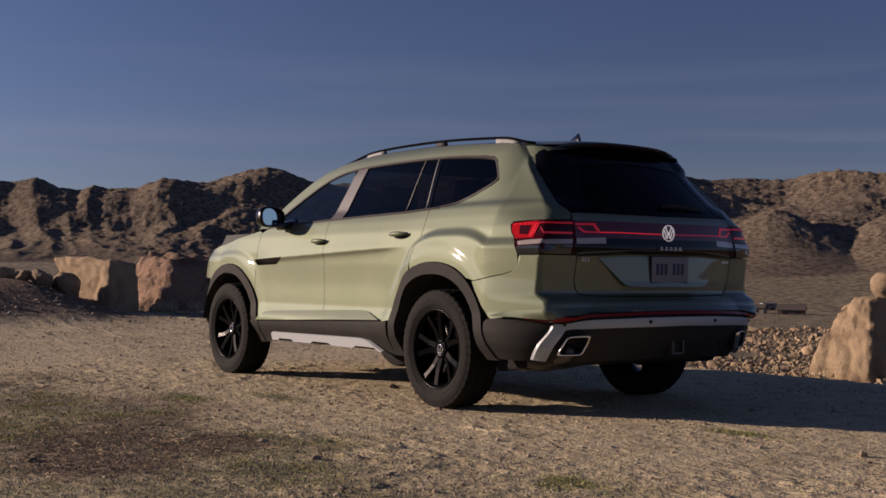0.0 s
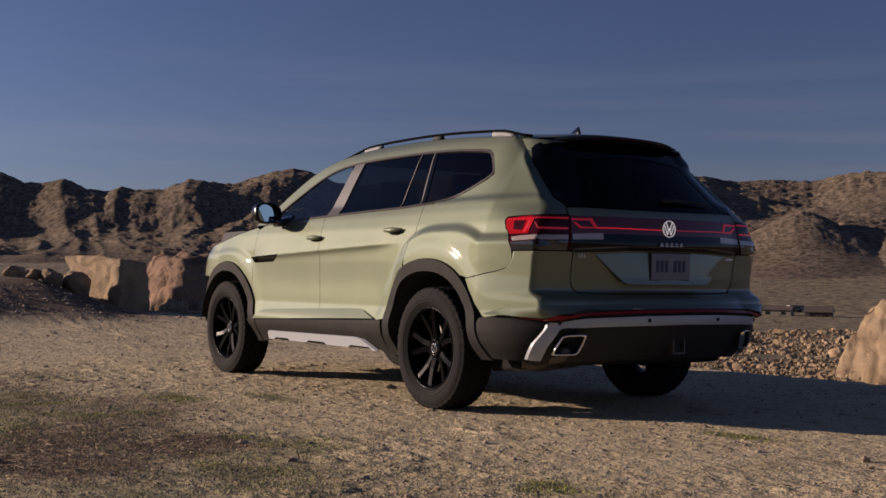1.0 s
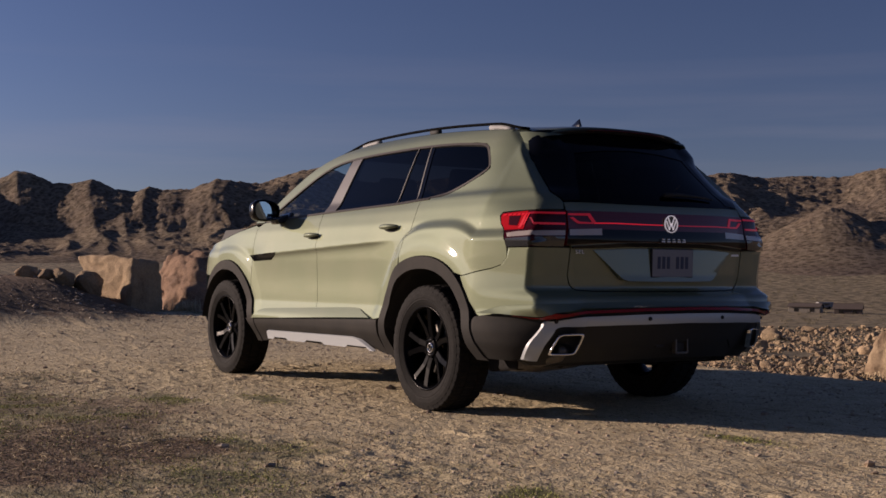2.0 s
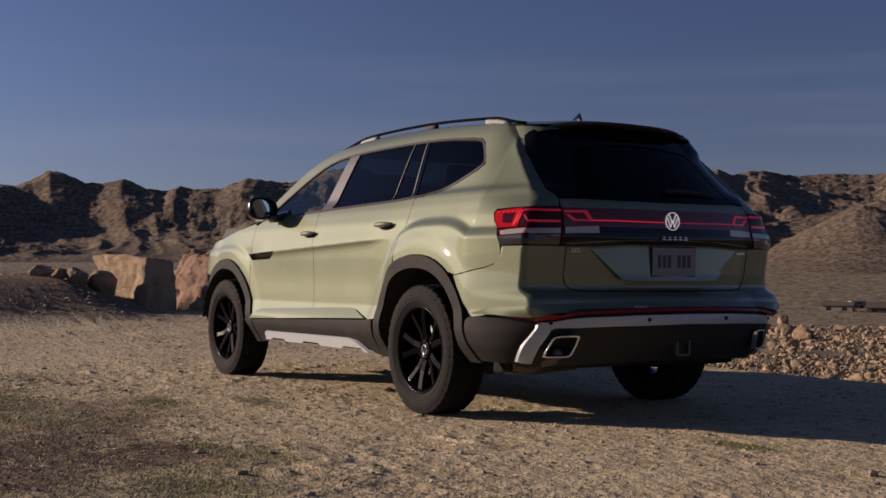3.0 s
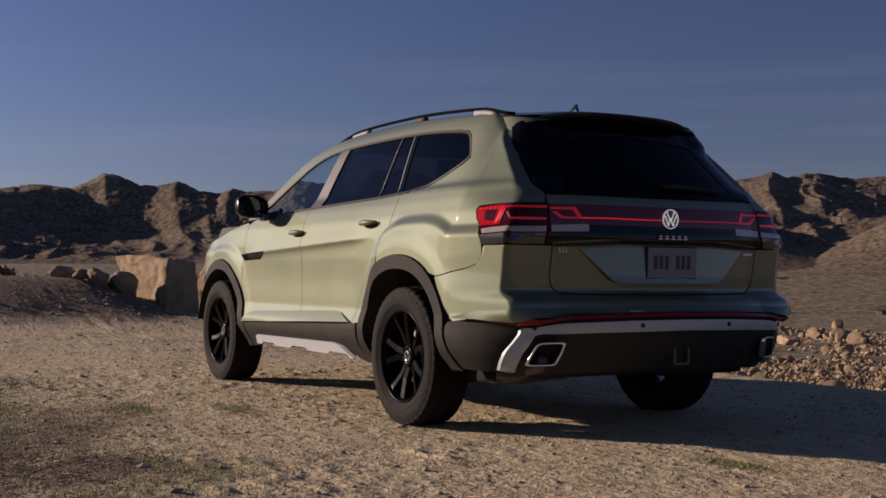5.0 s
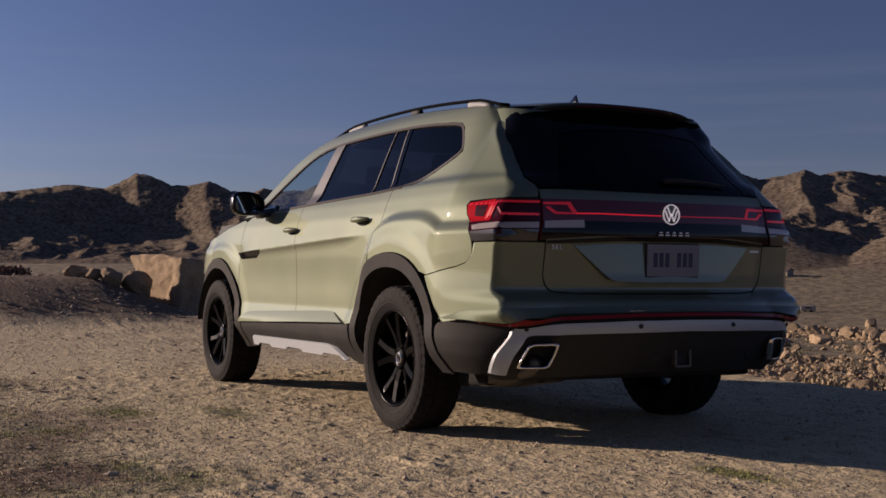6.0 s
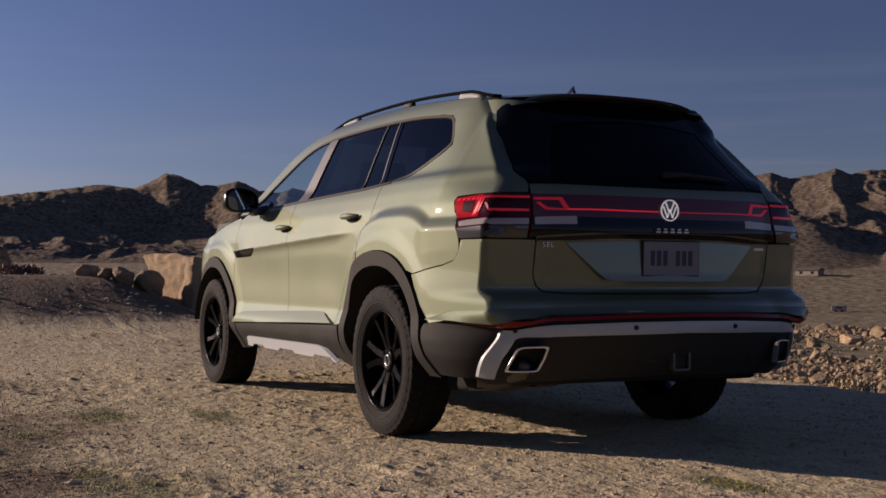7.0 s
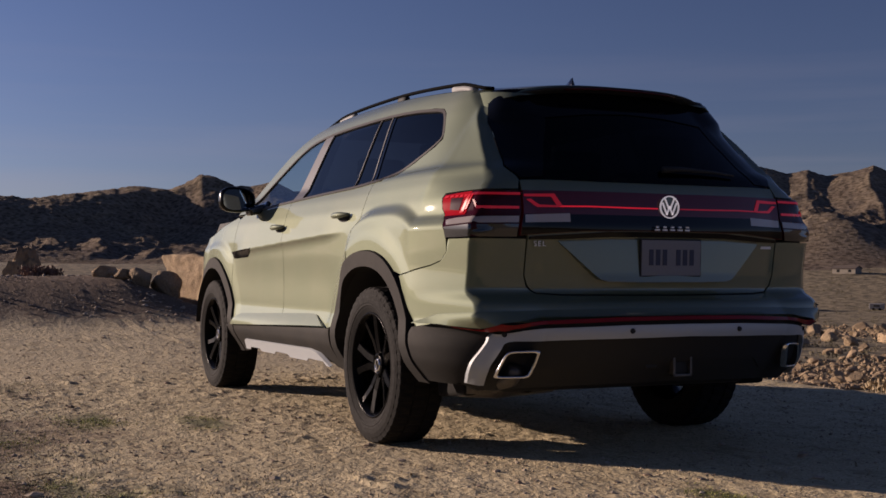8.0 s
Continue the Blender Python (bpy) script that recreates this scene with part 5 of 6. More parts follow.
EX, EZ = float(REAR(1.094)) - 0.012, 1.094
bm = bmesh.new()
bmesh.ops.create_cone(bm, cap_ends=True, segments=40, radius1=0.047, radius2=0.047, depth=0.012, matrix=Matrix.Translation((EX + 0.004, 0, EZ)) @ Euler((0, math.pi / 2, 0)).to_matrix().to_4x4())
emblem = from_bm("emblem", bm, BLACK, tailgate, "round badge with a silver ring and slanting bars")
bm = bmesh.new()
ring_mesh(bm, 0.0445, 0.0495, EX, EZ, 0.008)
for yy, zz, ln, tilt in ((0.016, 0.018, 0.055, 24), (-0.016, 0.018, 0.055, -24), (0.027, -0.008, 0.062, 24), (-0.027, -0.008, 0.062, -24), (0.008, -0.016, 0.044, -24), (-0.008, -0.016, 0.044, 24)):
    box(bm, (EX - 0.005, yy * 0.92, EZ + zz * 0.92), (0.005, 0.0058, ln * 0.92), Euler((radians(-tilt), 0, 0)).to_matrix().to_4x4())
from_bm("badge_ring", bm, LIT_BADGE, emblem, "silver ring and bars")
for k in range(5):
    y = 0.078 - k * 0.039
    bm = bmesh.new()
    for dz, wide in ((0.004, 0.024), (0.016, 0.015)):
        box(bm, (float(rear_x(np.array(y), np.array(1.0))) - 0.024, y, 0.990 + dz), (0.005, wide, 0.0065))
    from_bm("badge_bar", bm, BADGE, tailgate, "small chrome badge bar")


def text_part(word, size, place, turn, mat, parent, name, label):
    c = bpy.data.curves.new(name, "FONT")
    c.body, c.size, c.extrude, c.align_x, c.align_y = word, size, 0.0015, "CENTER", "CENTER"
    c.space_character = 1.25
    tmp = bpy.data.objects.new("tmp", c)
    me = bpy.data.meshes.new_from_object(tmp)
    bpy.data.objects.remove(tmp)
    bpy.data.curves.remove(c)
    me.transform(pose(*place, *turn))
    me.materials.clear()
    me.materials.append(mat)
    ob = new(name, me)
    ob.parent = parent
    return tagged(ob, label=label)


ys = 0.60
text_part("SEL", 0.031, (float(rear_x(np.array(ys), np.array(0.925))) - 0.012, ys, 0.930), (90, 0, -105), BADGE, tailgate, "trim_badge", "chrome letters SEL")
bm = bmesh.new()
box(bm, (float(rear_x(np.array(-0.565), np.array(0.925))) - 0.004, -0.565, 0.925), (0.004, 0.075, 0.012), Euler((0, 0, radians(-18))).to_matrix().to_4x4())
from_bm("badge_bar", bm, BADGE, tailgate, "small chrome badge bar")


def plate():
    x = float(REAR(0.875)) - 0.022
    bm = bmesh.new()
    box(bm, (x, 0, 0.874), (0.012, 0.318, 0.163), Euler((0, radians(-2), 0)).to_matrix().to_4x4(), 0.006)
    holder = from_bm("plate_holder", bm, MATT, tailgate, "black plate holder")
    bm = bmesh.new()
    box(bm, (x - 0.007, 0, 0.874), (0.003, 0.305, 0.152), Euler((0, radians(-2), 0)).to_matrix().to_4x4(), 0.001)
    pl = from_bm("number_plate", bm, PLATE, tailgate, "pale number plate with dark bars")
    for k in range(7):
        if k == 3:
            continue
        bm = bmesh.new()
        box(bm, (x - 0.0095, 0.105 - 0.035 * k, 0.876), (0.002, 0.022, 0.068), Euler((0, radians(-2), 0)).to_matrix().to_4x4())
        from_bm("plate_bar", bm, INK, pl)


plate()
# the plate's facet leans back and mirrors the sky; handle and wiper
across("plate_facet", [(0.0, 0.952), (0.3, 0.951), aty(0.52, 0.942), aty(0.50, 0.925), aty(0.335, 0.785), aty(0.30, 0.775), (0.15, 0.772), (0.0, 0.772)], PAINT, tailgate, "facet of the tailgate behind the plate", raise_by=0.005, depth=0.03, step=0.013, lift=lambda u, z: 0.037 * np.clip((0.957 - z) / 0.185, 0, 1))
wip = [(-0.985, -0.02, 1.262), (-0.988, -0.12, 1.268), (-0.972, -0.30, 1.262), (-0.955, -0.43, 1.252)]
part("rear_wiper", *tube(wip, [0.016, 0.011, 0.008, 0.005], 8), MATT, tailgate, "black rear wiper arm")

# ---- rear bumper ----
bump_side = side([(-0.585, 0.575), (-0.47, 0.70), (-0.42, 0.795), (-0.66, 0.838), (-0.73, 0.858), (-0.768, 0.90), (-0.788, 0.952)])
top_run = [aty(0.75, 0.952), aty(0.656, 0.95), aty(0.656, 0.80), aty(0.642, 0.750), aty(0.603, 0.721), (0.5, 0.7135), (0.0, 0.711)]
low_run = [(0.0, 0.618), (0.3, 0.616), aty(0.65, 0.606), aty(0.80, 0.606), aty(0.9, 0.604), atx(-0.76, 0.598), atx(-0.66, 0.586)]
bumper = across("rear_bumper", [(0.0, 0.711)] + top_run[::-1][1:] + bump_side[::-1] + low_run[::-1], PAINT, label="green pearl upper rear bumper", depth=0.012)
step_rear = side(curve([(-0.60, 0.586), (-0.66, 0.612), (-0.74, 0.634), (-0.84, 0.642)], 2)) + [aty(0.80, 0.650), aty(0.62, 0.655), (0.3, 0.660), (0.0, 0.662)]
across("bumper_step", step_rear[::-1] + [atx(-0.64, 0.586), atx(-0.76, 0.600), aty(0.9, 0.606), aty(0.80, 0.608), aty(0.65, 0.612), (0.3, 0.618), (0.0, 0.620)], PAINT, bumper, "lower painted step of the bumper", raise_by=0.006, depth=0.012, lift=lambda u, z: 0.032 * np.clip((0.655 - z) / 0.065, 0, 1))
clad_half = [(0.0, 0.616), (0.3, 0.614), aty(0.65, 0.604), aty(0.80, 0.604), aty(0.9, 0.602), atx(-0.76, 0.596), atx(-0.66, 0.584), atx(-0.58, 0.572), atx(-0.55, 0.54), atx(-0.555, 0.42), atx(-0.565, 0.345), atx(-0.80, 0.338), aty(0.88, 0.345), aty(0.70, 0.36), aty(0.55, 0.385), (0.45, 0.44), (0.0, 0.44)]
lower = across("bumper_cladding", clad_half, CLADDING, bumper, "dark grey lower bumper", raise_by=0.006, depth=0.03)
under = [(0.0, 0.452), (0.46, 0.450), aty(0.56, 0.40), aty(0.70, 0.372), aty(0.86, 0.352), aty(0.80, 0.315), aty(0.6, 0.325), (0.4, 0.335), (0.0, 0.345)]
across("bumper_valance", under, MATT, bumper, "black bumper valance", raise_by=0.004, depth=0.05)
refl = [(0.0, 0.614), (0.3, 0.612), aty(0.65, 0.602), aty(0.80, 0.603), aty(0.91, 0.5995), aty(0.80, 0.592), aty(0.65, 0.593), (0.3, 0.601), (0.0, 0.603)]
across("reflector_strip", refl, REFLECTOR, bumper, "slim red reflector strip", raise_by=0.030, depth=0.03)
guard = [(0.0, 0.592), (0.3, 0.590)] + curve([aty(0.62, 0.580), aty(0.77, 0.574), aty(0.81, 0.556), atx(-0.945, 0.52), atx(-0.87, 0.43), atx(-0.815, 0.358)], 2) + curve([atx(-0.862, 0.358), atx(-0.915, 0.42), atx(-0.975, 0.50), aty(0.76, 0.535), aty(0.68, 0.539)], 2) + [(0.45, 0.546), (0.0, 0.552)]
GA, GB = np.array(atx(-0.945, 0.52)), np.array(atx(-0.815, 0.358))


def guard_lift(u, z):
    """The slanting end stands out towards the tailpipe, so that its face turns to the side."""
    d = (GB - GA) / np.linalg.norm(GB - GA)
    off = np.abs((u - GA[0]) * d[1] - (z - GA[1]) * d[0])
    return 0.22 * np.clip(off, 0, 0.05) * sstep(0.555, 0.50, z)


across("bumper_guard", guard, SILVER, bumper, "satin silver bumper guard", raise_by=0.020, depth=0.06, step=0.014, lift=guard_lift)
under_guard = [(0.0, 0.550), (0.45, 0.546), aty(0.70, 0.536), aty(0.755, 0.53), atx(-0.988, 0.49), atx(-0.918, 0.418), atx(-0.862, 0.36), aty(0.70, 0.36), aty(0.55, 0.385), (0.45, 0.44), (0.0, 0.44)]
across("bumper_inset", under_guard, MATT, bumper, "black bumper inset", raise_by=0.009, depth=0.01)
for y, z in ((0.765, 0.557), (0.27, 0.570), (-0.27, 0.570), (-0.765, 0.557)):
    u = aty(abs(y), z)
    p = surface(*map(np.array, u)) + normal(*map(np.array, u)) * 0.024
    n = Vector(normal(*map(np.array, u)))
    if y < 0:
        p, n = p * np.array((1, -1, 1)), Vector((n.x, -n.y, n.z))
    bm = bmesh.new()
    bmesh.ops.create_cone(bm, cap_ends=True, segments=20, radius1=0.0115, radius2=0.009, depth=0.008, matrix=Matrix.Translation(p) @ n.to_track_quat("Z", "Y").to_matrix().to_4x4())
    from_bm("parking_sensor", bm, MATT, bumper, "small black parking sensor")


def exhaust(sgn):
    """Slanted four-sided tailpipe finisher with a bright rim round a dark throat."""
    corners = [(-1.024, 0.772, 0.488), (-1.086, 0.652, 0.493), (-1.066, 0.662, 0.44), (-1.036, 0.680, 0.380), (-0.962, 0.803, 0.377), (-0.985, 0.80, 0.41)]
    c = Vector((0, 0, 0))
    for p in corners:
        c += Vector(p) / len(corners)
    loop = []
    m = len(corners)
    for i in range(m):
        a, b, d = Vector(corners[i - 1]), Vector(corners[i]), Vector(corners[(i + 1) % m])
        p, q = b.lerp(a, 0.22), b.lerp(d, 0.22)
        for t in (0, 0.33, 0.67, 1):
            loop.append(p.lerp(b, t).lerp(b.lerp(q, t), t))
    n = Vector((-0.86, 0.42, 0)).normalized()
    rings = [(1.0, 0.000, 0), (1.04, 0.022, 0), (0.98, 0.030, 0), (0.88, 0.024, 1), (0.84, -0.05, 1)]
    for name, idx, mat, lab in (("tailpipe_finisher", (0, 1, 2, 3), CHROME, "chrome tailpipe finisher"), ("tailpipe_throat", (3, 4), MATT, "dark tailpipe opening")):
        bm = bmesh.new()
        rows = []
        for k in idx:
            s, d, _ = rings[k]
            rows.append([bm.verts.new((q.x + (0.045 if sgn < 0 else 0), q.y * sgn + (0.02 if sgn < 0 else 0), q.z)) for q in (c + (p - c) * s + n * d for p in loop)])
        for a, b in zip(rows, rows[1:]):
            for i in range(len(loop)):
                j = (i + 1) % len(loop)
                bm.faces.new((a[i], a[j], b[j], b[i]))
        if name.endswith("throat"):
            bm.faces.new(rows[-1])
        from_bm(name, bm, mat, bumper, lab, True)


exhaust(1)
exhaust(-1)
bm = bmesh.new()
box(bm, (-1.03, -0.02, 0.415), (0.16, 0.075, 0.075), None, 0.006)
hitch = from_bm("tow_hitch", bm, MATT, bumper, "black square tow hitch receiver")
bm = bmesh.new()
for dy, dz, sy, sz in ((0, 0.042, 0.098, 0.012), (0, -0.042, 0.098, 0.012), (0.043, 0, 0.012, 0.096), (-0.043, 0, 0.012, 0.096)):
    box(bm, (-1.115, -0.02 + dy, 0.415 + dz), (0.03, sy, sz), None, 0.003)
from_bm("hitch_collar", bm, STEEL, bumper, "steel collar of the tow hitch")
bm = bmesh.new()
box(bm, (-1.085, 0.12, 0.43), (0.03, 0.06, 0.05), None, 0.008)
from_bm("tow_socket", bm, MATT, bumper, "black trailer socket")
# blocks added behind the rear wheels to cast shade on the ground under the tail
for sgn in (1, -1):
    bm = bmesh.new()
    box(bm, (-0.56, sgn * 0.64, 0.31), (0.28, 0.34, 0.09), Euler((0, radians(6), 0)).to_matrix().to_4x4(), 0.02)
    from_bm("shade_block", bm, RUBBER, car, "black block added behind the wheel to shade the ground", True)
# silencer and pipe under the tail
part("silencer", *tube([(-0.62, 0.35, 0.33), (-0.63, 0.62, 0.325), (-0.64, 0.80, 0.33)], [0.085, 0.10, 0.085], 16, 0.7), STEEL, car, "dull steel silencer under the tail")
part("exhaust_pipe", *tube([(-0.66, 0.70, 0.33), (-0.78, 0.71, 0.335), (-0.95, 0.715, 0.37), (-1.0, 0.715, 0.42)], 0.035, 12), STEEL, car, "dull steel exhaust pipe")


# ---- inner shell, floor and seats, dark behind the gaps and glass ----
def shell():
    us = np.linspace(0.0, FRONT_X + U0 + 1.2, 130)
    zs = np.linspace(0.40, 1.17, 26)
    U, Zz = np.meshgrid(us, zs, indexing="ij")
    P = surface(U, Zz) - normal(U, Zz) * 0.030
    n, m = U.shape
    idx = np.arange(n * m).reshape(n, m)
    fs = []
    for i in range(n - 1):
        for j in range(m - 1):
            c = P[i:i + 2, j:j + 2].reshape(-1, 3).mean(0)
            if c[1] > 0.5 and (math.hypot(c[0], c[2] - 0.37) < 0.50 or math.hypot(c[0] - 2.98, c[2] - 0.37) < 0.50):
                continue
            fs.append((idx[i, j], idx[i + 1, j], idx[i + 1, j + 1], idx[i, j + 1]))
    v = [*P.reshape(-1, 3)]
    v2, f2 = mirrored(v, fs)
    part("body_shell", v + v2, fs + [tuple(a + len(v) for a in f) for f in f2], MATT, car, "dark inner body shell")


shell()
bm = bmesh.new()
box(bm, (1.45, 0, 0.36), (4.4, 1.30, 0.14), None, 0.03)
box(bm, (1.5, 0, 0.37), (1.75, 1.72, 0.10), None, 0.02)
from_bm("floor_pan", bm, MATT, car, "black underbody")
for cx in (0.0, 2.98):
    for sg in (1, -1):
        vs, fs = [], []
        N = 24
        for k in range(N + 1):
            a = radians(10 + 160 * k / N)
            for y in (0.55, 0.965):
                vs.append((cx + 0.475 * math.cos(a), sg * y, 0.37 + 0.475 * math.sin(a)))
        for k in range(N):
            fs.append((2 * k, 2 * k + 1, 2 * k + 3, 2 * k + 2))
        vs.append((cx, sg * 0.55, 0.37))
        fs += [(2 * k, 2 * k + 2, len(vs) - 1) for k in range(N)]
        part("wheel_housing", vs, fs, MATT, car, "black wheel housing")
for ax in (0.0, 2.98):
    part("axle", *tube([(ax, -0.8, 0.34), (ax, 0.8, 0.34)], 0.06, 10), MATT, car, "black axle")


def seat(x, y, w=0.50):
    bm = bmesh.new()
    box(bm, (x + 0.02, y, 0.72), (0.50, w, 0.16), None, 0.05, 3)
    box(bm, (x - 0.25, y, 1.00), (0.15, w, 0.60), Euler((0, radians(-14), 0)).to_matrix().to_4x4(), 0.05, 3)
    from_bm("seat", bm, FABRIC, car, "dark leather seat", True)
    bm = bmesh.new()
    box(bm, (x - 0.35, y, 1.39), (0.10, min(w, 0.28), 0.18), Euler((0, radians(-10), 0)).to_matrix().to_4x4(), 0.04, 3)
    from_bm("headrest", bm, FABRIC, car, "dark leather headrest", True)


for x in (1.62, 0.72, -0.12):
    for y in (0.40, -0.40):
        seat(x, y)
bm = bmesh.new()
box(bm, (2.28, 0, 1.06), (0.45, 1.45, 0.22), Euler((0, radians(8), 0)).to_matrix().to_4x4(), 0.06, 3)
from_bm("dashboard", bm, FABRIC, car, "dark dashboard", True)
bm = bmesh.new()
ringm = Matrix.Translation((1.98, 0.40, 1.08)) @ Euler((0, radians(-62), 0)).to_matrix().to_4x4()
N, K = 30, 8
rows = []
for k in range(N):
    a = 2 * math.pi * k / N
    rows.append([bm.verts.new(ringm @ Vector(((0.185 + 0.014 * math.cos(b)) * math.cos(a), (0.185 + 0.014 * math.cos(b)) * math.sin(a), 0.014 * math.sin(b)))) for b in np.linspace(0, 2 * math.pi, K, endpoint=False)])
for k in range(N):
    for j in range(K):
        bm.faces.new((rows[k][j], rows[(k + 1) % N][j], rows[(k + 1) % N][(j + 1) % K], rows[k][(j + 1) % K]))
from_bm("steering_wheel", bm, FABRIC, car, "black steering wheel", True)
bm = bmesh.new()
box(bm, (0.5, 0, 1.625), (2.0, 1.1, 0.03), None, 0.01)
from_bm("headlining", bm, FABRIC, car, "dark headlining")
bm = bmesh.new()
box(bm, (1.47, 0.70, 1.40), (0.10, 0.05, 0.50), Euler((radians(17), radians(-18), 0)).to_matrix().to_4x4(), 0.015)
box(bm, (1.47, -0.70, 1.40), (0.10, 0.05, 0.50), Euler((radians(-17), radians(-18), 0)).to_matrix().to_4x4(), 0.015)
from_bm("inner_pillar", bm, FABRIC, car, "dark inner door pillar")


# ---- wheels ----
def revolve(profile, n, mat, name, parent, label="", bumps=None):
    """Spins a profile of (y, radius) round the wheel's axle."""
    vs, fs = [], []
    m = len(profile)
    for k in range(n):
        a = 2 * math.pi * k / n
        for j, (y, r) in enumerate(profile):
            rr = r + (bumps(j, k) if bumps else 0)
            vs.append((rr * math.cos(a), y, rr * math.sin(a)))
    for k in range(n):
        for j in range(m - 1):
            a, b = k * m + j, ((k + 1) % n) * m + j
            fs.append((a, a + 1, b + 1, b))
    return part(name, vs, fs, mat, parent, label)


def tread(j, k):
    """Chunky all-terrain blocks: grooves across the shoulders and staggered slots."""
    if j in (6, 7, 8):
        return -0.004 if (k // 2) % 3 == 0 else 0.0
    if j in (9, 10):
        return -0.0045 if ((k + 3) // 2) % 3 == 0 else 0.0
    if j in (12, 13):
        return -0.0045 if ((k + 1) // 2) % 3 == 0 else 0.0
    if j in (15, 16):
        return -0.0045 if ((k + 4) // 2) % 3 == 0 else 0.0
    if j in (17, 18, 19):
        return -0.004 if ((k + 2) // 2) % 3 == 0 else 0.0
    return 0.0


def build_wheel():
    w = new("wheel")
    w.parent = car
    tagged(w, label="black alloy wheel with all-terrain tyre")
    tp = [(0.0941, 0.2460), (0.1056, 0.2530), (0.1162, 0.2740), (0.1224, 0.3000), (0.1214, 0.3227), (0.1162, 0.3417), (0.1142, 0.3454), (0.1075, 0.3653), (0.0989, 0.3712),
          (0.072, 0.3730), (0.0432, 0.3735), (0.0384, 0.3644), (0.0326, 0.3735), (-0.0326, 0.3735), (-0.0384, 0.3644), (-0.0432, 0.3735), (-0.072, 0.3730),
          (-0.0989, 0.3712), (-0.1075, 0.3653), (-0.1142, 0.3454), (-0.1224, 0.3000), (-0.1056, 0.2400), (-0.0941, 0.2320)]
    t = revolve(tp, 252, RUBBER, "tyre", w, "black all-terrain tyre, dusty", tread)
    me = t.data
    for p in me.polygons:
        p.use_smooth = False
    # raised rib and lettering blocks on the wall
    revolve([(0.1185, 0.280), (0.1220, 0.284), (0.1220, 0.288), (0.1205, 0.292)], 96, RUBBER, "tyre_rib", t)
    revolve([(0.097, 0.2480), (0.105, 0.2520), (0.1095, 0.2495), (0.1075, 0.2415), (0.096, 0.236), (0.086, 0.228), (0.06, 0.219), (-0.09, 0.214), (-0.097, 0.246)], 96, RIM, "rim_barrel", w, "gloss black rim")
    # five forked spokes
    for s in range(5):
        bm = bmesh.new()
        base = 2 * math.pi * s / 5 + radians(90)
        for fork in (-1, 1):
            secs = []
            for i, (r, off, half, yy, th) in enumerate(((0.035, 0.018, 0.020, 0.062, 0.034), (0.075, 0.018, 0.020, 0.068, 0.034), (0.122, 0.025, 0.021, 0.075, 0.032), (0.172, 0.044, 0.020, 0.084, 0.028), (0.216, 0.064, 0.022, 0.092, 0.024), (0.238, 0.074, 0.026, 0.094, 0.022))):
                a = base
                d = Vector((math.cos(a), 0, math.sin(a)))
                e = Vector((-math.sin(a), 0, math.cos(a))) * fork
                c = d * r + e * off
                ring = []
                for q, h in ((-half, yy - th), (-half, yy - 0.006), (-half + 0.005, yy), (half - 0.005, yy - 0.003), (half, yy - 0.010), (half, yy - th)):
                    p = c + e * q
                    ring.append(bm.verts.new((p.x, h, p.z)))
                secs.append(ring)
            for a_, b_ in zip(secs, secs[1:]):
                for k in range(6):
                    bm.faces.new((a_[k], a_[(k + 1) % 6], b_[(k + 1) % 6], b_[k]))
            bm.faces.new(secs[0])
            bm.faces.new(secs[-1])
        from_bm("spoke", bm, RIM, w, "forked gloss black spoke")
    hub = revolve([(0.02, 0.062), (0.068, 0.060), (0.074, 0.052), (0.074, 0.034), (0.070, 0.0325), (0.070, 0.001)], 40, RIM, "hub", w, "gloss black hub")
    revolve([(0.070, 0.031), (0.0765, 0.030), (0.0775, 0.026), (0.0765, 0.023), (0.073, 0.022)], 36, CHROME, "cap_ring", hub, "silver cap ring")
    bm = bmesh.new()
    for xx, ln, tilt in ((0.008, 0.034, 22), (-0.008, 0.034, -22)):
        box(bm, (xx, 0.0755, 0.0), (0.006, 0.005, ln), Euler((0, radians(tilt), 0)).to_matrix().to_4x4())
    from_bm("cap_badge", bm, CHROME, hub, "silver cap bars")
    for s in range(5):
        a = 2 * math.pi * (s + 0.5) / 5 + radians(90)
        bm = bmesh.new()
        bmesh.ops.create_cone(bm, cap_ends=True, segments=6, radius1=0.010, radius2=0.009, depth=0.02, matrix=Matrix.Translation((0.053 * math.cos(a), 0.066, 0.053 * math.sin(a))) @ Euler((math.pi / 2, 0, 0)).to_matrix().to_4x4())
        from_bm("wheel_bolt", bm, RIM, w, "black wheel bolt")
    revolve([(-0.01, 0.06), (0.0, 0.07), (0.0, 0.165), (-0.02, 0.165), (-0.02, 0.07)], 48, STEEL, "brake_disc", w, "dull steel brake disc")
    return w


first = build_wheel()
TYRE_Y, AXLE_Z = 0.856, 0.3695
first.matrix_world = pose(0, TYRE_Y, AXLE_Z, 0, 14, 0)
wheels = [first]
for x, y, spin, flip in ((2.995, TYRE_Y - 0.012, -20, 0), (0, -TYRE_Y + 0.035, 30, 180), (2.995, -TYRE_Y + 0.035, 5, 180)):
    c = copy_thing(first, pose(x, y, AXLE_Z + (0.014 if x else 0), 0, 0, flip) @ pose(0, 0, 0, 0, spin, 0))
    wheels.append(c)


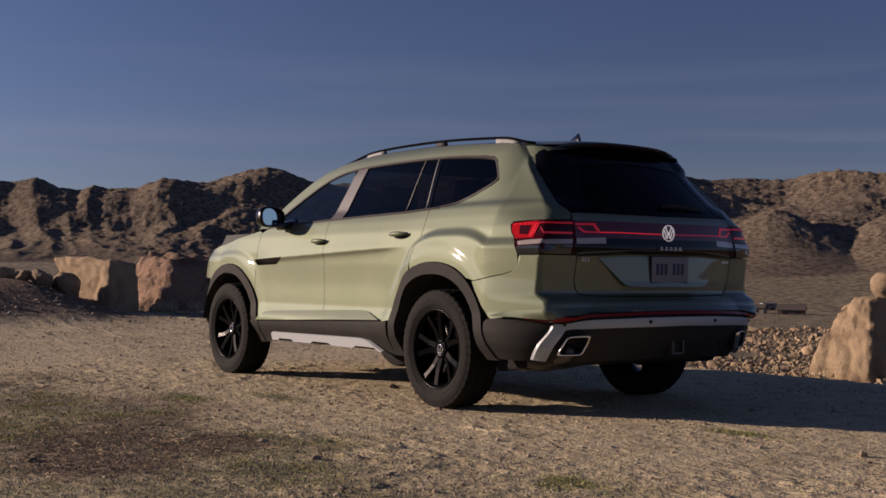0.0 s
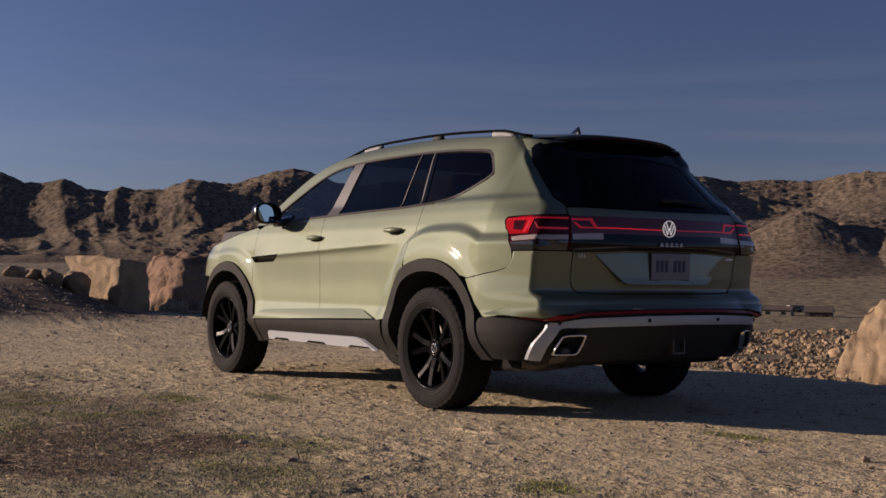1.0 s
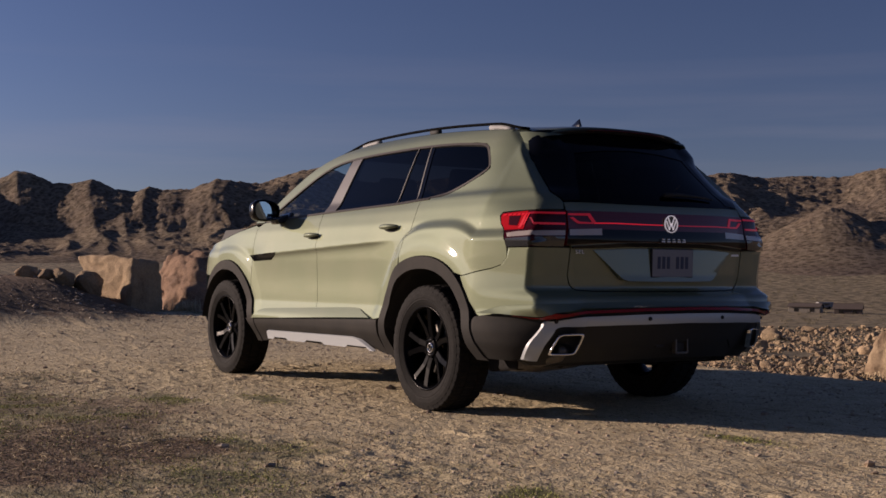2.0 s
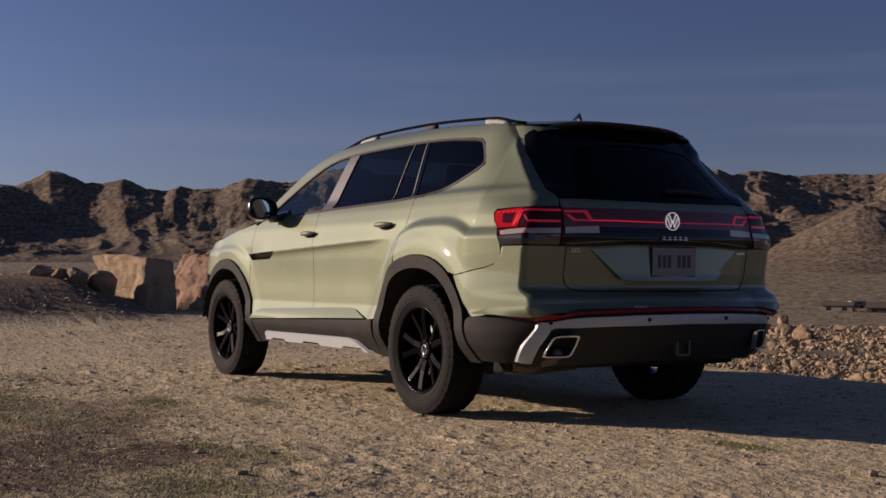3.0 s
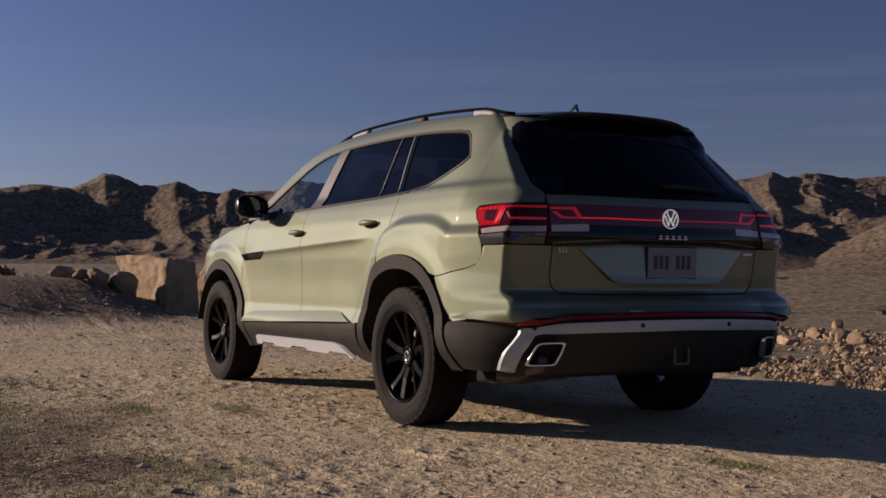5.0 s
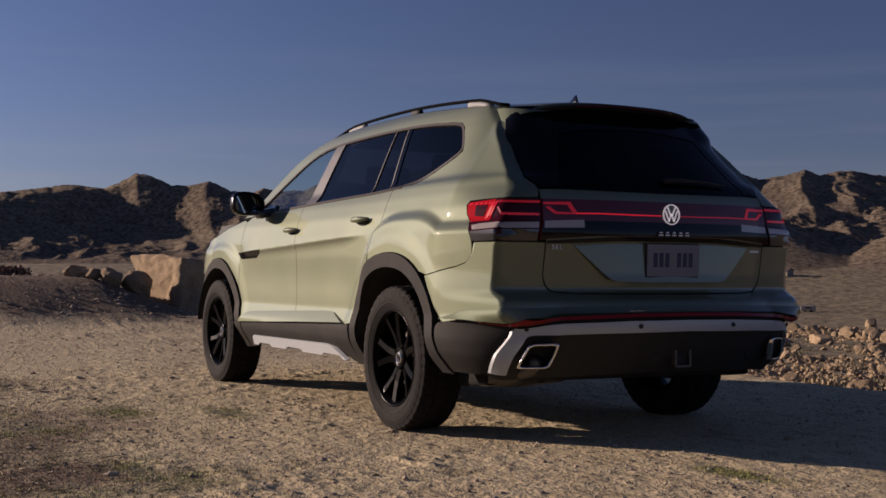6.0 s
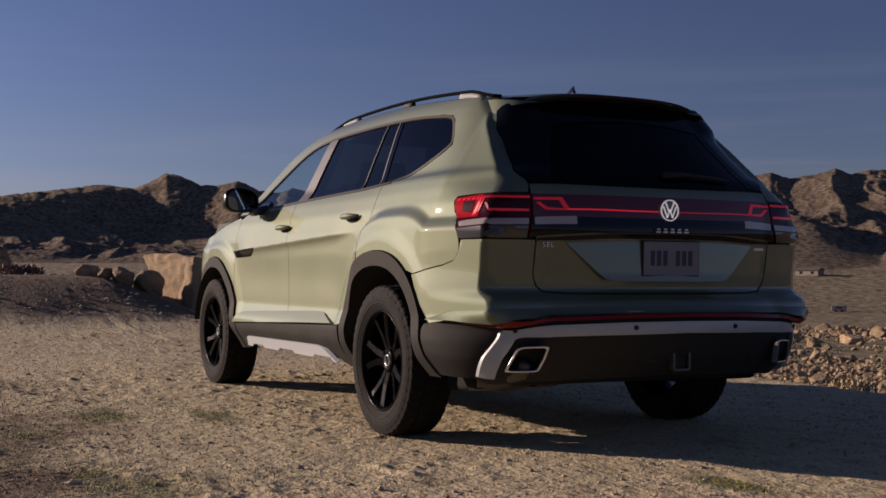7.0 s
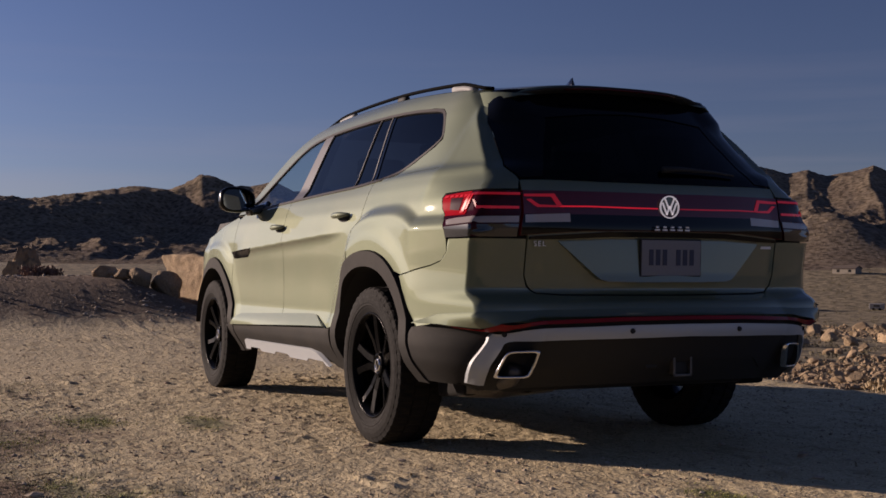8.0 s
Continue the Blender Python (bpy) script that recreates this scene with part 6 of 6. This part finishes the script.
# ---- mirrors, handles, rails, aerial ----
MIRROR_CASE = plain("gloss_black_case", (0.003, 0.003, 0.004), 0.25, spec=0.4)
RAIL = plain("satin_black", (0.003, 0.003, 0.0035), 0.8, spec=0.03)
def mirror(sgn):
    n = 20
    bm = bmesh.new()
    rows = []
    # x from the glass (rear) to the front of the housing
    for x, sy, sz, dy, dz in ((0.0, 0.90, 0.88, 0, 0), (0.004, 0.99, 0.97, 0, 0), (0.04, 1.0, 1.0, 0.0, 0), (0.09, 0.95, 0.95, -0.004, -0.002), (0.14, 0.78, 0.80, -0.012, -0.006), (0.175, 0.45, 0.5, -0.02, -0.012), (0.185, 0.1, 0.1, -0.02, -0.014)):
        r = []
        for k in range(n):
            a = 2 * math.pi * k / n
            c, s = math.cos(a), math.sin(a)
            pw = (abs(c) ** 3.2 + abs(s) ** 3.2) ** (-1 / 3.2)
            yy, zz = 0.120 * pw * c * sy, 0.080 * pw * s * sz
            zz += 0.012 * (yy / 0.12) * (1 if s > 0 else -0.6)
            zz *= 1.0 - 0.12 * max(0.0, yy / 0.12)
            r.append(bm.verts.new((2.03 + x - 0.28 * yy * (1 - x / 0.2), sgn * (1.045 + yy + dy), 1.265 + zz + dz)))
        rows.append(r)
    for a, b in zip(rows, rows[1:]):
        for k in range(n):
            bm.faces.new((a[k], a[(k + 1) % n], b[(k + 1) % n], b[k]))
    bm.faces.new(rows[-1])
    mir = from_bm("door_mirror", bm, MIRROR_CASE, car, "gloss black door mirror", True)
    bm = bmesh.new()
    f = []
    for k in range(n):
        a = 2 * math.pi * k / n
        c, s = math.cos(a), math.sin(a)
        pw = (abs(c) ** 3.2 + abs(s) ** 3.2) ** (-1 / 3.2)
        yy, zz = 0.104 * pw * c, 0.066 * pw * s
        f.append(bm.verts.new((2.050 - 0.45 * yy + 0.035 * zz, sgn * (1.045 + yy), 1.265 + zz)))
    bm.faces.new(f)
    from_bm("mirror_glass", bm, MIRROR, mir, "mirror glass")
    bm = bmesh.new()
    box(bm, (2.08, sgn * 0.915, 1.205), (0.11, 0.12, 0.055), Euler((radians(-14 * sgn), 0, 0)).to_matrix().to_4x4(), 0.018, 3)
    box(bm, (2.13, sgn * 0.868, 1.215), (0.26, 0.03, 0.07), Euler((radians(30 * sgn), radians(5), 0)).to_matrix().to_4x4(), 0.012, 3)
    from_bm("mirror_foot", bm, BLACK, mir, "black mirror foot", True)


def handle(x, z, sgn):
    y0 = float(flank(np.array(x), np.array(z)))
    path = []
    for i in range(17):
        t = i / 16
        xx = x + 0.105 - 0.21 * t
        out = 0.010 + 0.030 * (1 - abs(2 * t - 1) ** 2.6)
        path.append((xx, sgn * (float(flank(np.array(xx), np.array(z))) + out), z + 0.004 * t))
    rad = [0.007 + 0.0105 * (1 - abs(2 * i / 16 - 1) ** 2.2) for i in range(17)]
    par = (front_doors if x > 1 else rear_doors)[0 if sgn > 0 else 1]
    v, f = tube(path, rad, 12, 0.95)
    h = part("door_handle", v, f, PAINT, par, "green pearl pull handle")
    # flat black patch on the door: the shade behind the handle as colour
    bm = bmesh.new()
    bmesh.ops.create_uvsphere(bm, u_segments=20, v_segments=10, radius=1.0, matrix=Matrix.Translation((x - 0.005, sgn * (y0 + 0.002), z - 0.012)) @ Matrix.Diagonal((0.085, 0.006, 0.030, 1)))
    from_bm("handle_shade", bm, MATT, par, "black patch for the shade behind the handle", True)


for s in (1, -1):
    mirror(s)
    handle(1.50, 1.072, s)
    handle(0.465, 1.100, s)


def rail(sgn):
    xs = np.linspace(1.66, -0.46, 40)
    pts = []
    cx = [p[0] for p in CANT][::-1]
    cz = [p[1] for p in CANT][::-1]
    for x in xs:
        z = float(np.interp(x, cx, cz))
        y = float(flank(np.array(x), np.array(z))) - 0.045
        k = float(sstep(1.66, 1.30, x) * sstep(-0.46, -0.22, x))
        pts.append((x, sgn * y, z + 0.010 + 0.028 * k))
    v, f = tube(pts, 0.011, 10, 0.8)
    r = part("roof_rail", v, f, BLACK, car, "black roof rail")
    r.data.materials[0] = RAIL
    for x0, x1 in ((1.40, 1.20), (0.52, 0.40), (-0.12, -0.36)):
        q = [p for p in pts if x1 - 0.03 <= p[0] <= x0 + 0.03]
        v, f = tube([(p[0], p[1], p[2] - 0.022) for p in q], 0.013, 10, 1.3)
        part("rail_foot", v, f, MATT if x0 == 0.52 else FOOT, r, "" if x0 == 0.52 else "satin silver rail foot")


rail(1)
rail(-1)


def fin():
    bm = bmesh.new()
    rows = []
    z0 = 1.705
    for x, h, w in ((-0.06, 0.0, 0.006), (-0.11, 0.012, 0.022), (-0.16, 0.026, 0.028), (-0.20, 0.044, 0.026), (-0.235, 0.062, 0.018), (-0.255, 0.068, 0.010), (-0.262, 0.05, 0.016), (-0.27, 0.0, 0.024)):
        rows.append([bm.verts.new((x, -w, z0 - 0.02)), bm.verts.new((x, -w * 0.7, z0 + h * 0.45)), bm.verts.new((x, 0, z0 + h)), bm.verts.new((x, w * 0.7, z0 + h * 0.45)), bm.verts.new((x, w, z0 - 0.02))])
    for a, b in zip(rows, rows[1:]):
        for k in range(4):
            bm.faces.new((a[k], a[k + 1], b[k + 1], b[k]))
    bm.faces.new(rows[0])
    bm.faces.new(rows[-1])
    from_bm("roof_aerial", bm, BLACK, car, "gloss black shark-fin aerial", True)


fin()


# ---- valley: far houses and scrub ----
def house(x, y, turn, w, d, h, rise, wall, label, chimney=False):
    z = gh(x, y) - 0.3
    w, d, h, rise = w * 0.8, d * 0.8, h * 0.75, rise * 0.9
    ob = tagged(new("house"), label=label, category="house")
    ob.matrix_world = pose(x, y, z, 0, 0, turn)
    bm = bmesh.new()
    box(bm, (0, 0, h / 2), (w, d, h), None, 0.03, 1)
    a = [bm.verts.new(p) for p in ((-w / 2, -d / 2, h), (-w / 2, d / 2, h), (-w / 2, 0, h + rise), (w / 2, -d / 2, h), (w / 2, d / 2, h), (w / 2, 0, h + rise))]
    for f in ((0, 2, 1), (3, 4, 5), (0, 3, 5, 2), (1, 2, 5, 4)):
        bm.faces.new([a[i] for i in f])
    from_bm("wall", bm, wall, ob)
    sl = math.hypot(d / 2, rise)
    for sg in (1, -1):
        bm = bmesh.new()
        box(bm, (0, sg * (d / 4 + 0.15), h + rise / 2 + 0.02), (w + 0.8, sl + 0.7, 0.18), Euler((-sg * math.atan2(rise, d / 2), 0, 0)).to_matrix().to_4x4(), 0.02, 1)
        from_bm("roof", bm, ROOFING, ob, "brown pitched roof")
    for k in range(max(2, int(w // 4))):
        for sg in (1, -1):
            bm = bmesh.new()
            box(bm, (-w / 2 + w * (k + 0.5) / max(2, int(w // 4)), sg * (d / 2 + 0.02), h * 0.55), (1.3, 0.08, 1.1), None, 0.01, 1)
            from_bm("window", bm, BLACK, ob, "dark window")
    return ob


for args in ((243, -306, 35, 10, 7, 2.4, 1.6, ROOFING, "low brown house with a broad pitched roof"), (257, -303, 30, 12, 7, 3.0, 1.0, STUCCO, "pale stucco house with brown roof"),
             (205, -301, 80, 9, 6, 2.8, 1.0, STUCCO, "pale stucco house with brown roof"), (300, -262, 10, 14, 8, 3.0, 1.4, STUCCO, "pale stucco house with brown roof"),
             (322, -238, 50, 12, 7, 2.8, 1.1, ROOFING, "low brown house with a broad pitched roof"), (395, -372, 20, 13, 7, 3.2, 1.2, STUCCO, "pale stucco house with brown roof"),
             (452, -330, 20, 12, 7, 3.2, 1.2, STUCCO, "pale stucco house with brown roof"), (470, -120, 60, 12, 7, 3.2, 1.2, STUCCO, "pale stucco house with brown roof"),
             (420, -165, 0, 12, 7, 3.2, 1.2, STUCCO, "pale stucco house with brown roof")):
    house(*args)["group"] = "houses in the valley"


def trailer(x, y, turn, w, mat):
    bm = bmesh.new()
    box(bm, (0, 0, 1.35), (w, 2.2, 1.8), None, 0.25, 2)
    ob = tagged(new("trailer"), label="white trailer parked by the valley houses", category="trailer", group="trailers in the valley")
    ob.matrix_world = pose(x, y, gh(x, y) - 0.1, 0, 0, turn)
    from_bm("body", bm, mat, ob)
    for dx in (-w * 0.2, w * 0.2):
        bm = bmesh.new()
        bmesh.ops.create_cone(bm, cap_ends=True, segments=14, radius1=0.42, radius2=0.42, depth=2.3, matrix=Matrix.Translation((dx, 0, 0.45)) @ Euler((math.pi / 2, 0, 0)).to_matrix().to_4x4())
        from_bm("wheel", bm, RUBBER, ob, "dark wheels")
    bm = bmesh.new()
    box(bm, (0, 1.11, 1.5), (w * 0.4, 0.05, 0.55), None, 0.01, 1)
    from_bm("window", bm, BLACK, ob, "dark window")


WHITE = plain("white_paint", (0.26, 0.25, 0.24), 0.6, grain=0.1, grain_scale=1)
for a in ((262, -318, 70, 5.5, WHITE), (286, -282, 40, 4.5, WHITE), (310, -250, 40, 5, WHITE)):
    trailer(*a)


def scatter_leaves(name, spots, mat, label, category, seed, leaves=22):
    """Low scrub: clumps of many small upright leaves."""
    rs = np.random.RandomState(seed)
    vs, fs = [], []
    for x, y, z, s in spots:
        for k in range(leaves):
            u = rs.normal(size=3) * (0.42, 0.42, 0.24)
            c = np.array((x, y, z)) + s * (u + (0, 0, 0.32))
            a = rs.uniform(0, math.tau)
            e1 = np.array((math.cos(a), math.sin(a), rs.uniform(-0.4, 0.4))) * s * rs.uniform(0.05, 0.12)
            e2 = np.array((rs.uniform(-0.3, 0.3), rs.uniform(-0.3, 0.3), 1.0)) * s * rs.uniform(0.06, 0.16)
            i = len(vs)
            vs += [c - e1 - e2, c + e1 - e2 * 0.6, c + e1 * 0.5 + e2, c - e1 * 0.6 + e2 * 0.8]
            fs.append((i, i + 1, i + 2, i + 3))
    return tagged(part(name, vs, fs, mat), label=label, category=category, kind="stuff")


rs = np.random.RandomState(12)
spots = []
while len(spots) < 3600:
    d, b = 75 + 505 * rs.uniform(0, 1) ** 0.75, radians(rs.uniform(-66, 4))
    x, y = -6 + d * math.cos(b), 4 + d * math.sin(b)
    spots.append((x, y, gh(x, y) - 0.1, rs.uniform(0.35, 1.1)))
scatter_leaves("valley_scrub", spots, BUSH, "dark low scrub scattered over the valley floor", "scrub", 2, 34)
spots = [(-6 + d * math.cos(radians(b)), 4 + d * math.sin(radians(b)), s) for d, b, s in ((46, -45, 0.9), (49, -47.5, 0.8), (52, -43, 1.0), (60, -51, 1.1), (66, -41, 1.0), (72, -49, 1.2), (44, -52, 0.8), (57, -39, 1.0), (84, -45, 1.4), (95, -52, 1.5))]
for i, (x, y, s) in enumerate(spots):
    ob = scatter_leaves("dry_shrub", [(x + rs.uniform(-s, s) * 0.6, y + rs.uniform(-s, s) * 0.6, gh(x, y), s * 0.7) for _ in range(7)], STRAW, "dry straw-coloured shrub among the boulders", "shrub", 30 + i, 110)
    ob["kind"] = "thing"
# reddish bush beside the pale boulder beyond the berm
REDBUSH = plain("red_brown_twigs", (0.17, 0.10, 0.07), 0.9, grain=0.3, grain_scale=6)
ob = scatter_leaves("dry_bush", [(14.0 + 0.12 * rs.normal(), 0.62 + 0.05 * i, gh(14.0, 0.62 + 0.05 * i) - 0.03, 0.20) for i in range(7)], REDBUSH, "dry red-brown bush beside a pale boulder", "bush", 51, 200)
ob["kind"] = "thing"


# ---- ground litter close by ----
def scatter_on(n, seed, keep, area=(-4.2, 9.5, -2.8, 4.6)):
    rs = np.random.RandomState(seed)
    out = np.empty((0, 2))
    while len(out) < n:
        p = np.stack([rs.uniform(area[0], area[1], 4 * n), rs.uniform(area[2], area[3], 4 * n)], 1)
        out = np.vstack([out, p[rs.uniform(size=len(p)) < keep(p[:, 0], p[:, 1])]])
    out = out[:n]
    return out, ground_height(out[:, 0], out[:, 1]), rs


def patches(x, y, lists):
    k = np.zeros_like(x)
    for cx, cy, rx, ry in lists:
        k = np.maximum(k, np.exp(-((x - cx) / rx) ** 2 - ((y - cy) / ry) ** 2))
    return k


def pebbles(name, n, seed, size, keep, label, area=(-4.2, 9.5, -2.8, 4.6)):
    base = [(math.cos(a) * r, math.sin(a) * r, z) for z, r, k in ((-0.5, 0.75, 5), (0.25, 0.95, 5)) for a in np.linspace(0, math.tau, k, endpoint=False) + z] + [(0, 0, 0.75)]
    faces = [(i, (i + 1) % 5, 5 + (i + 1) % 5, 5 + i) for i in range(5)] + [(5 + i, 5 + (i + 1) % 5, 10) for i in range(5)]
    p, z, rs = scatter_on(n, seed, keep, area)
    B = np.array(base)
    vs, fs = [], []
    for i in range(len(p)):
        s = size * math.exp(rs.normal() * 0.55) * (1.3 if rs.uniform() < 0.02 else 1)
        a = rs.uniform(0, math.tau)
        c, n = math.cos(a), math.sin(a)
        q = B * (s * rs.uniform(0.8, 1.5), s, s * rs.uniform(0.5, 0.9)) + rs.normal(size=B.shape) * s * 0.12
        q = np.stack([q[:, 0] * c - q[:, 1] * n + p[i, 0], q[:, 0] * n + q[:, 1] * c + p[i, 1], q[:, 2] + z[i] + s * 0.2], 1)
        k = len(vs)
        vs += [*q]
        fs += [tuple(j + k for j in f) for f in faces]
    m, nt, b = material("mixed_gravel")
    geo = nt.nodes.new("ShaderNodeNewGeometry")
    r = ramp(nt, geo.outputs["Random Per Island"], [(0.0, (0.21, 0.16, 0.115)), (0.4, (0.36, 0.27, 0.195)), (0.8, (0.42, 0.34, 0.25)), (1.0, (0.47, 0.41, 0.34))])
    nt.links.new(r.outputs[0], b.inputs["Base Color"])
    b.inputs["Roughness"].default_value = 0.9
    tagged(part(name, vs, fs, m, smooth=False), label=label, category="gravel", kind="stuff")


pebbles("pebbles", 26000, 5, 0.0036, lambda x, y: 0.25 + 0.75 * sstep(0.45, 0.6, fbm(x * 1.7, y * 1.7, 3)), "fine mixed gravel strewn over the sand")
pebbles("berm_gravel", 4500, 6, 0.010, lambda x, y: sstep(8.5, 10.5, x) * (0.15 + 0.85 * sstep(0.42, 0.6, fbm(x * 1.1, y * 1.1, 3))), "brown stones and clods on the low berm", (8, 14.2, -2.5, 8))


def blades(name, n, seed, keep, length, mat, label, flat):
    """Thin blades, upright or lying, two triangles each."""
    p, z, rs = scatter_on(n, seed, keep)
    a = rs.uniform(0, math.tau, n)
    L = length * np.exp(rs.normal(size=n) * 0.45)
    w = L * 0.05 + 0.0009
    lean = rs.uniform(0.4, 1.5, n) if flat else rs.uniform(0.0, 0.9, n)
    dx, dy = np.cos(a), np.sin(a)
    tip = np.stack([p[:, 0] + dx * L * np.sin(lean), p[:, 1] + dy * L * np.sin(lean), z + L * np.cos(lean) * (0.25 if flat else 1) + 0.003], 1)
    mid = np.stack([p[:, 0] + dx * L * 0.5 * np.sin(lean * 0.8), p[:, 1] + dy * L * 0.5 * np.sin(lean * 0.8), z + L * 0.55 * np.cos(lean * 0.8) * (0.4 if flat else 1) + 0.003], 1)
    sx, sy = -dy * w, dx * w
    b0 = np.stack([p[:, 0] - sx, p[:, 1] - sy, z - 0.002], 1)
    b1 = np.stack([p[:, 0] + sx, p[:, 1] + sy, z - 0.002], 1)
    m0 = mid - np.stack([sx, sy, 0 * sx], 1) * 0.8
    m1 = mid + np.stack([sx, sy, 0 * sx], 1) * 0.8
    V = np.stack([b0, b1, m1, m0, tip], 1).reshape(-1, 3)
    k = np.arange(n) * 5
    F = [(i, i + 1, i + 2, i + 3) for i in k] + [(i + 3, i + 2, i + 4) for i in k]
    tagged(part(name, V, F, mat, smooth=False), label=label, category="grass", kind="stuff")


def blade_material(name, a, b_):
    m, nt, b = material(name)
    geo = nt.nodes.new("ShaderNodeNewGeometry")
    r = ramp(nt, geo.outputs["Random Per Island"], [(0.0, a), (1.0, b_)])
    nt.links.new(r.outputs[0], b.inputs["Base Color"])
    b.inputs["Roughness"].default_value = 0.75
    return m


GREENS = blade_material("green_blades", (0.24, 0.27, 0.055), (0.38, 0.37, 0.11))
BLEACHED = blade_material("bleached_stalks", (0.34, 0.27, 0.17), (0.58, 0.49, 0.34))
STRAWS = blade_material("straw_blades", (0.14, 0.10, 0.05), (0.42, 0.33, 0.19))
meadow = lambda x, y: (0.25 + 0.75 * sstep(0.44, 0.58, fbm(x * 0.55 + 3, y * 0.55 + 8, 4))) * sstep(1.4, 2.8, y - 0.08 * x + 0.9 * (fbm(x * 0.7, y * 0.7 + 4, 3) - 0.5))
blades("green_grass", 42000, 8, lambda x, y: np.maximum(0.6 * meadow(x, y) ** 2 * sstep(0.5, 0.62, fbm(x * 3, y * 3, 3)), 0.7 * patches(x, y, MOSS) * sstep(0.45, 0.58, fbm(x * 5, y * 5, 3))), 0.012, GREENS, "short sparse green grass on the sand", True)
blades("dry_grass", 90000, 9, lambda x, y: 0.05 + 0.6 * meadow(x, y) + 0.35 * sstep(2.0, 3.2, y) + 0.12 * patches(x, y, SOIL), 0.017, STRAWS, "short dry straw lying on the sand", True)


def twigs():
    p, z, rs = scatter_on(420, 21, lambda x, y: 0.01 + patches(x, y, SOIL))
    vs, fs = [], []
    for i in range(len(p)):
        L, a = rs.uniform(0.03, 0.13), rs.uniform(0, math.tau)
        bend = rs.uniform(-0.6, 0.6)
        pts = []
        for t in np.linspace(0, 1, 5):
            aa = a + bend * t
            pts.append((p[i, 0] + math.cos(aa) * L * t, p[i, 1] + math.sin(aa) * L * t, z[i] + 0.006 + 0.014 * rs.uniform() * math.sin(math.pi * t)))
        v, f = tube(pts, [0.0017, 0.0016, 0.0014, 0.0011, 0.0007], 5)
        k = len(vs)
        vs += v
        fs += [tuple(j + k for j in q) for q in f]
    tagged(part("dry_twigs", vs, fs, STRAWS), label="dry pale twigs strewn over dark soil", category="twigs", kind="stuff")


twigs()
for i, (x, y, s) in enumerate(((-0.87, 3.74, 0.022),)):
    rock("stone", rock_mesh("stone", 80 + i, (s, s * 1.2, s * 0.7), 6, 2, 0.1), (x, y, gh(x, y) + s * 0.25), (0, 0, 50 * i), "small pale stone lying on the sand")
# weeds at the foot of the boulders and along the edge of the drop
for i, (x, y, s) in enumerate(((11.25, -1.75, 0.20), (11.3, -2.05, 0.24), (11.2, -2.45, 0.2), (11.35, -2.8, 0.22), (11.5, -3.3, 0.2), (15.2, -18.3, 1.25), (15.9, -18.9, 1.1))):
    rs = np.random.RandomState(90 + i)
    vs, fs = [], []
    for k in range(46 if s < 1 else 130):
        a, L = rs.uniform(0, math.tau), s * rs.uniform(0.4, 1.0)
        x0, y0 = x + rs.normal() * s * 0.35, y + rs.normal() * s * 0.35
        lean = rs.uniform(0, 0.6)
        z0 = gh(x0, y0)
        v, f = tube([(x0, y0, z0 - 0.01), (x0 + math.cos(a) * L * 0.4 * math.sin(lean), y0 + math.sin(a) * L * 0.4 * math.sin(lean), z0 + L * 0.6), (x0 + math.cos(a) * L * math.sin(lean), y0 + math.sin(a) * L * math.sin(lean), z0 + L * math.cos(lean))], [0.002 + 0.01 * s, 0.0015 + 0.007 * s, 0.001 + 0.002 * s], 4)
        n = len(vs)
        vs += v
        fs += [tuple(j + n for j in q) for q in f]
    tagged(part("weed_tuft", vs, fs, BLEACHED), label="dry bleached weed tuft on the sand", category="weed", group="weed tufts")
